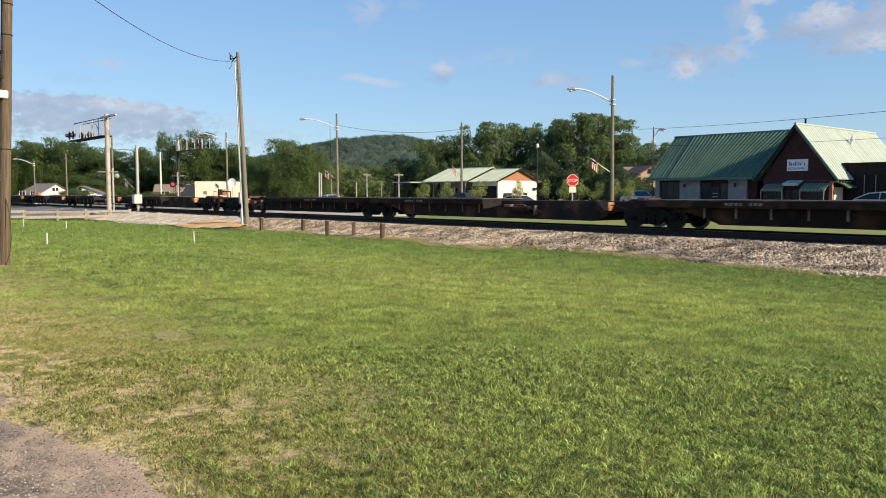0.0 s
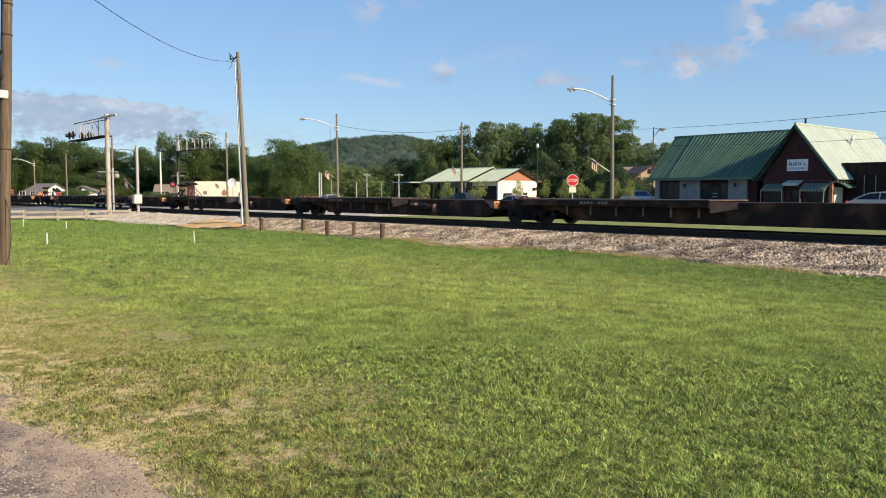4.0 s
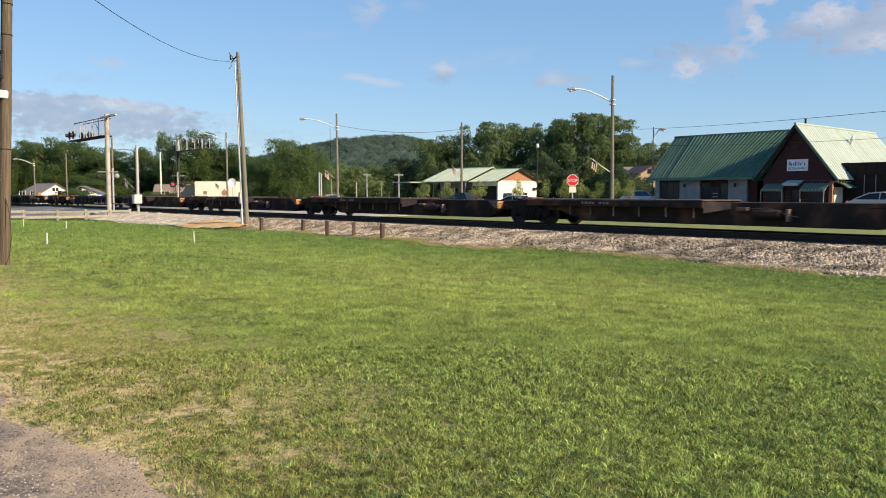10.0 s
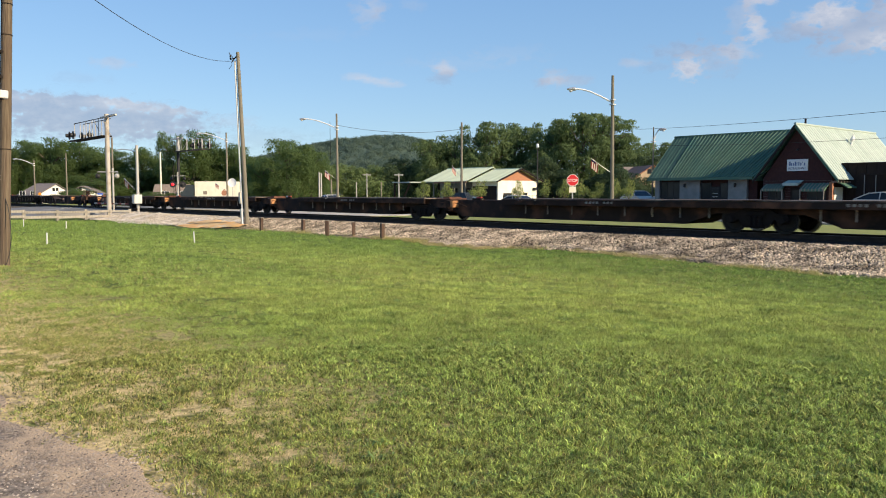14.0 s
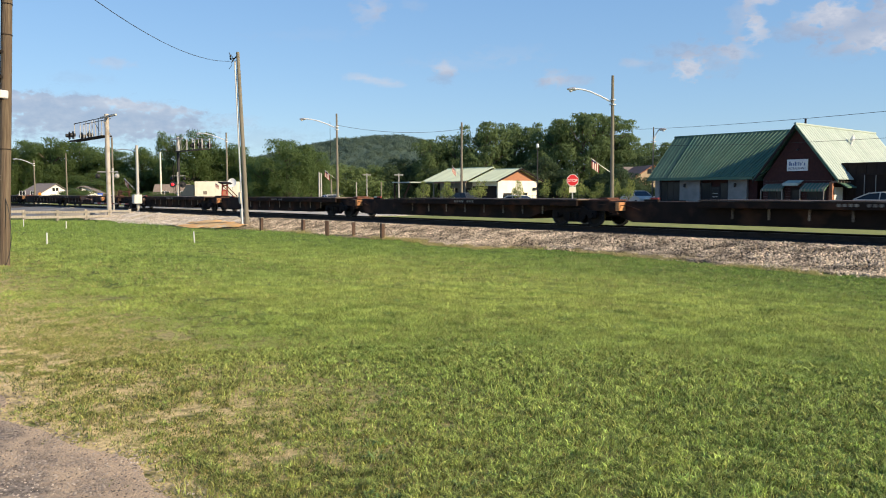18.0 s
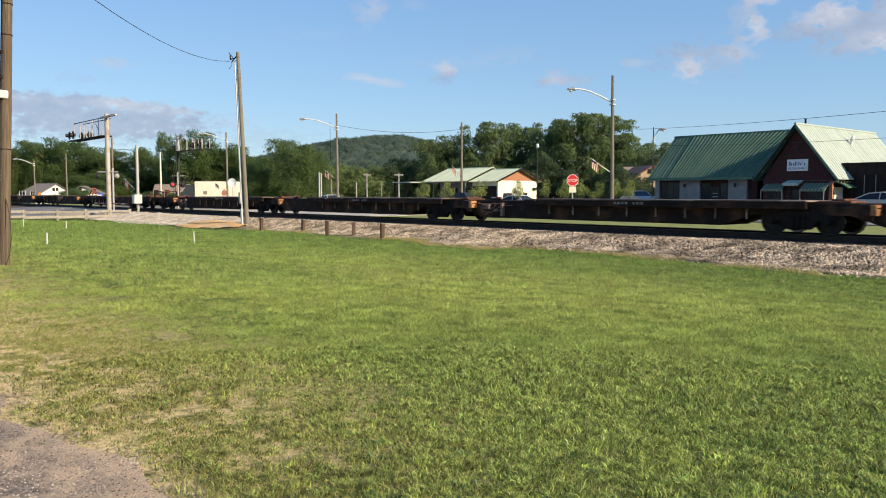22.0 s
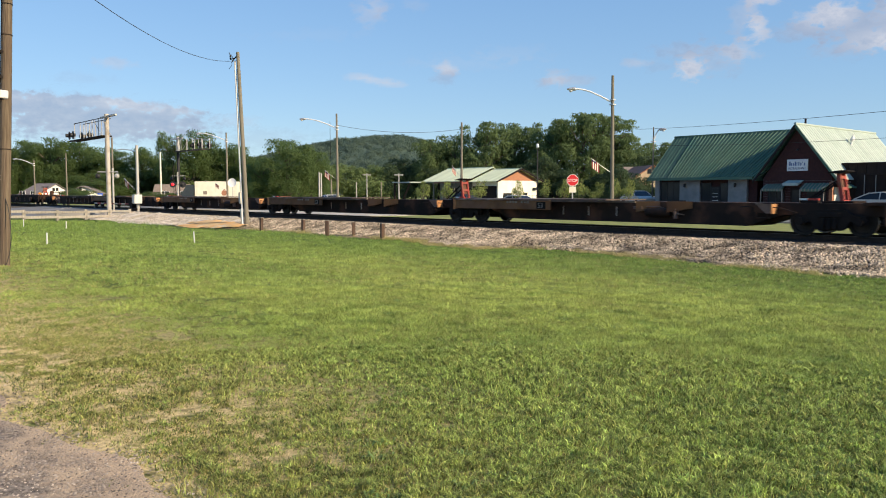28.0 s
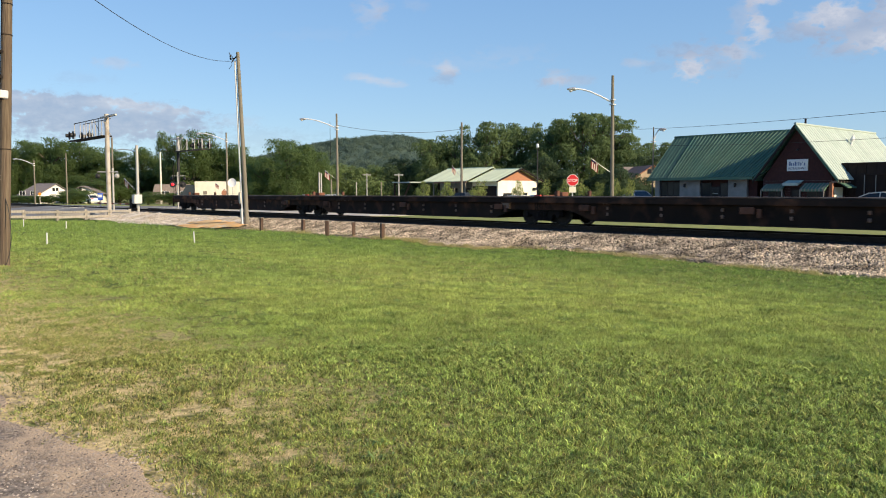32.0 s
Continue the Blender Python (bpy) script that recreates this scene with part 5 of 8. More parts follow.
def crossing():
    gantry(-69.2, 22.5, -0.38, 8.7, 9.2, -1, "tall grey cantilever crossing signal with a truss arm")
    g = gantry(-96.8, 40.0, 0.0, 8.7, 8.2, 1, "far grey cantilever crossing signal over the road", True)
    part("ladder", Mesh().box(-0.3, -0.26, -0.55, -0.5, 0.5, 8.2).box(0.26, 0.3, -0.55, -0.5, 0.5, 8.2), M_DARKST, g, "dark mast ladder")
    # slim second pole behind the mast
    q = thing("slim_pole", pose(-72.3, 23.9, -0.1), "slim grey steel pole beside the gantry mast", "pole")
    part("pole", Mesh().lathe([(0.085, 0), (0.085, 4.0)], 10), M_SILVER, q, "pale lower tube")
    part("upper_pole", Mesh().lathe([(0.075, 4.0), (0.075, 6.7)], 10), M_GREYPOLE, q, "dark upper tube")
    # relay cabinet on a post with the tall white mast
    c = thing("signal_cabinet", pose(-66.6, 24.0, -0.05), "pale relay cabinet on a white post", "signal cabinet")
    part("post", Mesh().lathe([(0.24, 0), (0.24, 0.1), (0.13, 0.12), (0.11, 5.7)], 12), M_SILVER, c, "white steel post")
    bx = part("cabinet", Mesh().box(-0.12, 0.45, -0.45, 0.2, 0.85, 1.62, 0.05), M_BLOCK2, c, "white steel relay box")
    part("cabinet_door", Mesh().box(-0.08, 0.41, -0.475, -0.452, 0.9, 1.57, 0.01), M_BLOCK2, bx, "box door")
    part("lamp_arm", Mesh().tube([(0, 0, 5.1), (-0.6, -0.25, 5.3), (-1.4, -0.6, 5.42), (-2.3, -1.0, 5.35)], 0.04), M_GALV, c, "slim curved lamp arm")
    part("gate_mechanism", Mesh().box(-0.95, -0.3, -0.4, 0.3, 0.45, 1.25, 0.06), M_DARKST, c, "dark gate mechanism")
    part("counterweight", Mesh().box(-1.2, 0.9, -0.5, -0.38, 0.30, 0.52, 0.02), M_DARKST, c, "counterweight arm")
    # lowered gate arms
    ga = part("gate_arm", Mesh().rod((-1.3, -0.3, 0.82), (-0.4, -0.3, 0.82), 0.05), M_DARKST, c, "lowered crossing gate arm")
    for k in range(10):
        part("band", Mesh().box(-1.3 - 0.9 * (k + 1), -1.3 - 0.9 * k - 0.01, -0.33, -0.27, 0.76, 0.88, 0.008), M_CONCRETE if k % 2 else M_HITCHRED, ga, "white band" if k % 2 else "red band")
    # far post with its lights
    f = thing("crossing_light", pose(-73.8, 30.4, 0.1), "crossing light post with a glowing red lamp", "crossing signal", "crossing signals")
    f.matrix_basis = pose(-73.8, 30.4, 0.1, 0, 0, 62)
    part("post", Mesh().lathe([(0.14, 0), (0.07, 0.2), (0.07, 3.6)], 10), M_SILVER, f)
    part("cross_arm", Mesh().rod((-0.75, 0, 2.45), (0.75, 0, 2.45), 0.05, n=8), M_BLACK, f)
    for xx in (-0.45, 0.45):
        b = part("signal_light", Mesh().lathe([(0.30, 0.02), (0.30, 0.05), (0.16, 0.06), (0.16, 0.25)], 16, pose(xx, -0.03, 2.42, -90)), M_BLACK, f, "black round signal target")
        part("lens", Mesh().lathe([(0.14, 0.0), (0.11, 0.06), (0.04, 0.09)], 14, pose(xx, -0.09, 2.42, 90)), M_SIGNAL if xx < 0 else M_BLACK, b, "glowing red lens" if xx < 0 else "unlit lens")
    # far tall posts
    for x, y, h in ((-123.9, 48.3, 8.2),):
        utility_pole(x, y, h, 0.15, 0, 0, M_CREAM, "pale distant utility pole")


def board_fence():
    p = thing("guard_fence", pose(0, 0, 0), "low grey board guard fence beside the road", "fence")
    pts = [(-64.2, 9.0), (-64.4, 12.0), (-64.8, 14.9), (-64.7, 17.2), (-65.9, 19.6), (-66.6, 21.6), (-66.4, 23.2)]
    for x, y in pts:
        z = float(gz(x, y))
        part("post", Mesh().box(x - 0.11, x + 0.11, y - 0.11, y + 0.11, z - 0.05, z + 0.80, 0.02), M_PALETIM, p)
    for (x0, y0), (x1, y1) in zip(pts, pts[1:]):
        for zz in (0.24, 0.62):
            d = Vector((x1 - x0, y1 - y0, float(gz(x1, y1) - gz(x0, y0))))
            mid = Vector(((x0 + x1) / 2 + 0.15, (y0 + y1) / 2, float(gz(x0, y0) + gz(x1, y1)) / 2 + zz))
            part("board", Mesh().box(-d.length / 2 + 0.01, d.length / 2 - 0.01, -0.03, 0.03, -0.09, 0.09, 0.008), M_PALETIM, p, at=Matrix.Translation(mid) @ pose(0, 0, 0, 0, 0, math.degrees(math.atan2(d.y, d.x))))


def small_posts():
    for i, (x, y, h) in enumerate(((-39.3, 20.84, 0.84), (-35.9, 21.42, 0.82), (-32.9, 20.99, 0.84), (-31.2, 21.36, 0.81), (-28.4, 20.99, 0.83))):
        m = pose(x, y, float(gz(x, y)) - 0.06, 0, 1.5 * math.sin(i * 2.3), 20 * i)
        b = thing("bollard", m, "short brown timber bollard with a pale cut top", "bollard", "bollards by the ballast")
        part("post", Mesh().box(-0.082, 0.082, -0.082, 0.082, 0, h - 0.06, 0.015), M_REDTIMBER, b)
        part("post_top", Mesh().box(-0.083, 0.083, -0.083, 0.083, h - 0.06, h - 0.03, 0.01), M_TIMBER, b, "pale weathered top")
    for i, (x, y, h) in enumerate(((-29.6, 7.5, 0.42), (-45.8, 12.6, 0.45), (-29.1, 12.6, 0.50), (-48.8, 11.2, 0.48))):
        s = thing("survey_stake", pose(x, y, float(gz(x, y)) - 0.03, 4 * math.sin(i * 3), -6 if i == 2 else 2, 30), "thin white survey stake in the grass", "stake", "stakes in the lawn")
        part("stake", Mesh().box(-0.025, 0.025, -0.012, 0.012, 0, h, 0.005), M_WHITE, s)


def clay_patch():
    rg = random.Random(5)
    ms = Mesh()
    n = 60
    ms.v = [(0, 0, 0.10)]
    for rr, zz in ((0.3, 0.10), (0.55, 0.08), (0.8, 0.05), (1.0, -0.03)):
        for i in range(n):
            a = i * 2 * math.pi / n
            w = rr * (1 + 0.20 * math.sin(3 * a + 1) + 0.13 * math.sin(7 * a) + 0.10 * math.sin(13 * a + 2) + 0.12 * (rg.random() - 0.5))
            ms.v.append((3.0 * w * math.cos(a), 1.25 * w * math.sin(a), zz * 0.7 + 0.045 * rg.random()))
    ms.f = [[0, 1 + i, 1 + (i + 1) % n] for i in range(n)] + [[1 + r * n + i, 1 + r * n + (i + 1) % n, 1 + (r + 1) * n + (i + 1) % n, 1 + (r + 1) * n + i] for r in range(3) for i in range(n)]
    solid("clay_patch", ms, M_CLAY, "bare orange clay patch at the lawn's edge", "soil", "structure", pose(-46.4, 21.0, -0.262, 9.5, 0, 3), smooth=True)
    # rough gravel, a low uneven sheet
    nr, na = 14, 90
    rr, aa = np.meshgrid(np.linspace(0.02, 1, nr), np.arange(na) * 2 * np.pi / na, indexing="ij")
    lx = 9.8 * rr * (1 + 0.10 * np.sin(5 * aa) * rr + 0.06 * np.sin(11 * aa) * rr) * np.cos(aa)
    ly = 2.5 * rr * (1 + 0.12 * np.sin(3 * aa) * rr + 0.10 * np.sin(9 * aa + 1) * rr) * np.sin(aa)
    lz = 0.05 * (1 - rr ** 3) - 0.03 + 0.05 * (vnoise(lx, ly, 0.7, 91) - 0.5) + 0.05 * (vnoise(lx, ly, 0.25, 92) - 0.5)
    i = (np.arange(nr - 1)[:, None] * na + np.arange(na)[None]).ravel()
    j = (np.arange(nr - 1)[:, None] * na + (np.arange(na)[None] + 1) % na).ravel()
    sheet_v = np.stack([lx.ravel(), ly.ravel(), lz.ravel()], 1)
    solid("gravel_verge", fast_mesh("gravel_verge", sheet_v, np.stack([i, i + na, j + na, j], 1), M_GRAVEL), None, "pale gravel verge beside the crossing", "gravel", "structure", pose(-57.5, 22.0, -0.35, 0, 0, -8))
    soil_patch(-30.4, 21.15, 2.3, 0.35, 1.0)
    soil_patch(-37.0, 21.5, 1.0, 0.3, 2.0)


def soil_patch(x, y, rx, ry, seed):
    ms = Mesh()
    n = 30
    rr = [1 + 0.25 * math.sin(3 * i * 0.2094 + seed) + 0.18 * math.sin(7 * i * 0.2094 + seed) + 0.1 * math.sin(11 * i * 0.2094) for i in range(n)]
    ms.v = [(0, 0, 0.05)] + [(rx * q * rr[i] * math.cos(i * 0.2094), ry * q * rr[i] * math.sin(i * 0.2094), zz) for q, zz in ((0.6, 0.045), (1.0, -0.02)) for i in range(n)]
    ms.f = [[0, 1 + i, 1 + (i + 1) % n] for i in range(n)] + [[1 + i, 1 + (i + 1) % n, 1 + n + (i + 1) % n, 1 + n + i] for i in range(n)]
    solid("bare_soil", ms, M_DIRT, "bare brown soil at the bollards' feet", "soil", "structure", pose(x, y, float(gz(x, y)), 0, 0, 4), smooth=True)


def poles_and_wires():
    ring = lambda z, r, t=0.03: Mesh().lathe([(r, z), (r + 0.015, z), (r + 0.015, z + t), (r, z + t)], 16)
    near = utility_pole(-24.345, 5.075, 12.5, 0.145, -2.55, -3.1, M_POLE, "near brown wooden utility pole with cables and bands", [
        ("band", ring(6.10, 0.13, 0.02), M_DARKST, ""), ("band", ring(6.95, 0.128, 0.02), M_DARKST, ""), ("band", ring(2.95, 0.137, 0.02), M_DARKST, ""),
        ("cable_box", Mesh().box(-0.13, 0.19, -0.20, 0.02, 4.34, 4.56, 0.02), M_BLOCK2, "cream cable box"),
        ("box_strap", Mesh().box(-0.10, -0.06, -0.21, -0.1, 4.27, 4.34).box(0.04, 0.08, -0.21, -0.1, 4.27, 4.34), M_DARKST, "dark strap under the box"),
        ("conduit", Mesh().rod((-0.15, -0.11, 2.9), (-0.13, -0.10, 12.0), 0.02), M_RUBBER, "black riser cable"),
        ("ground_wire", Mesh().tube([(0.12, -0.02, 1.62), (0.26, 0.02, 1.38), (0.38, 0.06, 0.95), (0.41, 0.08, 0.5), (0.34, 0.06, 0.1), (0.20, 0.02, -0.17), (0.13, 0.0, -0.24)], 0.011), M_WIRE, "drooping ground wire"),
        ("number_tag", Mesh().box(0.0, 0.05, -0.165, -0.14, 2.20, 2.27).box(0.0, 0.05, -0.165, -0.14, 2.08, 2.15), M_WHITE, "small pale tag"),
        ("bolt", Mesh().rod((-0.19, -0.14, 4.92), (0.11, -0.14, 4.92), 0.022).rod((0.08, -0.15, 4.92), (0.13, -0.15, 4.92), 0.045).rod((-0.19, -0.15, 4.92), (-0.13, -0.15, 4.92), 0.045), M_DARKST, "cable bolt"),
        ("bolt", Mesh().rod((-0.19, -0.14, 5.62), (0.11, -0.14, 5.62), 0.022).rod((0.08, -0.15, 5.62), (0.13, -0.15, 5.62), 0.045).rod((-0.19, -0.15, 5.62), (-0.13, -0.15, 5.62), 0.045), M_DARKST, "cable bolt"),
        ("cable_clamp", Mesh().box(-0.16, -0.09, -0.17, -0.1, 3.2, 3.32, 0.01).tube([(-0.13, -0.15, 3.2), (-0.07, -0.17, 2.95), (-0.05, -0.16, 2.7)], 0.012), M_DARKST, "cable clamp and loop")])
    near.matrix_basis = Matrix.Translation((0, 0, 1.65 * 0.16)) @ Matrix.Scale(0.84, 4) @ near.matrix_basis
    part("pole_foot", Mesh().lathe([(0.150, -0.32), (0.145, 0.0)], 14), M_POLE, near, "dark earthy foot of the pole")
    mid = utility_pole(-43.25, 22.0, 10.4, 0.135, 0, 0, M_GREYPOLE, "grey leaning utility pole with a pale conduit", [
        ("conduit", Mesh().rod((-0.19, -0.17, 0), (-0.155, -0.13, 9.9), 0.06), M_WHITE, "pale metal conduit"),
        ("meter_box", Mesh().box(-0.34, -0.13, -0.30, -0.12, 1.5, 2.2, 0.03), M_SILVER, "grey meter box"),
        ("lower_box", Mesh().box(-0.29, -0.15, -0.26, -0.13, 0.1, 1.2, 0.02), M_GALV, "white conduit cover"),
        ("insulators", Mesh().rod((-0.55, -0.2, 10.05), (0.1, 0.0, 10.1), 0.03).rod((-0.45, -0.2, 9.85), (-0.1, 0.0, 10.25), 0.03).lathe([(0.05, 0), (0.07, 0.05), (0.04, 0.12)], 8, pose(-0.55, -0.2, 10.03)).lathe([(0.05, 0), (0.07, 0.05), (0.04, 0.12)], 8, pose(-0.35, -0.3, 10.15)), M_WIRE, "service insulators"),
        ("service_loop", Mesh().tube([(-0.5, -0.2, 10.05), (-0.3, -0.4, 10.4), (-0.1, -0.3, 10.15), (-0.25, -0.3, 9.65), (-0.6, -0.3, 9.5)], 0.014), M_WIRE, "looped service cable")])
    mid.matrix_basis = pose(-43.25, 22.0, -0.44, 1.3, -2.0)
    wire("service_cable", (-43.7, 21.7, 9.45), (-20.41, 4.24, 7.82), 0.95, 0.012)
    # pole line beyond the street
    street_lamp(-31.0, 41.0, 9.05, 2.3, 222, lean=-0.6, low=1.35)
    street_lamp(-62.4, 41.0, 9.05, 3.0, 222, lean=-0.6, low=1.0)
    street_lamp(-87.4, 42.0, 8.8, 3.2, 222, lean=-0.5, low=0.6)
    street_lamp(-136.0, 33.0, 6.9, 3.0, 222, low=0.4)
    street_lamp(-41.0, 60.0, 7.5, 0.55, 20, low=0.8, r=0.075)
    utility_pole(-57.35, 52.0, 8.6, 0.12)
    utility_pole(-129.8, 36.0, 7.9, 0.12)
    wire("street_cable", (-62.5, 41.0, 8.0), (-57.4, 52.0, 7.9), 0.5)
    wire("power_cable", (-42.6, 60.0, 7.4), (-12.0, 40.0, 5.55), 0.15, 0.013)
    wire("power_cable", (-41.0, 60.0, 5.9), (-10.0, 50.0, 5.1), 0.3, 0.012)
    flag(-31.1, 40.9, 3.0, (-0.45, -0.55, 0.5), 0.58)
    flag(-62.5, 41.0, 2.9, (-0.5, -0.6, 0.62), 0.6)
    flag(-57.4, 52.0, 3.2, (-0.2, -0.6, 0.75), 0.6)
    flag(-88.0, 42.0, 2.0, (-0.5, -0.6, 0.62), 0.5)
    flag(-66.75, 23.8, 2.0, (-0.7, -0.3, 0.6), 0.55)
    # twin pale posts and small poles in the field beyond
    for x, y, h, mt in ((-75.7, 47.3, 4.0, M_SILVER), (-75.6, 47.5, 3.9, M_SILVER), (-101.8, 72.3, 4.8, M_SILVER), (-92.2, 71.2, 4.6, M_SILVER), (-99.6, 68.8, 3.4, M_SILVER), (-97.1, 71.6, 3.4, M_GREYPOLE), (-73.1, 47.2, 3.2, M_GREYPOLE)):
        u = thing("field_pole", pose(x, y, 0), "slim grey pole standing far off", "pole")
        part("pole", Mesh().lathe([(0.10, 0), (0.08, h)], 8), mt, u)
        if h > 4.5:
            part("cross_arm", Mesh().box(-0.65, 0.65, -0.06, 0.06, h - 0.3, h - 0.15, 0, pose(0, 0, 0, 0, 0, 49)), mt, u)
    # tall dark shepherd lamp by the sign
    d = thing("yard_lamp", pose(-45.6, 50.0, 0), "tall dark yard lamp with a pale head", "yard lamp")
    part("pole", Mesh().lathe([(0.07, 0), (0.05, 5.4)], 8), M_BLACK, d)
    part("lamp_head", Mesh().lathe([(0.06, 5.5), (0.13, 5.55), (0.12, 5.78), (0.05, 5.85)], 10), M_LAMPGLASS, d, "pale lantern head")


def stop_sign():
    p = thing("stop_sign", pose(-35.0, 41.9, 0.0, 0, 0, 49.14), "red octagonal stop sign on a steel post", "stop sign")
    part("post", Mesh().box(-0.04, 0.04, -0.02, 0.02, 0, 2.9, 0.006), M_GALV, p, "galvanised post")
    oc = lambda r: [(r * math.cos(radians(22.5 + 45 * i)), 2.55 + r * math.sin(radians(22.5 + 45 * i))) for i in range(8)]
    b = part("border", Mesh().prism(oc(0.42), -0.035, -0.028), M_WHITE, p, "white octagon border")
    part("face", Mesh().prism(oc(0.385), -0.042, -0.036), M_RED, p, "red octagon face")
    cu = bpy.data.curves.new("stop_text", "FONT")
    cu.body, cu.size, cu.align_x, cu.extrude = "STOP", 0.27, "CENTER", 0.002
    t = new("lettering", cu)
    bpy.context.view_layer.update()
    me = bpy.data.meshes.new_from_object(t.evaluated_get(bpy.context.evaluated_depsgraph_get()))
    bpy.data.objects.remove(t)
    me.materials.append(M_WHITE)
    o = part("lettering", me, None, p, "white lettering", at=pose(0, -0.0455, 2.45, 90))
    part("lower_plate", Mesh().box(-0.23, 0.23, -0.036, -0.028, 1.72, 2.13, 0.004), M_CREAM, p, "pale lower plate")


# ---------------------------------------------------------------- buildings
def window(parent, x0, x1, z0, z1, y, cols=2, frame=M_WHITE, sill=True):
    """A window set into a wall that faces -y: a frame, mullions and panes, 6 cm deep."""
    f = Mesh()
    t = 0.06
    f.box(x0, x1, y - 0.05, y + 0.02, z0, z0 + t).box(x0, x1, y - 0.05, y + 0.02, z1 - t, z1).box(x0, x0 + t, y - 0.05, y + 0.02, z0 + t, z1 - t).box(x1 - t, x1, y - 0.05, y + 0.02, z0 + t, z1 - t)
    for c in range(1, cols):
        xc = x0 + (x1 - x0) * c / cols
        f.box(xc - 0.03, xc + 0.03, y - 0.045, y + 0.015, z0 + t, z1 - t)
    w = part("window", f, frame, parent, "window frame")
    for c in range(cols):
        a, b = x0 + (x1 - x0) * c / cols + 0.03, x0 + (x1 - x0) * (c + 1) / cols - 0.03
        part("pane", Mesh().box(a, b, y - 0.015, y - 0.005, z0 + t, z1 - t), M_GLASS, w)
    if sill:
        part("sill", Mesh().box(x0 - 0.05, x1 + 0.05, y - 0.12, y - 0.051, z0 - 0.06, z0), frame, w)
    return w


def ribbed_roof(parent, p0, p1, p2, p3, material, pitch, label, rib=0.045, wide=0.10):
    """A sheet-metal slope from the ridge p0-p1 to the eave p3-p2, as separate ribbed panels."""
    p0, p1, p2, p3 = (Vector(p) for p in (p0, p1, p2, p3))
    nrm = (p1 - p0).cross(p3 - p0).normalized()
    if nrm.z < 0:
        nrm = -nrm
    n = max(2, round((p1 - p0).length / pitch))
    for i in range(n):
        a, b = i / n, (i + 1) / n
        ms = Mesh()
        r0, r1 = p0.lerp(p1, a), p0.lerp(p1, b)
        e0, e1 = p3.lerp(p2, a), p3.lerp(p2, b)
        w = (r1 - r0) * wide
        we = (e1 - e0) * wide
        t = nrm * 0.03
        ms.add([r0, r1, e1, e0, r0 + t, r1 + t, e1 + t, e0 + t], [(0, 1, 2, 3), (4, 7, 6, 5), (0, 4, 5, 1), (2, 6, 7, 3), (0, 3, 7, 4), (1, 5, 6, 2)])
        u = nrm * (0.03 + rib)
        ms.add([r0 + t, r0 + w + t, e0 + we + t, e0 + t, r0 + w * 0.25 + u, r0 + w * 0.75 + u, e0 + we * 0.75 + u, e0 + we * 0.25 + u], [(0, 4, 7, 3), (4, 5, 6, 7), (5, 1, 2, 6), (3, 7, 6, 2), (0, 1, 5, 4)])
        part("roof_panel", ms, material, parent, label)


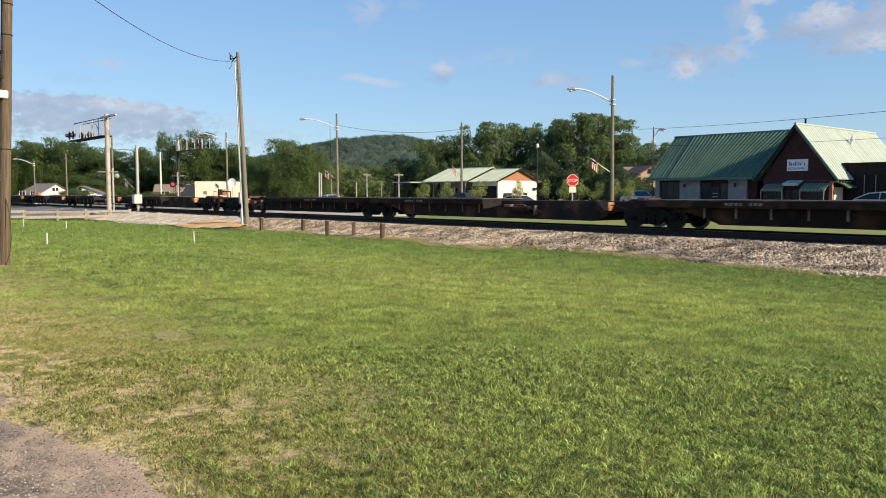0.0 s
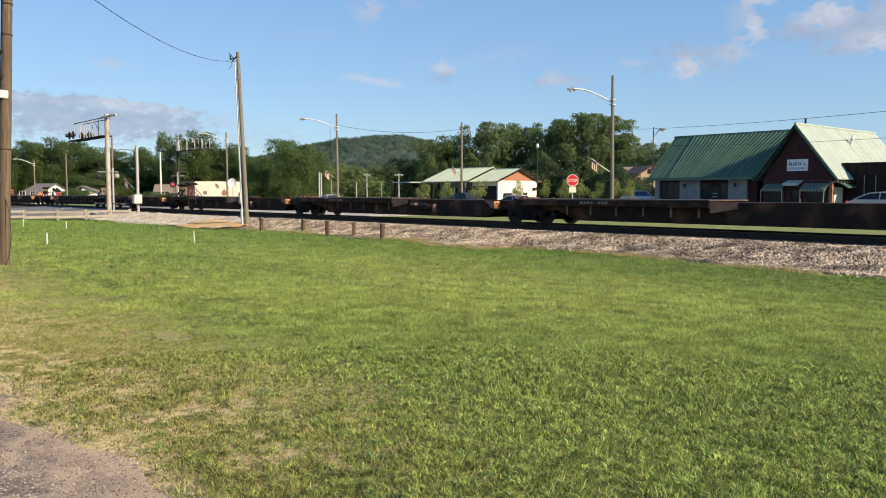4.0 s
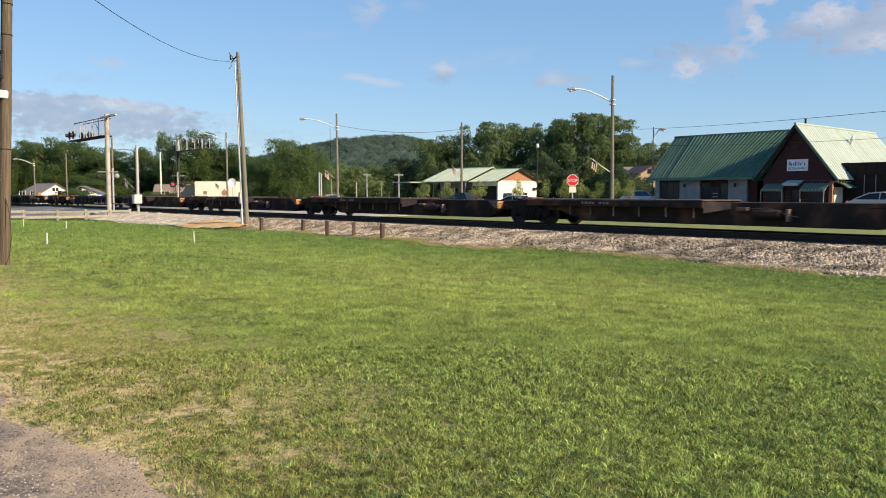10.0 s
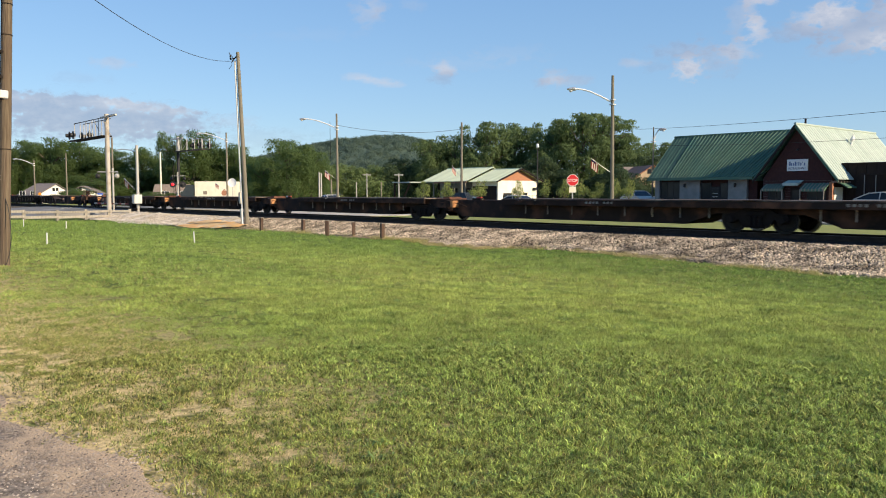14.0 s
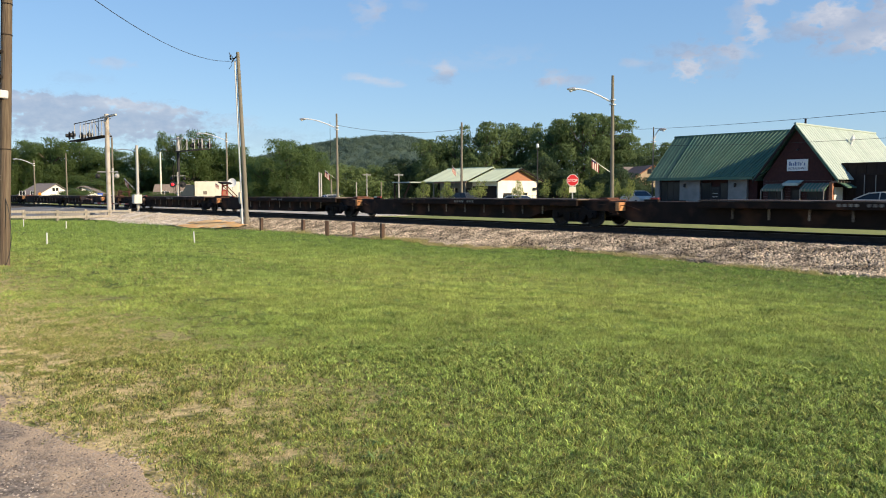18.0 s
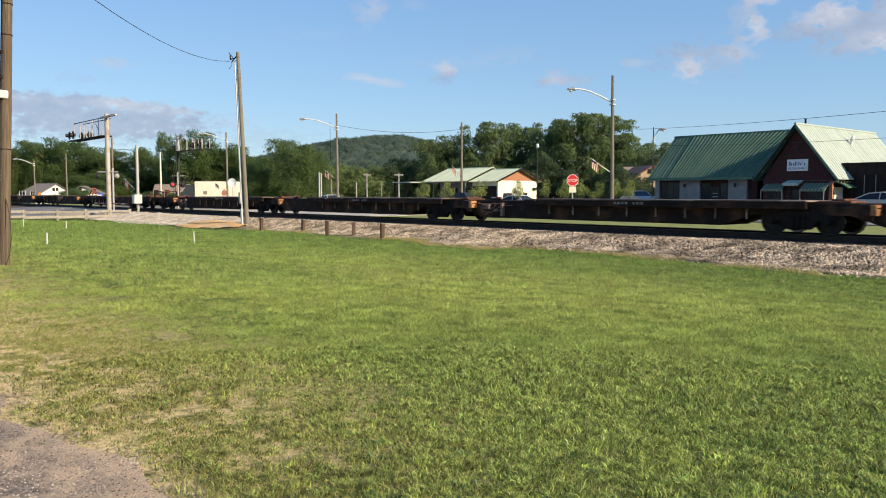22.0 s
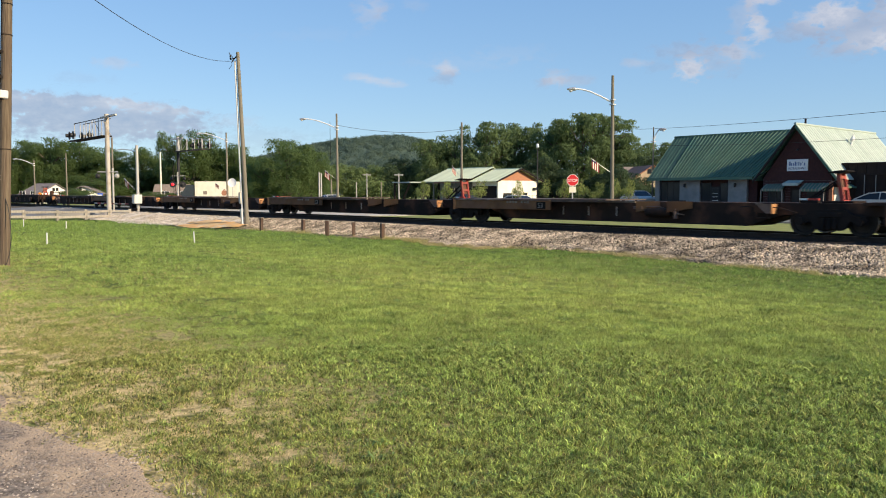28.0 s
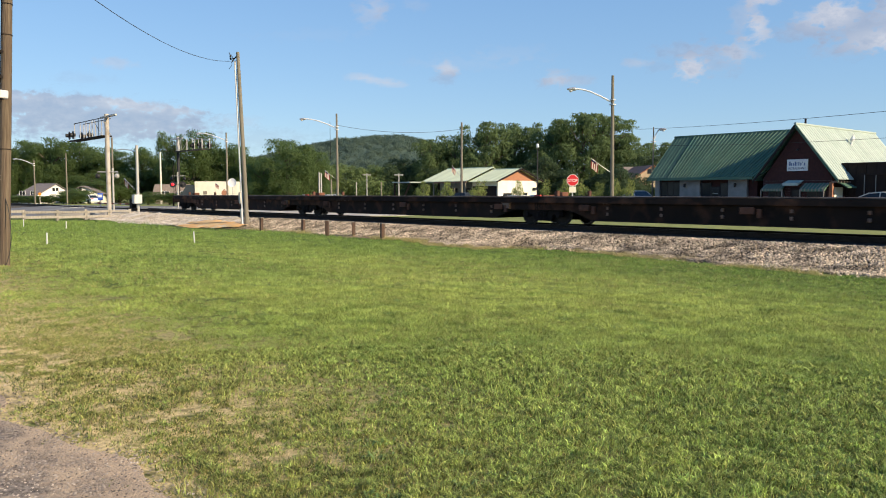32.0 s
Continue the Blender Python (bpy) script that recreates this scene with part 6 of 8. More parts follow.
def restaurant():
    r = thing("restaurant", pose(0, 0, 0), "dark brick restaurant with a steep green metal roof and gable", "restaurant building")
    FY, RY = 57.3, 60.7          # front wall and ridge of the long wing
    # long wing, brick piers painted white with dark windows between
    x0, x1 = -38.9, -30.0
    part("wall", Mesh().box(x0, x1, FY + 0.25, 65.0, 0, 2.85), M_BRICK, r, "dark brick wall")
    part("end_gable", Mesh().add([(x0, FY, 2.85), (x0, RY, 6.2), (x0, 64.3, 2.85), (x0 + 0.2, FY, 2.85), (x0 + 0.2, RY, 6.2), (x0 + 0.2, 64.3, 2.85)], [(0, 1, 2), (3, 5, 4), (0, 3, 4, 1), (1, 4, 5, 2)]), M_BRICK, r)
    bays = [(-38.9, -38.45), (-36.55, -34.7), (-32.25, -30.7)]
    for a, b in bays:
        part("pier", Mesh().box(a, b, FY - 0.02, FY + 0.25, 0, 2.85, 0.01), M_BLOCK, r, "white painted block pier")
    part("knee_wall", Mesh().box(-38.45, -36.55, FY + 0.02, FY + 0.25, 0, 0.7).box(-34.7, -33.9, FY + 0.02, FY + 0.25, 0, 0.7).box(-33.2, -32.25, FY + 0.02, FY + 0.25, 0, 0.7), M_BLOCK, r, "low block wall under windows")
    window(r, -38.4, -36.6, 0.75, 2.6, FY + 0.12, cols=3, frame=M_BLACK)
    window(r, -34.65, -33.75, 0.75, 2.5, FY + 0.12, cols=1, frame=M_BLACK)
    window(r, -33.0, -32.3, 0.75, 2.5, FY + 0.12, cols=1, frame=M_BLACK)
    dr = part("door", Mesh().box(-33.75, -33.02, FY + 0.08, FY + 0.14, 0.03, 2.2, 0.01), M_BLACK, r, "dark glazed entrance door")
    part("door_pane", Mesh().box(-33.62, -33.15, FY + 0.06, FY + 0.079, 0.9, 2.0), M_GLASS, dr)
    for k in range(3):
        part("muntin", Mesh().box(-33.62, -33.15, FY + 0.05, FY + 0.06, 1.1 + 0.28 * k, 1.13 + 0.28 * k), M_WHITE, dr)
    part("fascia", Mesh().box(-39.3, -30.0, 56.72, 56.82, 2.72, 2.92), M_GREENROOF, r, "green eave fascia")
    for x in (-36.0, -31.6):
        lp = part("wall_lamp", Mesh().lathe([(0.05, 2.45), (0.09, 2.4), (0.09, 2.2), (0.04, 2.15)], 10, pose(x, FY - 0.18, 0)).box(x - 0.03, x + 0.03, FY - 0.18, FY - 0.02, 2.4, 2.46), M_BLACK, r, "small black wall lantern")
    ribbed_roof(r, (-37.3, RY, 6.5), (-26.95, RY, 6.5), (-29.4, 56.75, 2.9), (-37.3, 56.75, 2.9), M_GREENROOF, 0.34, "green ribbed metal roof", 0.07, 0.24)
    ribbed_roof(r, (-39.25, RY, 6.5), (-37.31, RY, 6.5), (-37.31, 56.75, 2.9), (-39.25, 56.75, 2.9), M_DARKERGREEN, 0.34, "darker green roof panels at the left end", 0.03, 0.24)
    ribbed_roof(r, (-39.25, RY, 6.5), (-26.95, RY, 6.5), (-26.95, 64.65, 2.9), (-39.25, 64.65, 2.9), M_GREENROOF, 1.2, "green ribbed metal roof")
    part("ridge_cap", Mesh().rod((-39.3, RY, 6.54), (-27.5, RY, 6.54), 0.09, n=6), M_GREENROOF, r)
    # cross gable
    gx0, gx1, ax, gy, gh, ge = -29.2, -24.2, -26.7, 56.9, 6.33, 2.6
    g = part("gable_wall", Mesh().prism([(gx0, 0), (gx1, 0), (gx1, ge + 0.2), (ax, gh), (gx0, ge + 0.2)], gy, gy + 0.25), M_BRICK, r, "dark red brick gable wall")
    part("side_wall", Mesh().box(gx1 - 0.25, gx1, gy + 0.26, 70.3, 0, ge + 0.15).box(gx0, gx0 + 0.25, gy + 0.26, 70.3, 0, ge + 0.15), M_BRICK, r, "brick side wall")
    part("back_wall", Mesh().prism([(gx0, 0), (gx1, 0), (gx1, ge), (ax, gh - 0.2), (gx0, ge)], 70.1, 70.35), M_BRICK, r)
    # brick courses that catch light on the side wall and gable
    for k in range(14):
        part("brick_course", Mesh().box(gx0 + 0.02, gx1 - 0.02, gy - 0.008, gy - 0.001, 0.1 + k * 0.19, 0.1 + k * 0.19 + 0.012), M_SHINGLE, g)
    # right slope gets a paler base colour for the sun on it
    ribbed_roof(r, (ax, 56.45, 6.6), (ax, 70.7, 6.6), (-23.6, 70.7, 2.62), (-23.6, 56.45, 2.62), M_PALEROOF, 0.42, "green metal roof, sunlight put into its pale colour", 0.025, 0.2)
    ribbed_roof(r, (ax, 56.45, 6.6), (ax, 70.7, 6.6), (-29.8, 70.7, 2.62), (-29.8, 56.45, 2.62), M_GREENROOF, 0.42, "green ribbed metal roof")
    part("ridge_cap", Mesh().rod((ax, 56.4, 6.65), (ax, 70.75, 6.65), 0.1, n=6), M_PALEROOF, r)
    for s in (-1, 1):
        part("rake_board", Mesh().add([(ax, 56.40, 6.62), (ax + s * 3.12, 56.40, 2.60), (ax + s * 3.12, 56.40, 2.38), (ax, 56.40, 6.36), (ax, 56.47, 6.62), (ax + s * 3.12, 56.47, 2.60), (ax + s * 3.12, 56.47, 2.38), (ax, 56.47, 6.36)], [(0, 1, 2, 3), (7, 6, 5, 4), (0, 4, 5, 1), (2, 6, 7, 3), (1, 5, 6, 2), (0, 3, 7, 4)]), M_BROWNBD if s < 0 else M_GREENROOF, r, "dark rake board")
    for k in range(6):
        part("rafter_tail", Mesh().box(-24.15, -23.65, 56.6 + k * 0.5, 56.68 + k * 0.5, 2.42, 2.54), M_PALE, r)
    # sign with its lettering drawn as plain bars; the second line is a plain word
    sg = part("sign", Mesh().box(-27.40, -25.88, gy - 0.1, gy - 0.02, 3.28, 4.12, 0.015), M_WHITE, r, "white restaurant sign")
    for i, (w, h, dz) in enumerate(((0.13, 0.30, 0), (0.09, 0.2, 0), (0.1, 0.2, 0), (0.12, 0.28, 0), (0.07, 0.26, 0), (0.09, 0.28, 0), (0.1, 0.2, 0), (0.04, 0.1, 0.18), (0.1, 0.2, 0))):
        part("name_bar", Mesh().box(-27.23 + i * 0.135, -27.23 + i * 0.135 + w * 0.8, gy - 0.11, gy - 0.102, 3.66 + dz, 3.66 + dz + h), M_NAMEBLUE, sg, "blue name bar")
    cu = bpy.data.curves.new("word", "FONT")
    cu.body, cu.size, cu.align_x, cu.extrude = "RESTAURANT", 0.205, "CENTER", 0.003
    t = new("word", cu)
    bpy.context.view_layer.update()
    me = bpy.data.meshes.new_from_object(t.evaluated_get(bpy.context.evaluated_depsgraph_get()))
    bpy.data.objects.remove(t)
    me.materials.append(M_FLAGBLUE)
    o = part("lettering", me, None, sg, "dark blue lettering", at=pose(-26.64, gy - 0.106, 3.40, 90))
    # porch: door hood, awnings, posts
    part("gable_lamp", Mesh().lathe([(0.1, 0), (0.06, 0.12)], 10, pose(-26.65, gy - 0.1, 4.75)), M_BLACK, r, "small black lamp")
    for a, b, z1, z0, dep, nm in ((-29.0, -27.45, 2.35, 2.0, 0.7, "awning"), (-27.3, -26.2, 2.62, 2.4, 0.9, "door_hood"), (-26.1, -24.35, 2.4, 1.98, 0.8, "awning")):
        aw = part(nm, Mesh().add([(a, gy - 0.01, z1), (b, gy - 0.01, z1), (b, gy - dep, z0), (a, gy - dep, z0), (a, gy - 0.01, z1 - 0.05), (b, gy - 0.01, z1 - 0.05), (b, gy - dep, z0 - 0.18), (a, gy - dep, z0 - 0.18)], [(0, 1, 2, 3), (7, 6, 5, 4), (0, 3, 7, 4), (1, 5, 6, 2), (2, 6, 7, 3), (0, 4, 5, 1)]), M_GREENROOF if nm == "awning" else M_PALEROOF, r, "green metal awning")
        if nm == "awning":
            n = int((b - a) / 0.22)
            for k in range(n):
                xx = a + (k + 0.5) * (b - a) / n
                part("awning_stripe", Mesh().add([(xx - 0.045, gy - 0.012, z1 + 0.012), (xx + 0.045, gy - 0.012, z1 + 0.012), (xx + 0.045, gy - dep - 0.008, z0 + 0.012), (xx - 0.045, gy - dep - 0.008, z0 + 0.012), (xx - 0.045, gy - dep - 0.008, z0 - 0.17), (xx + 0.045, gy - dep - 0.008, z0 - 0.17)], [(0, 1, 2, 3), (3, 2, 5, 4)]), M_TIMBER, aw, "pale awning stripe")
    for x in (-28.95, -27.35, -26.05, -24.4):
        part("porch_post", Mesh().box(x - 0.035, x + 0.035, gy - 0.85, gy - 0.78, 0.05, 1.95, 0.01), M_TIMBER, r, "slim grey porch post")
    window(r, -28.8, -27.55, 0.8, 2.0, gy - 0.03, cols=2, frame=M_BLACK)
    window(r, -25.9, -24.55, 0.8, 2.0, gy - 0.03, cols=2, frame=M_BLACK)
    dr = part("door", Mesh().box(-27.10, -26.30, gy - 0.06, gy - 0.005, 0.04, 2.1, 0.01), M_BROWNBD, r, "dark entrance door")
    part("door_pane", Mesh().box(-26.95, -26.45, gy - 0.08, gy - 0.061, 0.9, 1.9), M_GLASS, dr)
    part("door_handle", Mesh().rod((-26.40, gy - 0.11, 0.95), (-26.40, gy - 0.11, 1.2), 0.02), M_GALV, dr)
    # side awning and lit corner
    part("corner_post", Mesh().box(-24.37, -24.13, gy - 0.06, gy + 0.2, 0, 2.45, 0.01), M_TERRA, r, "reddish corner post")
    part("side_awning", Mesh().add([(-24.19, 57.2, 2.62), (-24.19, 58.7, 2.62), (-23.25, 58.7, 2.12), (-23.25, 57.2, 2.12), (-24.19, 57.2, 2.56), (-24.19, 58.7, 2.56), (-23.25, 58.7, 2.03), (-23.25, 57.2, 2.03)], [(0, 1, 2, 3), (7, 6, 5, 4), (0, 3, 7, 4), (1, 5, 6, 2), (2, 6, 7, 3)]), M_GREENROOF, r, "green side awning")
    part("side_panel", Mesh().box(-24.19, -24.15, 57.25, 58.6, 0.9, 2.1), M_STUCCO, r, "pale side window panel")
    # dark flat annex
    ax0, ax1 = -24.4, -14.0
    part("annex", Mesh().box(ax0, ax1, 59.0, 69.0, 0, 3.72), M_BROWNBD, r, "dark brown boarded annex")
    part("annex_coping", Mesh().box(ax0, ax1 + 0.1, 58.9, 59.05, 3.72, 3.84).box(ax0, ax1, 59.06, 69.0, 3.721, 3.77), M_BROWNBD, r)
    for k in range(16):
        x = ax0 + 0.3 + k * 0.64
        part("batten", Mesh().box(x, x + 0.06, 58.94, 58.998, 0.05, 3.75), M_BROWNBD, r)
    for k in range(6):
        x = ax0 + 1.6 + k * 0.75
        part("annex_post", Mesh().box(x, x + 0.05, 58.75, 58.8, 0.05, 2.95, 0.008), M_BLOCK, r, "slim pale annex post")
    part("annex_rail", Mesh().box(ax0 + 1.4, ax1, 58.73, 58.82, 2.95, 3.05, 0.01), M_BROWNBD, r, "dark annex rail")
    part("roof_vent", Mesh().lathe([(0.09, 0), (0.09, 0.45), (0.16, 0.47), (0.16, 0.6), (0.03, 0.95)], 12, pose(-25.75, 63.6, 5.25, 0, 12)), M_WHITE, r, "white roof vent")
    part("chimney_pipe", Mesh().rod((-28.3, 61.5, 5.5), (-28.3, 61.5, 7.4), 0.08), M_BROWNBD, r, "thin dark flue pipe")
    part("bench", Mesh().box(-36.9, -35.6, 56.3, 56.75, 0.62, 0.68, 0.01).box(-36.9, -35.6, 56.70, 56.75, 0.7, 1.1, 0.01).box(-36.85, -36.75, 56.3, 56.74, 0.3, 0.61).box(-35.75, -35.65, 56.3, 56.74, 0.3, 0.61), M_BROWNBD, r, "dark bench by the wall")
    part("doorstep", Mesh().box(-30, -24.2, 55.9, 56.85, 0.0, 0.10, 0.02), M_CONCRETE, r)


def house_with_porch():
    """White house under one long roof in two steps, the near end boarded in terracotta, an open porch along the front."""
    h = thing("white_house", pose(-54.5, 54.15, 0), "white house with pale green roof and terracotta gable", "house")
    # local x runs along the track, the near gable end faces +x
    L1, L2, W, mid, e, r1, r2 = 3.6, 10.4, 5.7, 2.85, 2.92, 3.98, 4.2
    part("wall", Mesh().box(-L1, 0, 0, W, 0, e), M_STUCCO, h, "cream plaster wall")
    part("gable", Mesh().prism([(0, e), (W, e), (mid, r1 - 0.03)], 0.0, 0.2, pose(0, 0, 0, 0, 0, 90)), M_TERRA, h, "terracotta boarded gable")
    for y1, p in ((-0.55, 0.45), (W + 0.55, 0.9)):
        ribbed_roof(h, (-L1, mid, r1 + 0.1), (0.4, mid, r1 + 0.1), (0.4, y1, e - 0.12), (-L1, y1, e - 0.12), M_HOUSEROOF, p, "pale green metal roof", 0.008)
        ribbed_roof(h, (-L2 - 0.2, mid, r2 + 0.1), (-L1 + 0.05, mid, r2 + 0.1), (-L1 + 0.05, y1 - 0.35 if y1 < 0 else y1, e - 0.05), (-L2 - 0.2, y1 - 0.35 if y1 < 0 else y1, e - 0.05), M_HOUSEROOF, p, "pale green metal roof", 0.008)
    for y1 in (-0.55, W + 0.55):
        part("verge_board", Mesh().tube([(0.42, y1, e - 0.14), (0.42, mid, r1 + 0.1)], 0.085, 4), M_BROWNBD, h, "dark verge board")
    part("step_flashing", Mesh().tube([(-L1 + 0.07, -0.9, e + 0.02), (-L1 + 0.07, mid, r2 + 0.16)], 0.05, 4), M_PALEROOF, h, "pale flashing at the roof step")
    part("ridge_cap", Mesh().rod((-L2 - 0.2, mid, r2 + 0.13), (-L1, mid, r2 + 0.13), 0.07, n=6).rod((-L1 + 0.1, mid, r1 + 0.13), (0.4, mid, r1 + 0.13), 0.07, n=6), M_HOUSEROOF, h)
    # recessed front of the main block and its posts
    # grey base colour stands for the porch shade on this wall
    part("main_wall", Mesh().box(-L2, -L1 - 0.01, 1.6, W, 0, 2.9), M_BLOCK, h, "front wall coloured grey for the porch shade")
    part("end_gable", Mesh().prism([(0, 2.9), (W, 2.9), (mid, r2)], 0.0, 0.15, pose(-L2 + 0.15, 0, 0, 0, 0, 90)), M_STUCCO, h)
    part("eave_fascia", Mesh().box(-8.4, -L1 + 0.1, -0.98, -0.9, e - 0.22, e - 0.06), M_BROWNROOF, h, "brown eave fascia")
    for k in range(5):
        x = -L2 + 0.1 + k * 1.62
        part("porch_post", Mesh().box(x - 0.06, x + 0.06, -0.85, -0.73, 0, e - 0.1, 0.01), M_GREYPOLE, h)
    for k in range(2):
        window(h, -L2 + 1.0 + k * 3.0, -L2 + 2.8 + k * 3.0, 0.9, 2.2, 1.57, cols=2, frame=M_BROWNBD)
    part("front_door", Mesh().box(-5.2, -4.3, 1.53, 1.59, 0.05, 2.15, 0.01), M_BROWNBD, h, "dark front door")
    # dark sheet in place of the shade inside the bay
    part("open_bay", Mesh().box(-L1 + 0.1, -0.15, -0.04, -0.01, 0.1, 2.4), M_BROWNBD, h, "dark sheet for the shade in the open bay")
    # lean-to beyond the far end, with a slanting brace
    part("lean_to_roof", Mesh().box(-L2 - 3.3, -L2 - 0.25, -2.4, 2.6, e - 0.12, e - 0.02, 0.01), M_PALEROOF, h, "thin pale lean-to roof")
    for x, y in ((-L2 - 3.1, -2.2), (-L2 - 3.1, 2.4), (-L2 - 1.2, 2.4)):
        part("lean_to_post", Mesh().box(x - 0.08, x + 0.08, y - 0.08, y + 0.08, 0, e - 0.12, 0.01), M_BROWNBD, h)
    part("brace", Mesh().tube([(-L2 - 2.2, -2.2, 0.2), (-L2 - 0.4, -2.2, e - 0.15)], 0.11, 4), M_BROWNBD, h, "dark slanting brace")
    # low pale rail before the bay
    for k in range(5):
        part("rail_post", Mesh().rod((-4.6 + k * 1.0, -1.4, 0), (-4.6 + k * 1.0, -1.4, 1.15), 0.03, n=6), M_SILVER, h)
    part("rail", Mesh().rod((-4.6, -1.4, 1.13), (-0.6, -1.4, 1.13), 0.03, n=6).rod((-4.6, -1.4, 0.7), (-0.6, -1.4, 0.7), 0.025, n=6), M_SILVER, h, "low pale pipe rail")
    # openings on the lit end
    for y0, y1, z0, z1 in ((0.75, 1.95, 0.6, 1.7), (3.55, 4.1, 0.75, 1.75)):
        w = part("window", Mesh().box(0.005, 0.05, y0, y1, z0, z0 + 0.06).box(0.005, 0.05, y0, y1, z1 - 0.06, z1).box(0.005, 0.05, y0, y0 + 0.06, z0 + 0.061, z1 - 0.061).box(0.005, 0.05, y1 - 0.06, y1, z0 + 0.061, z1 - 0.061), M_BROWNBD, h, "window in the plaster end")
        part("pane", Mesh().box(0.006, 0.02, y0 + 0.07, y1 - 0.07, z0 + 0.07, z1 - 0.07), M_GLASS, w)
    part("wall_light", Mesh().box(0.02, 0.25, 4.9, 5.4, 2.0, 2.25, 0.02), M_BLACK, h, "dark wall fixture")


def gable_house(x, y, rot, L, W, eave, ridge, wallm, roofm, label, wins=1):
    h = thing("far_house", pose(x, y, 0, 0, 0, rot), label, "house", "distant houses")
    part("wall", Mesh().box(-L / 2, L / 2, -W / 2, W / 2, 0, eave), wallm, h)
    part("gable", Mesh().add([(s * L / 2 + d, yy, z) for s in (-1, 1) for d in (0, -s * 0.1) for yy, z in ((-W / 2, eave), (W / 2, eave), (0, ridge))], [(0, 1, 2), (3, 5, 4), (6, 8, 7), (9, 10, 11), (0, 2, 5, 3), (1, 4, 5, 2), (6, 9, 11, 8), (7, 8, 11, 10)]), wallm, h)
    for s in (-1, 1):
        a, b = (L / 2 + 0.35), (W / 2 + 0.4)
        dz = (ridge - eave) * 0.4 / (W / 2)
        part("roof", Mesh().add([(-a, 0, ridge + 0.1), (a, 0, ridge + 0.1), (a, s * b, eave - dz), (-a, s * b, eave - dz), (-a, 0, ridge - 0.02), (a, 0, ridge - 0.02), (a, s * b, eave - dz - 0.12), (-a, s * b, eave - dz - 0.12)], [(0, 1, 2, 3), (7, 6, 5, 4), (0, 3, 7, 4), (1, 5, 6, 2), (2, 6, 7, 3)]), roofm, h)
    for k in range(wins):
        y0, z0 = -0.62 + k * 0.7, eave + (ridge - eave) * 0.35
        w = part("window", Mesh().box(L / 2 + 0.005, L / 2 + 0.06, y0, y0 + 0.5, z0, z0 + 0.55), M_BLACK, h, "small window")
        part("pane", Mesh().box(L / 2 + 0.061, L / 2 + 0.07, y0 + 0.06, y0 + 0.44, z0 + 0.06, z0 + 0.49), M_GLASS, w)
    window(h, -1.6, -0.2, 0.9, 2.1, -W / 2 - 0.03, cols=2)
    window(h, 1.0, 2.2, 0.9, 2.1, -W / 2 - 0.03, cols=2)
    return h


def box_trailer():
    t = thing("box_trailer", pose(-100.0, 46.7, 0.05, 0, 0, 58), "cream box truck parked beside the crossing", "trailer")
    part("box", Mesh().box(-2.85, 2.85, -1.25, 1.25, 1.05, 3.2, 0.04), M_CREAM, t, "cream sheet-metal box")
    for k in range(5):
        part("side_rib", Mesh().box(-2.6 + k * 1.22, -2.56 + k * 1.22, -1.275, -1.251, 1.1, 3.3), M_CREAM, t)
    part("emblem", Mesh().prism([(0.75, 1.35), (1.1, 1.35), (1.35, 1.65), (1.2, 2.0), (0.95, 2.2), (0.7, 1.95), (0.55, 1.65)], -1.28, -1.255), M_TERRA, t, "faded orange emblem")
    part("cab", Mesh().prism([(-4.75, 0.5), (-2.95, 0.5), (-2.95, 2.75), (-3.9, 2.75), (-4.45, 1.75), (-4.75, 1.6)], -1.1, 1.1), M_DARKPAINT, t, "dark blue-grey truck cab")
    part("panel", Mesh().box(-1.75, -1.25, -1.285, -1.255, 1.5, 1.95), M_TIMBER, t, "small grey side panel")
    part("chassis", Mesh().box(-3.2, 2.8, -1.0, 1.0, 0.85, 1.049), M_BLACK, t)
    for x in (-3.8, 1.0, 2.1):
        for y in (-1.0, 1.0):
            w = part("wheel", Mesh().lathe([(0.3, -0.12), (0.48, -0.1), (0.48, 0.1), (0.3, 0.12)], 18, pose(x, y, 0.48, 90)), M_RUBBER, t)


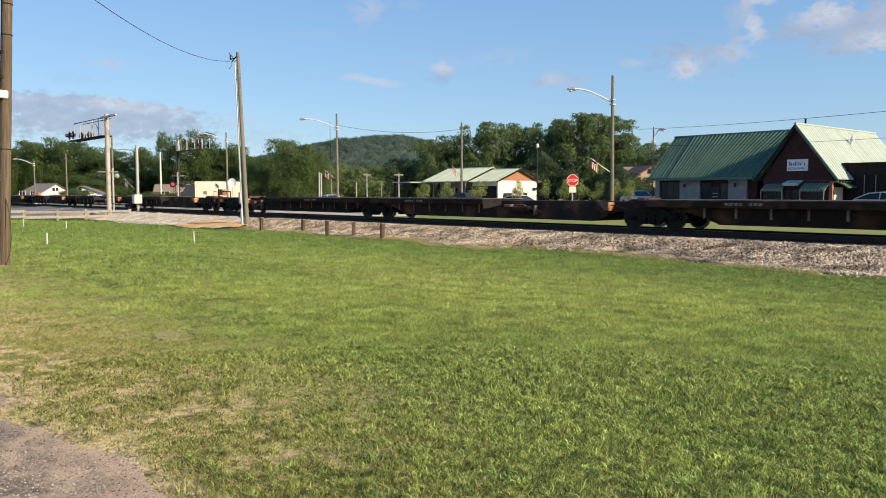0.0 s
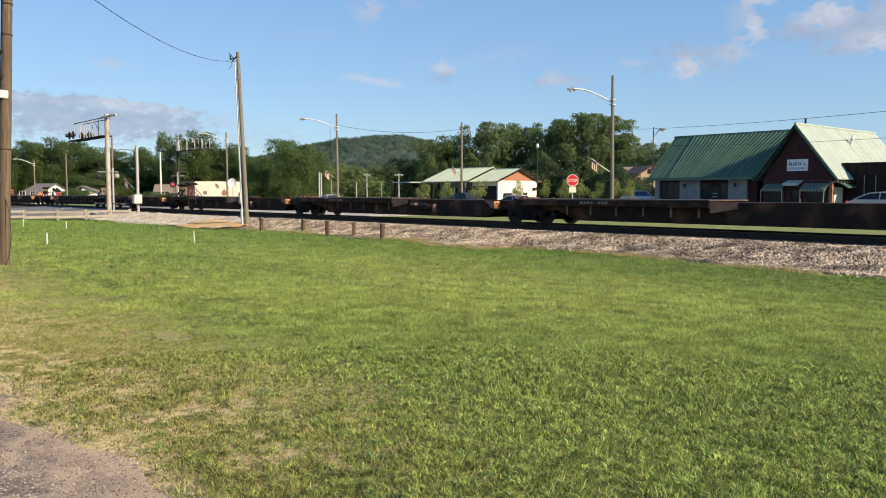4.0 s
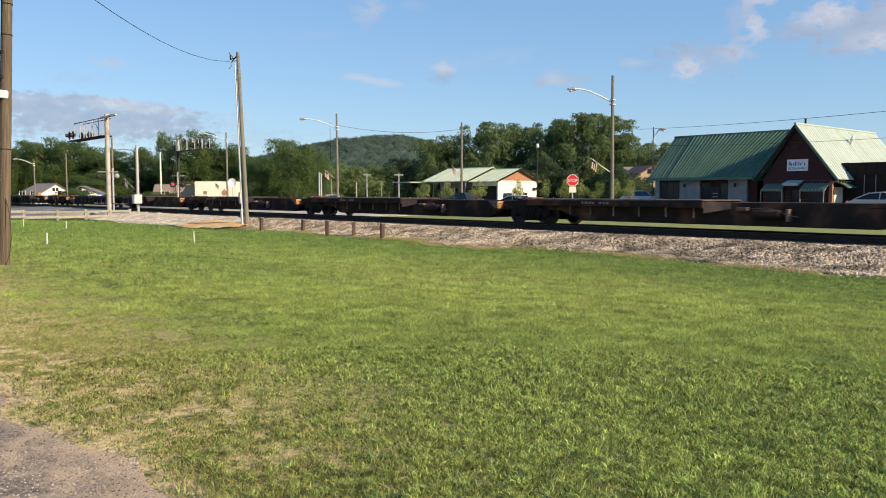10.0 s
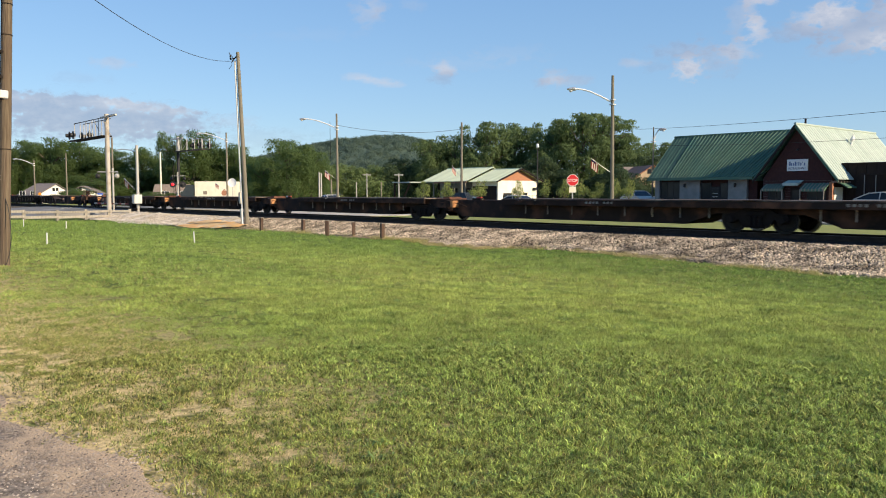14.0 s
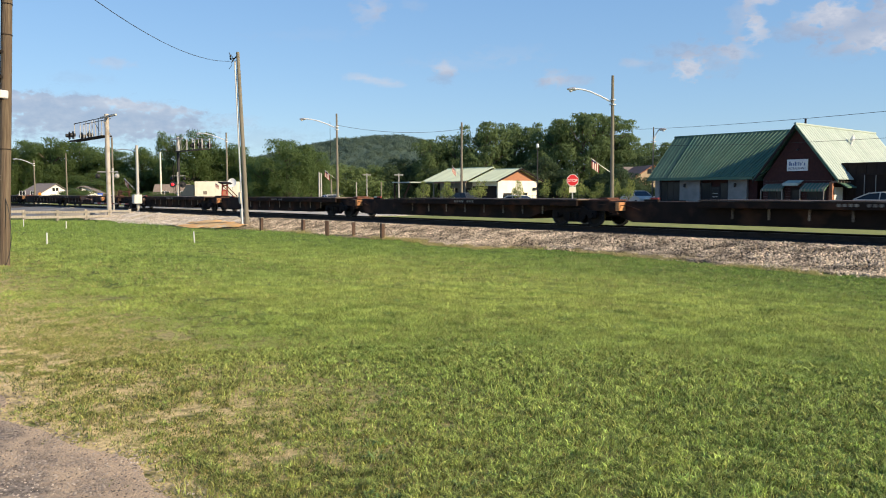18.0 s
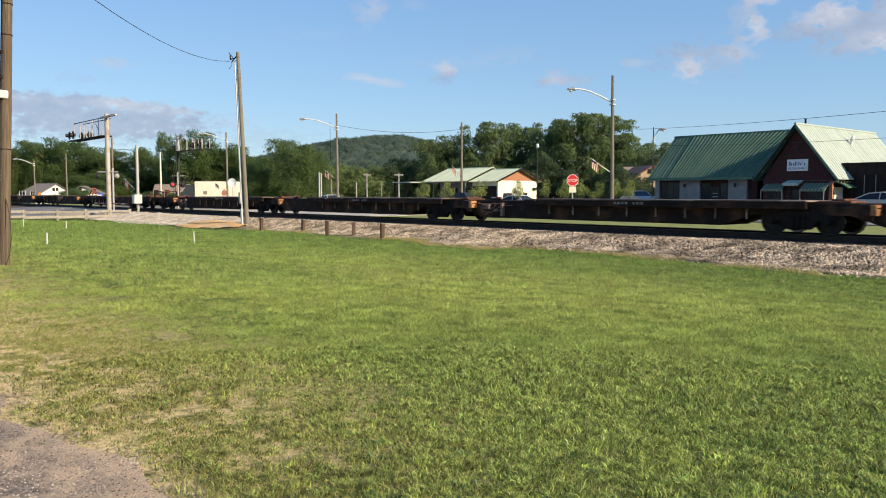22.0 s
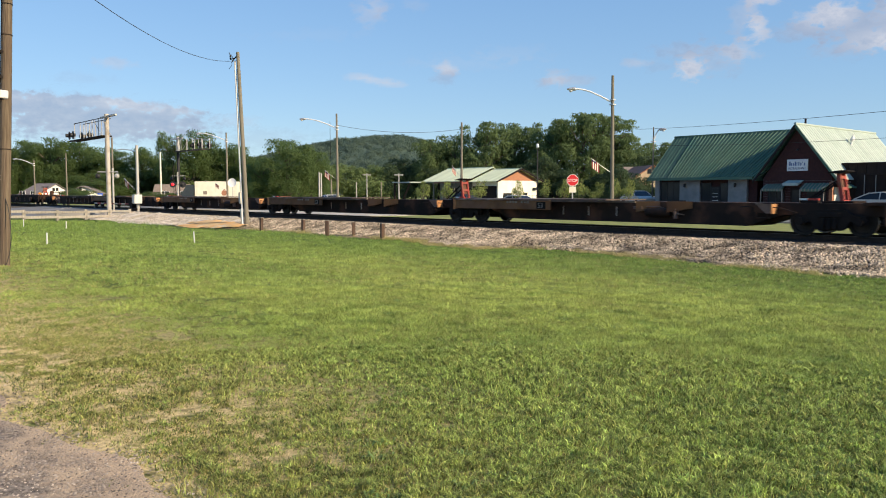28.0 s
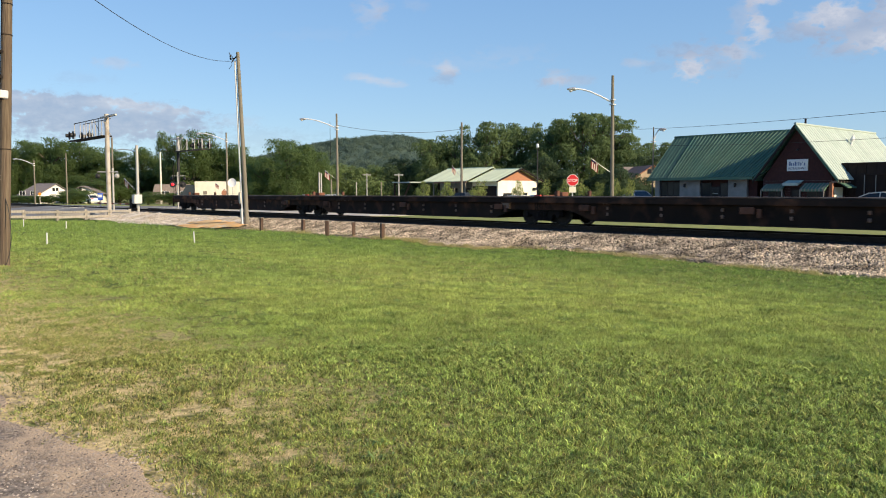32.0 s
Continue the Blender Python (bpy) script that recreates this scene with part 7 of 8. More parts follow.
# ---------------------------------------------------------------- vehicles
def vehicle(x, y, rot, paint, label, suv=False, L=4.6):
    z = 0.455 if 56.3 < y < 68.0 and -47.0 < x < -39.4 else 0.305 if 51.2 < y < 56.2 and -46.5 < x < 60 else 0.075 if -98 < x < -71.5 else 0.055 if 43.5 < y < 56.2 and x > -71.5 else float(gz(x, y)) + 0.005
    v = thing("parked_car", pose(x, y, z, 0, 0, rot), label, "car", "parked cars")
    h = 1.68 if suv else 1.45
    H = L / 2
    lower = [(-H, 0.35), (-H + 0.02, 0.75), (-H + 0.35, 0.9), (-H * 0.45, 0.98), (H * 0.75, 0.98), (H - 0.03, 0.8), (H, 0.4), (H - 0.15, 0.25), (-H + 0.15, 0.25)]
    part("body", Mesh().prism(lower, -0.88, 0.88), paint, v)
    if suv:
        cab = [(-H * 0.42, 0.98), (-H * 0.15, h - 0.06), (0.0, h), (H * 0.65, h - 0.02), (H * 0.88, 0.98)]
    else:
        cab = [(-H * 0.45, 0.98), (-H * 0.1, h - 0.04), (H * 0.12, h), (H * 0.4, h - 0.06), (H * 0.78, 0.98)]
    n = len(cab)
    vs = [(x_, -0.80 + (0.18 if z_ > 1 else 0), z_) for x_, z_ in cab] + [(x_, 0.80 - (0.18 if z_ > 1 else 0), z_) for x_, z_ in cab]
    part("glasshouse", Mesh().add(vs, [tuple(range(n)), tuple(range(n, 2 * n))[::-1]] + [(i, n + i, n + (i + 1) % n, (i + 1) % n) for i in range(n)]), M_GLASS, v, "dark window glass")
    rf = [(x_, z_ + 0.012) for x_, z_ in cab[1:-1]]
    part("roof", Mesh().prism(rf + [(a, b - 0.07) for a, b in rf[::-1]], -0.64, 0.64), paint, v)
    for (xa, za), (xb, zb) in ((cab[0], cab[1]), (cab[-1], cab[-2]), ((0.12 * H, 0.98), (0.12 * H, h - 0.03))):
        for s in (-1, 1):
            part("pillar", Mesh().rod((xa, s * 0.81, za), (xb, s * 0.635, zb), 0.035, n=5), paint, v)
    for xx in (-H * 0.62, H * 0.60):
        for s in (-1, 1):
            w = part("wheel", Mesh().lathe([(0.2, -0.1), (0.33, -0.09), (0.33, 0.09), (0.2, 0.1)], 18, pose(xx, s * 0.82, 0.33, 90)), M_RUBBER, v)
            part("rim", Mesh().lathe([(0.05, 0.0), (0.2, 0.03), (0.2, 0.06)], 14, pose(xx, s * 0.92, 0.33, 90 * s)), M_GALV, w)
    for s in (-1, 1):
        part("tail_light", Mesh().box(H - 0.06, H + 0.012, s * 0.62 - 0.16, s * 0.62 + 0.16, 0.72, 0.9, 0.01), M_CARLIGHT, v, "red tail light")
        part("headlight", Mesh().box(-H - 0.012, -H + 0.1, s * 0.62 - 0.16, s * 0.62 + 0.16, 0.6, 0.74, 0.01), M_LAMPGLASS, v, "clear headlight")
        part("mirror", Mesh().box(-H * 0.3, -H * 0.3 + 0.1, s * 0.92 - 0.08, s * 0.92 + 0.08, 0.98, 1.1, 0.01), paint, v)
    part("bumper", Mesh().box(-H - 0.03, -H + 0.08, -0.82, 0.82, 0.3, 0.5, 0.02), paint, v)
    part("bumper", Mesh().box(H - 0.08, H + 0.03, -0.82, 0.82, 0.35, 0.55, 0.02), paint, v)
    return v


def cars():
    P = lambda n, c: mat(n, c, tuple(k * 0.92 for k in c), 1.0, 0.45, 0.0, spec=0.3)
    silver, white, dark, grey = P("silver_paint", (0.54, 0.48, 0.41)), P("white_car_paint", (0.75, 0.75, 0.74)), P("dark_paint", (0.03, 0.035, 0.045)), P("grey_paint", (0.2, 0.21, 0.22))
    vehicle(-19.2, 53.4, 180, silver, "silver sedan on the street by the restaurant")
    vehicle(-42.8, 60.5, 150, silver, "silver sedan parked beside the restaurant", False, 4.3)
    vehicle(-48.5, 51.0, 180, white, "white sedan parked by the white house")
    vehicle(-54.3, 50.0, 176, dark, "dark wagon parked beside the street", True)
    vehicle(-72.8, 47.0, 170, white, "white low car at the roadside", False, 4.2)
    vehicle(-163.7, 63.9, 156, white, "white car waiting at the crossing", True)
    vehicle(-175.7, 70.2, 150, dark, "dark car waiting behind the white one")
    vehicle(-150.0, 41.0, 20, grey, "grey car parked by the far trees")
    vehicle(-139.0, 42.0, 10, white, "white car parked by the far trees")


# ---------------------------------------------------------------- trees
def leaf_cloud(rg, lobes, n, size, inner=0.35):
    """Leaf quads on and in a set of lobes (x, y, z, rx, rz)."""
    vol = np.array([l[3] ** 2 * l[4] for l in lobes]) ** 0.75
    pick = rg.choice(len(lobes), n, p=vol / vol.sum())
    lo = np.array(lobes)[pick]
    d = rg.normal(size=(n, 3))
    d /= np.linalg.norm(d, axis=1, keepdims=True)
    d[:, 2] = np.where(d[:, 2] < -0.55, -d[:, 2], d[:, 2])
    bump = 1 + 0.16 * np.sin(d[:, 0] * 7 + lo[:, 0] * 3) * np.sin(d[:, 1] * 6 + lo[:, 2]) + 0.1 * np.sin(d[:, 2] * 11 + lo[:, 1])
    rad = rg.uniform(inner, 1.0, n) ** 0.5 * bump + 0.05 * rg.normal(size=n)
    c = lo[:, :3] + d * np.stack([lo[:, 3], lo[:, 3], lo[:, 4]], 1) * rad[:, None]
    a = 0.36 * rg.normal(size=(n, 3)) + d
    a /= np.linalg.norm(a, axis=1, keepdims=True)
    t = np.cross(a, rg.normal(size=(n, 3)))
    t /= np.linalg.norm(t, axis=1, keepdims=True)
    b = np.cross(a, t)
    s = size * rg.uniform(0.5, 1.4, (n, 1))
    vs = np.stack([c - t * s, c + b * s * 0.6, c + t * s, c - b * s * 0.6], 1).reshape(-1, 3)
    return vs, np.arange(4 * n).reshape(-1, 4)


def tree_model(name, seed, n, size, leafm, label, low=0.04, airy=False, young=False, clumpy=False, group="trees behind the street"):
    """A tree 1 m tall and about 1 m wide before scaling; copied and scaled for each place."""
    rg = np.random.default_rng(seed)
    rr = random.Random(seed)
    t = thing(name, pose(0, 0, 0), label, "tree", group)
    ms = Mesh().lathe([(0.034, 0), (0.024, 0.06), (0.02, 0.3), (0.012, 0.6), (0.004, 0.88)], 8)
    lobes = [(0, 0, 0.8, 0.17, 0.17), (0.05, 0.03, 0.66, 0.22, 0.16), (0, 0, 0.42, 0.26, 0.2), (0.08, -0.05, 0.16, 0.28, 0.14)]
    if airy:
        lobes = [(0, 0, 0.93, 0.10, 0.03), (0.05, 0.02, 0.8, 0.16, 0.035)]
    if young:
        lobes = [(0.02, 0, 0.84, 0.12, 0.14), (0.03, 0.02, 0.68, 0.2, 0.16), (-0.03, 0, 0.52, 0.22, 0.13)]
    if clumpy:
        lobes = [(0, 0, 0.84, 0.13, 0.12), (0.04, 0.03, 0.62, 0.16, 0.16), (0, 0, 0.38, 0.2, 0.2), (0.08, -0.05, 0.16, 0.24, 0.13)]
    for i in range(34 if airy else 9 if young else 30 if clumpy else 20):
        a = i * 2.4 + rr.random()
        z = low + 0.05 + (0.68 - low) * rr.random()
        ln = (0.42 - 0.25 * abs(z - 0.5)) * (0.7 + 0.45 * rr.random())
        e = (math.cos(a) * ln * 0.75, math.sin(a) * ln * 0.75, z + 0.12)
        ms.rod((0, 0, z - 0.08), e, 0.010, 0.003, 5, False)
        if airy:
            e = (e[0], e[1], z + 0.2)
            lobes.append((e[0], e[1], e[2], 0.10 + 0.10 * rr.random(), 0.02 + 0.025 * rr.random()))
        else:
            k = 0.78 if clumpy else 1.0
            lobes.append((e[0], e[1], e[2], k * (0.12 + 0.09 * rr.random()), k * (0.10 + 0.09 * rr.random())))
    part("trunk", ms, M_BARK, t, "brown bark trunk with limbs")
    vs, fs = leaf_cloud(rg, lobes, n, size, 0.62 if clumpy else 0.35)
    part("crown", fast_mesh("crown", vs, fs, leafm), None, t, "leafy crown")
    return t


def put_trees(models, rows, seed, wide=1.25, base=0.0):
    rr = random.Random(seed)
    for i, (x, y, h, w) in enumerate(rows):
        o = models[i % len(models)]
        c = copy_thing(o, pose(x, y, base, 0, 0, rr.uniform(0, 360)))
        c.matrix_basis = pose(x, y, base, 0, 0, rr.uniform(0, 360)) @ Matrix.Diagonal((w * wide, w * wide, h * 1.02, 1))


def woods():
    A = [tree_model("oak_tree", s, 19000, 0.0125, M_LEAF, "broad leafy green tree in summer") for s in (11, 12, 13)]
    B = [tree_model("dark_tree", s, 19000, 0.0125, M_LEAFDARK, "tall dark green tree behind the houses", clumpy=True) for s in (21, 22, 23)]
    U = [tree_model("evergreen_tree", s, 15000, 0.015, M_UNDER, "low tree under the tall trees, leaves darkened for shade") for s in (61, 62)]
    S = [tree_model("scrub_tree", s, 13000, 0.0155, M_SCRUB, "low pale green tree at the field edge") for s in (41, 42)]
    D = [tree_model("airy_tree", s, 5200, 0.0125, M_LEAFDARK, "tall tree with thin feathery layered foliage", 0.42, airy=True) for s in (51, 52)]
    C = [tree_model("young_tree", s, 1500, 0.021, M_LEAFYEL, "young yellowish-green street tree", 0.36, young=True, group="young trees along the street") for s in (31, 32)]
    right = [(-108.1, 90.6, 11.6, 8.0), (-105.3, 93.9, 12.3, 9.0), (-100.5, 96.6, 14.4, 10.5), (-100.1, 103.2, 14.7, 10.0), (-100.2, 109.3, 14.2, 9), (-91.0, 104.6, 14.7, 10), (-86.8, 106.4, 15.0, 10.5), (-85.2, 111.4, 11.6, 9), (-82.6, 112.6, 10.2, 8), (-85.0, 115.5, 12.4, 7), (-88.9, 128.1, 11.4, 9), (-86.5, 130.9, 11.6, 8)]
    put_trees(B, right, 1, 1.12)
    put_trees(D, [(-86.6, 109.6, 15.6, 8.6), (-84.0, 111.6, 15.2, 7.6)], 9, 1.2)
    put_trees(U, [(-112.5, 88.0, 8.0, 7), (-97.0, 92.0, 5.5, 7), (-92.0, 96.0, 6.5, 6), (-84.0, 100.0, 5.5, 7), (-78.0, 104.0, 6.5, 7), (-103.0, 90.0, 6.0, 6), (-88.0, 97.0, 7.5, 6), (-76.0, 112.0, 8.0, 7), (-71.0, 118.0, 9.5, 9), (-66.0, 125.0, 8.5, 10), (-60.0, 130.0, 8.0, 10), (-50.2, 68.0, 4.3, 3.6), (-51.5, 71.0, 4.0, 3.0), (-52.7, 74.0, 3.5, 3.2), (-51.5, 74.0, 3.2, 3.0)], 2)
    put_trees(A, [(-99.8, 57.1, 9.2, 9.4), (-101.5, 62.0, 8.2, 7.0), (-118.3, 63.2, 8.0, 6.5), (-103.0, 55.0, 6.2, 6.0)], 13, 1.05)
    left = [(-168.7, 36.0, 11.9, 9), (-166.0, 38.9, 11.8, 9), (-163.1, 42.5, 12.6, 10), (-161.5, 47.3, 11.5, 10), (-155.8, 50.7, 10.7, 9), (-151.6, 55.5, 10.7, 10), (-138.4, 55.7, 12.2, 5.5), (-133.8, 57.9, 13.0, 8.5), (-133.1, 61.7, 10.9, 8), (-130.7, 64.3, 10.1, 8), (-172.1, 32.1, 12.7, 10)]
    put_trees(A, left, 4, 1.08)
    put_trees(A, [(-176, 30, 10, 10), (-171, 41, 9.5, 10), (-166, 47, 9, 10), (-160, 53, 8.5, 9), (-152, 60, 8.5, 9), (-146, 61, 8.5, 9), (-140, 63, 8, 9), (-136, 66, 8, 8), (-128, 66, 8, 8), (-124, 67, 8, 8), (-160, 44, 6, 8), (-154, 47, 5.5, 8), (-148, 50, 5.5, 8)], 5)
    put_trees(S, [(-179.6, 114.9, 9.1, 9), (-179.9, 122.3, 9.5, 10), (-180.0, 129.9, 10.0, 10), (-171.9, 131.6, 9.5, 9), (-168.3, 135.7, 9.5, 9), (-176, 108, 8.6, 9), (-172, 100, 8.6, 9), (-164, 142, 9, 9), (-158, 146, 9, 10), (-166, 92, 8, 9), (-160, 86, 8.2, 9)], 6)
    put_trees(C, [(-51.8, 42.5, 2.75, 1.5), (-51.6, 45.0, 2.8, 1.7), (-48.4, 45.8, 2.8, 1.9), (-47.8, 50.0, 2.9, 1.4), (-44.7, 50.0, 2.9, 1.3), (-42.9, 50.3, 2.95, 1.5), (-40.9, 50.1, 2.9, 1.5), (-39.6, 50.4, 2.6, 1.5), (-38.2, 51.0, 2.9, 1.4), (-37.2, 51.3, 2.9, 1.3)], 7, 1.0)
    put_trees(A, [(-150.0, 41.0, 2.6, 4.5), (-141.0, 40.5, 2.6, 4.5), (-136.0, 39.0, 2.3, 4.0), (-146.0, 46.0, 4.0, 6.0), (-139.9, 31.3, 1.50, 4.0), (-138.7, 32.7, 1.35, 3.5), (-137.7, 33.9, 1.30, 3.5), (-136.6, 35.1, 1.35, 3.6), (-135.1, 36.9, 1.70, 3.4), (-134.1, 38.0, 2.00, 4.0), (-118.2, 44.1, 2.00, 4.5), (-116.1, 46.5, 1.75, 3.6), (-115.1, 47.7, 1.80, 4.0), (-114.3, 48.7, 1.80, 3.5)], 8)
    for o in A + B + C + D + S + U:
        for q in (o, *o.children_recursive):
            bpy.data.objects.remove(q)


def hedges():
    """Scrub along the field's far side, and the far wooded hill."""
    rg = np.random.default_rng(77)
    lobes = []
    for k in range(60):
        u = k / 59
        lobes.append((-210 + 70 * u + rg.uniform(-3, 3), 92 + 62 * u + rg.uniform(-4, 4), rg.uniform(1.2, 3.0), rg.uniform(3, 5), rg.uniform(2.2, 3.6)))
    for k in range(40):
        u = k / 39
        lobes.append((-200 + 70 * u + rg.uniform(-2, 2), 40 + 34 * u + rg.uniform(-2, 2), rg.uniform(0.8, 2.0), rg.uniform(2.5, 4), rg.uniform(1.5, 2.6)))
    for k in range(30):
        u = k / 29
        lobes.append((-106 + 44 * u + rg.uniform(-2, 2), 93 + 31 * u + rg.uniform(-3, 3), rg.uniform(0.8, 2.4), rg.uniform(2.0, 4), rg.uniform(1.2, 3.0)))
    for name, group, n, leafm, label in (("scrub", lobes[:100], 46000, M_SCRUB, "dense green scrub along the field"), ("undergrowth", lobes[100:], 16000, M_UNDER, "undergrowth below the tall trees, darkened for shade")):
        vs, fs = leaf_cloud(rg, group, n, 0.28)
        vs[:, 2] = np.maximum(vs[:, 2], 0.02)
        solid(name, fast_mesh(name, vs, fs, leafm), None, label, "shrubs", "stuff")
    # hill: a smooth body with tree crowns over it
    def hz(x, y):
        u = (x * 0.6542 + y * 0.7563)                        # to the right of the view
        d = (-x * 0.7563 + y * 0.6542)                       # depth
        prof = np.interp(u, [-520, -360, -290, -235, -197, -160, -120, -85, -60, -36, 20, 120, 260], [18, 66, 86, 97, 105, 108, 112, 112.5, 109, 103, 87, 65, 40])
        return prof * np.exp(-((d - 1500) / 260.0) ** 2) - 6
    n = 70
    us, ds = np.linspace(-900, 500, n), np.linspace(900, 2100, n)
    uu, dd = np.meshgrid(us, ds)
    xx, yy = uu * 0.6542 - dd * 0.7563, uu * 0.7563 + dd * 0.6542
    v = np.stack([xx.ravel(), yy.ravel(), hz(xx, yy).ravel()], 1)
    i = (np.arange(n - 1)[:, None] * n + np.arange(n - 1)[None]).ravel()
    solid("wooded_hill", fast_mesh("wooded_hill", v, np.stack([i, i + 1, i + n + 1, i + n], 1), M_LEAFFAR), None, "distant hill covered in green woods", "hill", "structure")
    m = 3600
    u, d = rg.uniform(-380, 30, m), rg.uniform(1060, 1530, m)
    x, y = u * 0.6542 - d * 0.7563, u * 0.7563 + d * 0.6542
    z = hz(x, y)
    ok = z > 0
    lobes = [(x_, y_, z_ + 0.5, r_, r_ * h_) for x_, y_, z_, r_, h_ in zip(x[ok], y[ok], z[ok], rg.uniform(3.0, 7.2, ok.sum()), rg.uniform(0.75, 1.15, ok.sum()))]
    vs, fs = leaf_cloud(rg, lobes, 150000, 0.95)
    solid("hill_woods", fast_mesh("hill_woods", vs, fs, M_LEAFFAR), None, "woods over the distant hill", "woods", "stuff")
    # pale trunks along the foot of the woods
    ms = Mesh()
    for k in range(70):
        u, d = rg.uniform(-330, 10), rg.uniform(1030, 1060)
        x, y = u * 0.6542 - d * 0.7563, u * 0.7563 + d * 0.6542
        ms.rod((x, y, float(hz(x, y)) - 2), (x + rg.uniform(-0.5, 0.5), y, float(hz(x, y)) + rg.uniform(9, 15)), 0.35, 0.2, 5, False)
    solid("hill_trunks", ms, M_BARK, "slender pale trunks at the foot of the woods", "woods", "stuff")


def fences_and_signs():
    d = thing("satellite_dish", pose(-85.9, 41.9, 0.0, 0, 0, 40), "round white satellite dish on a short post", "satellite dish")
    part("reflector", Mesh().lathe([(0.02, 0), (0.3, 0.03), (0.52, 0.12), (0.53, 0.13), (0.3, 0.05), (0.02, 0.02)], 20, pose(0, 0, 2.90, 80)), M_WHITE, d, "white dish")
    part("post", Mesh().rod((0, 0.1, 0), (0, 0.08, 2.90), 0.05), M_SILVER, d)
    k = thing("radio_mast", pose(-1113.3, 717.5, 0), "thin radio mast on the distant hill", "radio mast")
    part("mast", Mesh().rod((0, 0, 60), (0, 0, 119.3), 0.45, 0.25, 5), M_DARKST, k)
    f = thing("chain_link_fence", pose(0, 0, 0), "grey wire fence behind the young trees", "fence")
    for k in range(12):
        x, y = -53.6 + k * 0.62, 54.0
        part("fence_post", Mesh().rod((x, y, 0), (x, y, 1.5), 0.03, n=6), M_DARKST, f)
    for z in (0.15, 0.8, 1.45):
        part("rail", Mesh().rod((-53.6, 54.0, z), (-46.78, 54.0, z), 0.018, n=5), M_DARKST, f)
    b = thing("blue_sign", pose(-112.4, 35.4, 0), "blue and white roadside sign on a post", "sign")
    part("board", Mesh().box(-0.05, 0.05, -0.35, 0.35, 0.75, 1.7, 0.02, pose(0, 0, 0, 0, 0, -40)), M_BLUE, b, "blue sign board")
    part("panel", Mesh().box(0.052, 0.06, -0.26, 0.26, 1.15, 1.5, 0, pose(0, 0, 0, 0, 0, -40)), M_WHITE, b, "white sign panel")
    part("post", Mesh().box(-0.08, 0.08, -0.08, 0.08, 0, 0.75), M_SILVER, b)
    o = thing("orange_sign", pose(-122.3, 30.3, 0), "orange diamond road sign on a post", "sign")
    part("board", Mesh().box(-0.02, 0.02, -0.2, 0.2, -0.2, 0.2, 0, pose(0, 0, 1.6, 0, 0, -35) @ pose(0, 0, 0, 45)), M_ORANGE, o)
    part("post", Mesh().box(-0.04, 0.04, -0.04, 0.04, 0, 1.2), M_SILVER, o)


# ---------------------------------------------------------------- clouds
CLOUDS = []


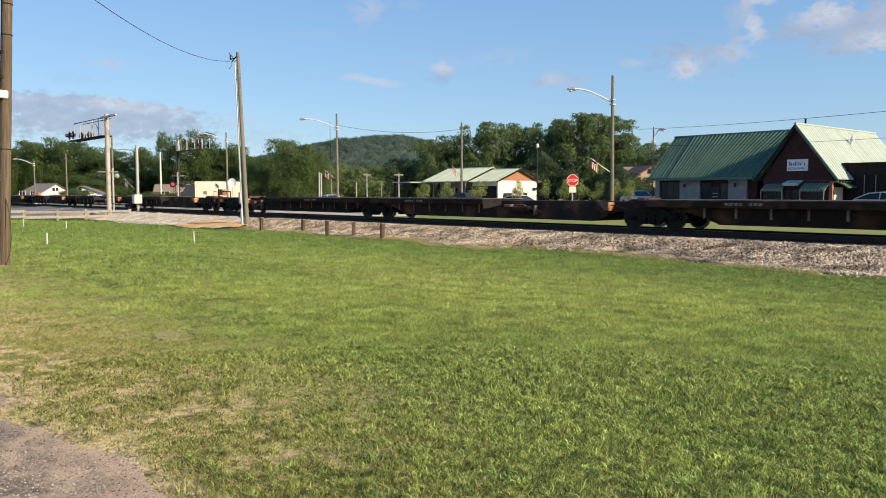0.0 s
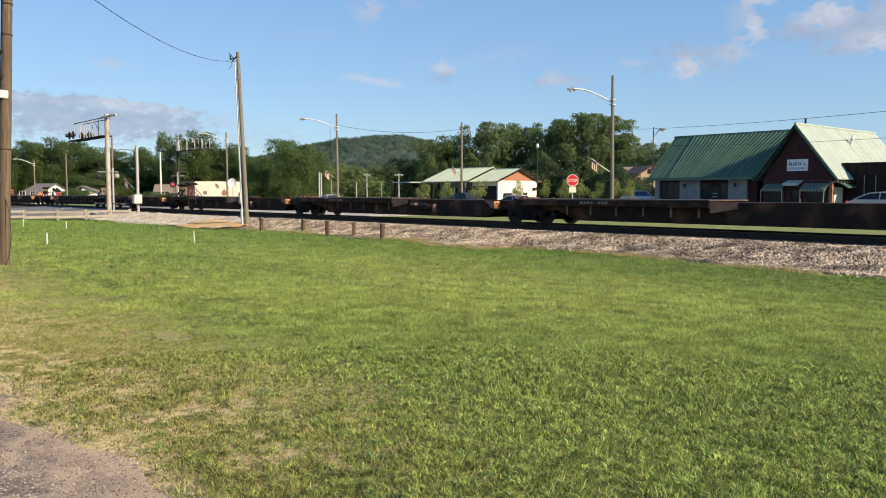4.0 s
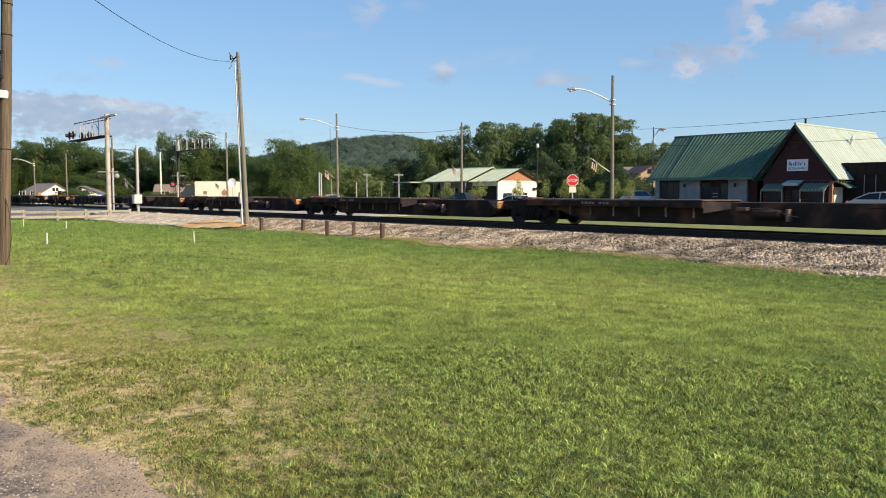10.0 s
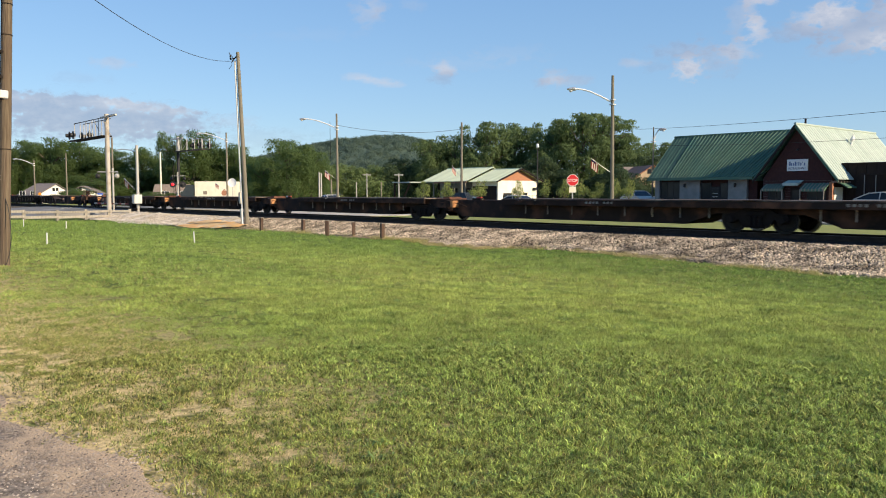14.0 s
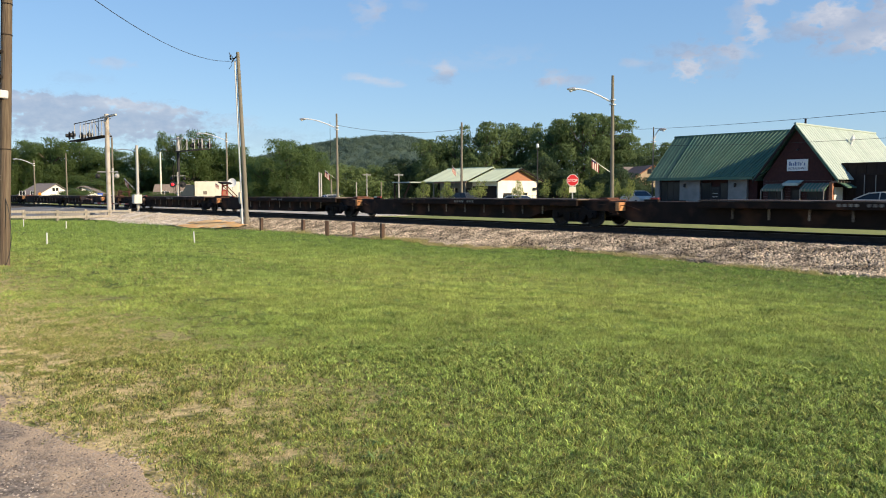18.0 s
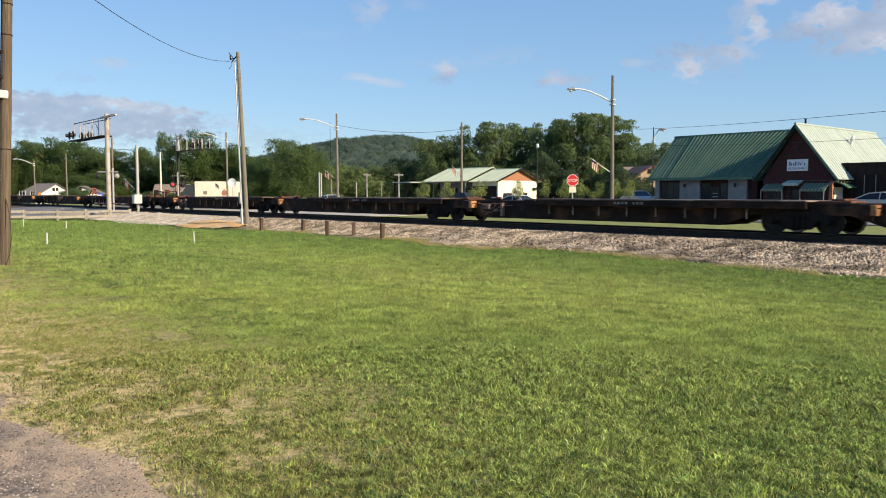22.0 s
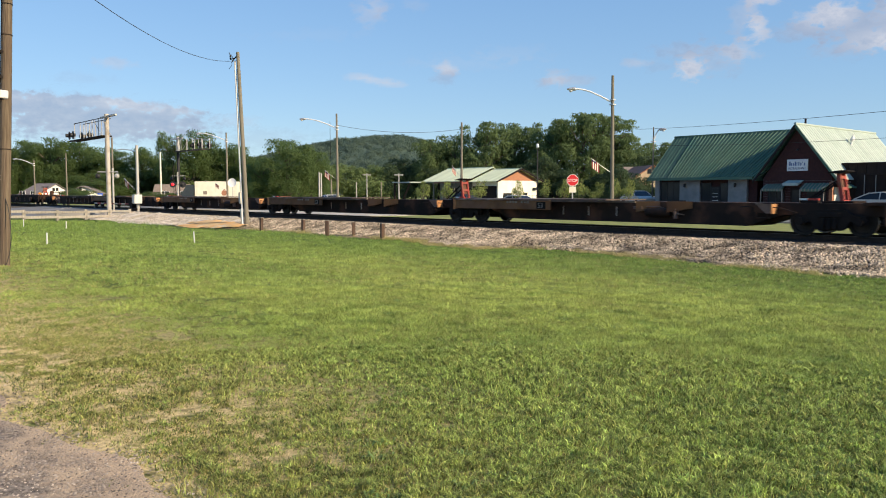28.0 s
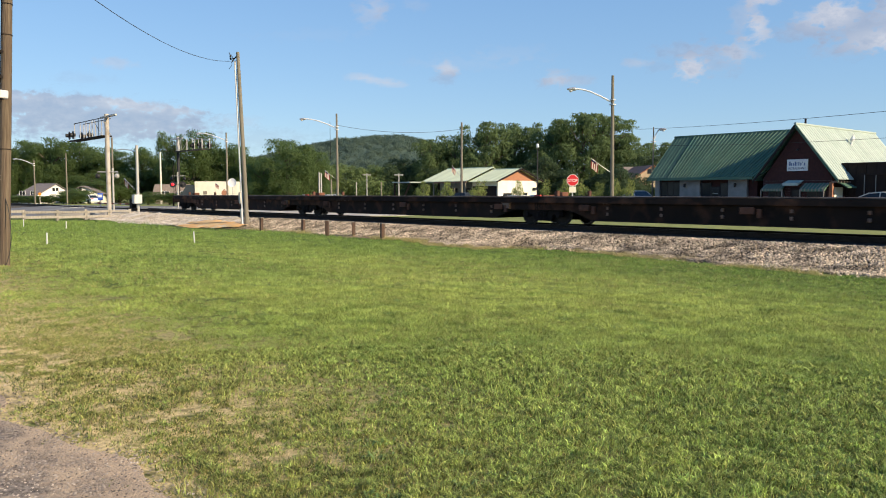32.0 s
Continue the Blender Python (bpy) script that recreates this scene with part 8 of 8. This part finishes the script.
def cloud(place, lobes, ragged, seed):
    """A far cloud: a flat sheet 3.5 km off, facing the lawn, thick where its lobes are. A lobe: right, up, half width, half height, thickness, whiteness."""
    q = Nodes("cloud_vapour")
    nd, lk = q.nd, q.lk
    nd.remove(q.bs)
    mp, ns = nd.new("ShaderNodeMapping"), nd.new("ShaderNodeTexNoise")
    mp.inputs["Location"].default_value, mp.inputs["Scale"].default_value = (seed * 3.7, seed * 1.3, 0), (0.016, 0.026, 0)
    ns.inputs["Scale"].default_value, ns.inputs["Detail"].default_value, ns.inputs["Roughness"].default_value = 1.0, 9.0, 0.58
    lk.new(q.tc, mp.inputs["Vector"])
    lk.new(mp.outputs[0], ns.inputs["Vector"])
    wob = q.span(ns.outputs[0], 0.25, 0.75, -ragged, ragged)
    thick, white = None, None
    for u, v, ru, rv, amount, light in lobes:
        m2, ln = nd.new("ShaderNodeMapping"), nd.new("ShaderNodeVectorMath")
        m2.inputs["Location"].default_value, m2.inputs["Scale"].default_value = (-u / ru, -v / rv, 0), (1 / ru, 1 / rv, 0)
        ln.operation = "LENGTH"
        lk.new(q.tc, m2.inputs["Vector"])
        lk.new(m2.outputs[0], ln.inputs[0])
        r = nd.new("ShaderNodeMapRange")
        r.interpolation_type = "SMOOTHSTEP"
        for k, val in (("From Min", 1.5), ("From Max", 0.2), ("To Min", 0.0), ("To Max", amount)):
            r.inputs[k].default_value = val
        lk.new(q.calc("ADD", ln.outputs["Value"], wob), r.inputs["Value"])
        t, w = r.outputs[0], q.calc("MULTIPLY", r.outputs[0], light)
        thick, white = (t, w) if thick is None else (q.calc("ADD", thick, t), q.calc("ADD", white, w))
    ratio = q.calc("ADD", q.calc("DIVIDE", white, q.calc("ADD", thick, 0.02)), q.calc("MULTIPLY", wob, 0.4))
    ratio.node.use_clamp = True
    em, tr, ms = nd.new("ShaderNodeEmission"), nd.new("ShaderNodeBsdfTransparent"), nd.new("ShaderNodeMixShader")
    # the sheet itself emits the lobes' sunlit white and shaded grey
    lk.new(q.mix(ratio, (0.225, 0.27, 0.37), (0.48, 0.465, 0.49)), em.inputs["Color"])
    alpha = q.calc("MULTIPLY", q.calc("MINIMUM", thick, 1.0), 0.74)
    lk.new(alpha, ms.inputs[0])
    lk.new(tr.outputs[0], ms.inputs[1])
    lk.new(em.outputs[0], ms.inputs[2])
    lk.new(ms.outputs[0], nd["Material Output"].inputs["Surface"])
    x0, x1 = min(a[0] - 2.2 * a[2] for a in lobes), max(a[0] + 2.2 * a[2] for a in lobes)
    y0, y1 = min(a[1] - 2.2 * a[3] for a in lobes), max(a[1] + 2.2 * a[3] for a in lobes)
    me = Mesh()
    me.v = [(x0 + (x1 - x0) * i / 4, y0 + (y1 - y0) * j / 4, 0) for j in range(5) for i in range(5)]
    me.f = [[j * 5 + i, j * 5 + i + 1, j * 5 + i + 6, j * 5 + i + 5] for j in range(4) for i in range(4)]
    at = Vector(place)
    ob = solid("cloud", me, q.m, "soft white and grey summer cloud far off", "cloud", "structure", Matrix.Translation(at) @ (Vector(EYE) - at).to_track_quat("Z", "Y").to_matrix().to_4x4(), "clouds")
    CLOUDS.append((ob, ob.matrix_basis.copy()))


def clouds():
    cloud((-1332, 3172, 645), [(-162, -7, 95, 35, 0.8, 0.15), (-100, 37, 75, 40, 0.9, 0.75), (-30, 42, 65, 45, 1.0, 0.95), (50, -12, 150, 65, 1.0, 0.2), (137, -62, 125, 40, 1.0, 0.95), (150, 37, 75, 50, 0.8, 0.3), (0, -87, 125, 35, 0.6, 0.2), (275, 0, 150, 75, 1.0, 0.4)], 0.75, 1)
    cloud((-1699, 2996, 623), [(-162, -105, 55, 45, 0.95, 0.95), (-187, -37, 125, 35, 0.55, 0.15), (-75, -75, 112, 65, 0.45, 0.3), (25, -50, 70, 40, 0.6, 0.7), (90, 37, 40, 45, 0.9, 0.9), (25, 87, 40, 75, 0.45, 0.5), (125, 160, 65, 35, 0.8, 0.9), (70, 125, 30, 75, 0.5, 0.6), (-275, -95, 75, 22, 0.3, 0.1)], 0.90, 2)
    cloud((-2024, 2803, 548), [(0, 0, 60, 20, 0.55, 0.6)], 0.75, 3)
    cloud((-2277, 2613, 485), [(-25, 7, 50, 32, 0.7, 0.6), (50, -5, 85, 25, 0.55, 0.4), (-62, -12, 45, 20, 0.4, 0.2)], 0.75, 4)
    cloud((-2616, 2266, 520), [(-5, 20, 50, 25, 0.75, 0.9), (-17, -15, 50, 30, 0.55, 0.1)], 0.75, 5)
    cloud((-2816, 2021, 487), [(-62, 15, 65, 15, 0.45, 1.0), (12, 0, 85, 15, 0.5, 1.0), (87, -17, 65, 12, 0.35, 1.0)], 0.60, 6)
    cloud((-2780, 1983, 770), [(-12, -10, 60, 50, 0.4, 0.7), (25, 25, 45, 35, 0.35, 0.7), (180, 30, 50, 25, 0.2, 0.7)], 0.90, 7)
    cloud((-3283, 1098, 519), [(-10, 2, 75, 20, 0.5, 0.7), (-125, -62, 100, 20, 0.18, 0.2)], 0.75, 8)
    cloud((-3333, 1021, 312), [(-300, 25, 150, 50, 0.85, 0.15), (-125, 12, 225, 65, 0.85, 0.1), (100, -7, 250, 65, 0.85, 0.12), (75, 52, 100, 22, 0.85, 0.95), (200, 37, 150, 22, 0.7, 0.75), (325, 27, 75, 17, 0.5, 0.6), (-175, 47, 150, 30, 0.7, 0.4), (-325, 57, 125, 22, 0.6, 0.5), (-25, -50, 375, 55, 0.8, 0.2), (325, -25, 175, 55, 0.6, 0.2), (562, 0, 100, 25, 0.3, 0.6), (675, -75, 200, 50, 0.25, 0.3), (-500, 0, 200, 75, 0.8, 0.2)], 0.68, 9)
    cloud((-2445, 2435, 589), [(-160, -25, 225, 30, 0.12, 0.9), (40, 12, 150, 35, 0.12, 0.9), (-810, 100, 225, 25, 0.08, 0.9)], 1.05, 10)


# ---------------------------------------------------------------- the place is put together
ground()
roads()
track()
train()
crossing()
board_fence()
small_posts()
clay_patch()
poles_and_wires()
stop_sign()
restaurant()
house_with_porch()
gable_house(-148.2, 37.8, 26, 4.2, 8.0, 1.4, 3.3, M_WHITE, M_SHINGLE, "white gabled house among the far trees", 2)
gable_house(-145.0, 43.5, -30, 6, 6, 1.8, 2.9, M_STUCCO, M_SHINGLE, "low grey-roofed house by the trees")
gable_house(-129.6, 52.5, 60, 5.0, 5.0, 1.6, 3.1, M_TIMBER, M_BROWNROOF2, "low tan house with a grey roof")
gable_house(-57.6, 82.3, -36, 6.5, 4.8, 3.5, 4.95, M_TANWALL, M_REDROOF, "tan house with a low reddish-brown roof")
gable_house(-63.6, 91.9, 48, 6.0, 6.0, 4.2, 5.2, M_TANWALL, M_BROWNROOF2, "house with a weathered roof among trees")
box_trailer()
cars()
fences_and_signs()
woods()
hedges()
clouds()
lawn_grass()


def motions():
    times = [4.0 * k for k in range(9)]
    for ob, base in UNITS:
        walk(ob, [(t, pose(-base + travel(t), TRACK_Y, RAIL_Z)) for t in times])
    for ob, m in CLOUDS:
        walk(ob, [(0.0, m), (32.0, Matrix.Translation((13.0, 15.0, 0)) @ m)])
    for strip, top, k, ph in FLAGS:
        rows = []
        for i in range(33):
            a = 10 + 8 * math.sin(i * 1.15 + ph) + 4 * math.sin(i * 2.6 + ph * 2)
            rows.append((float(i), Matrix.Translation(top) @ pose(0, 0, 0, a * 0.5, a)))
        walk(strip, rows)


motions()
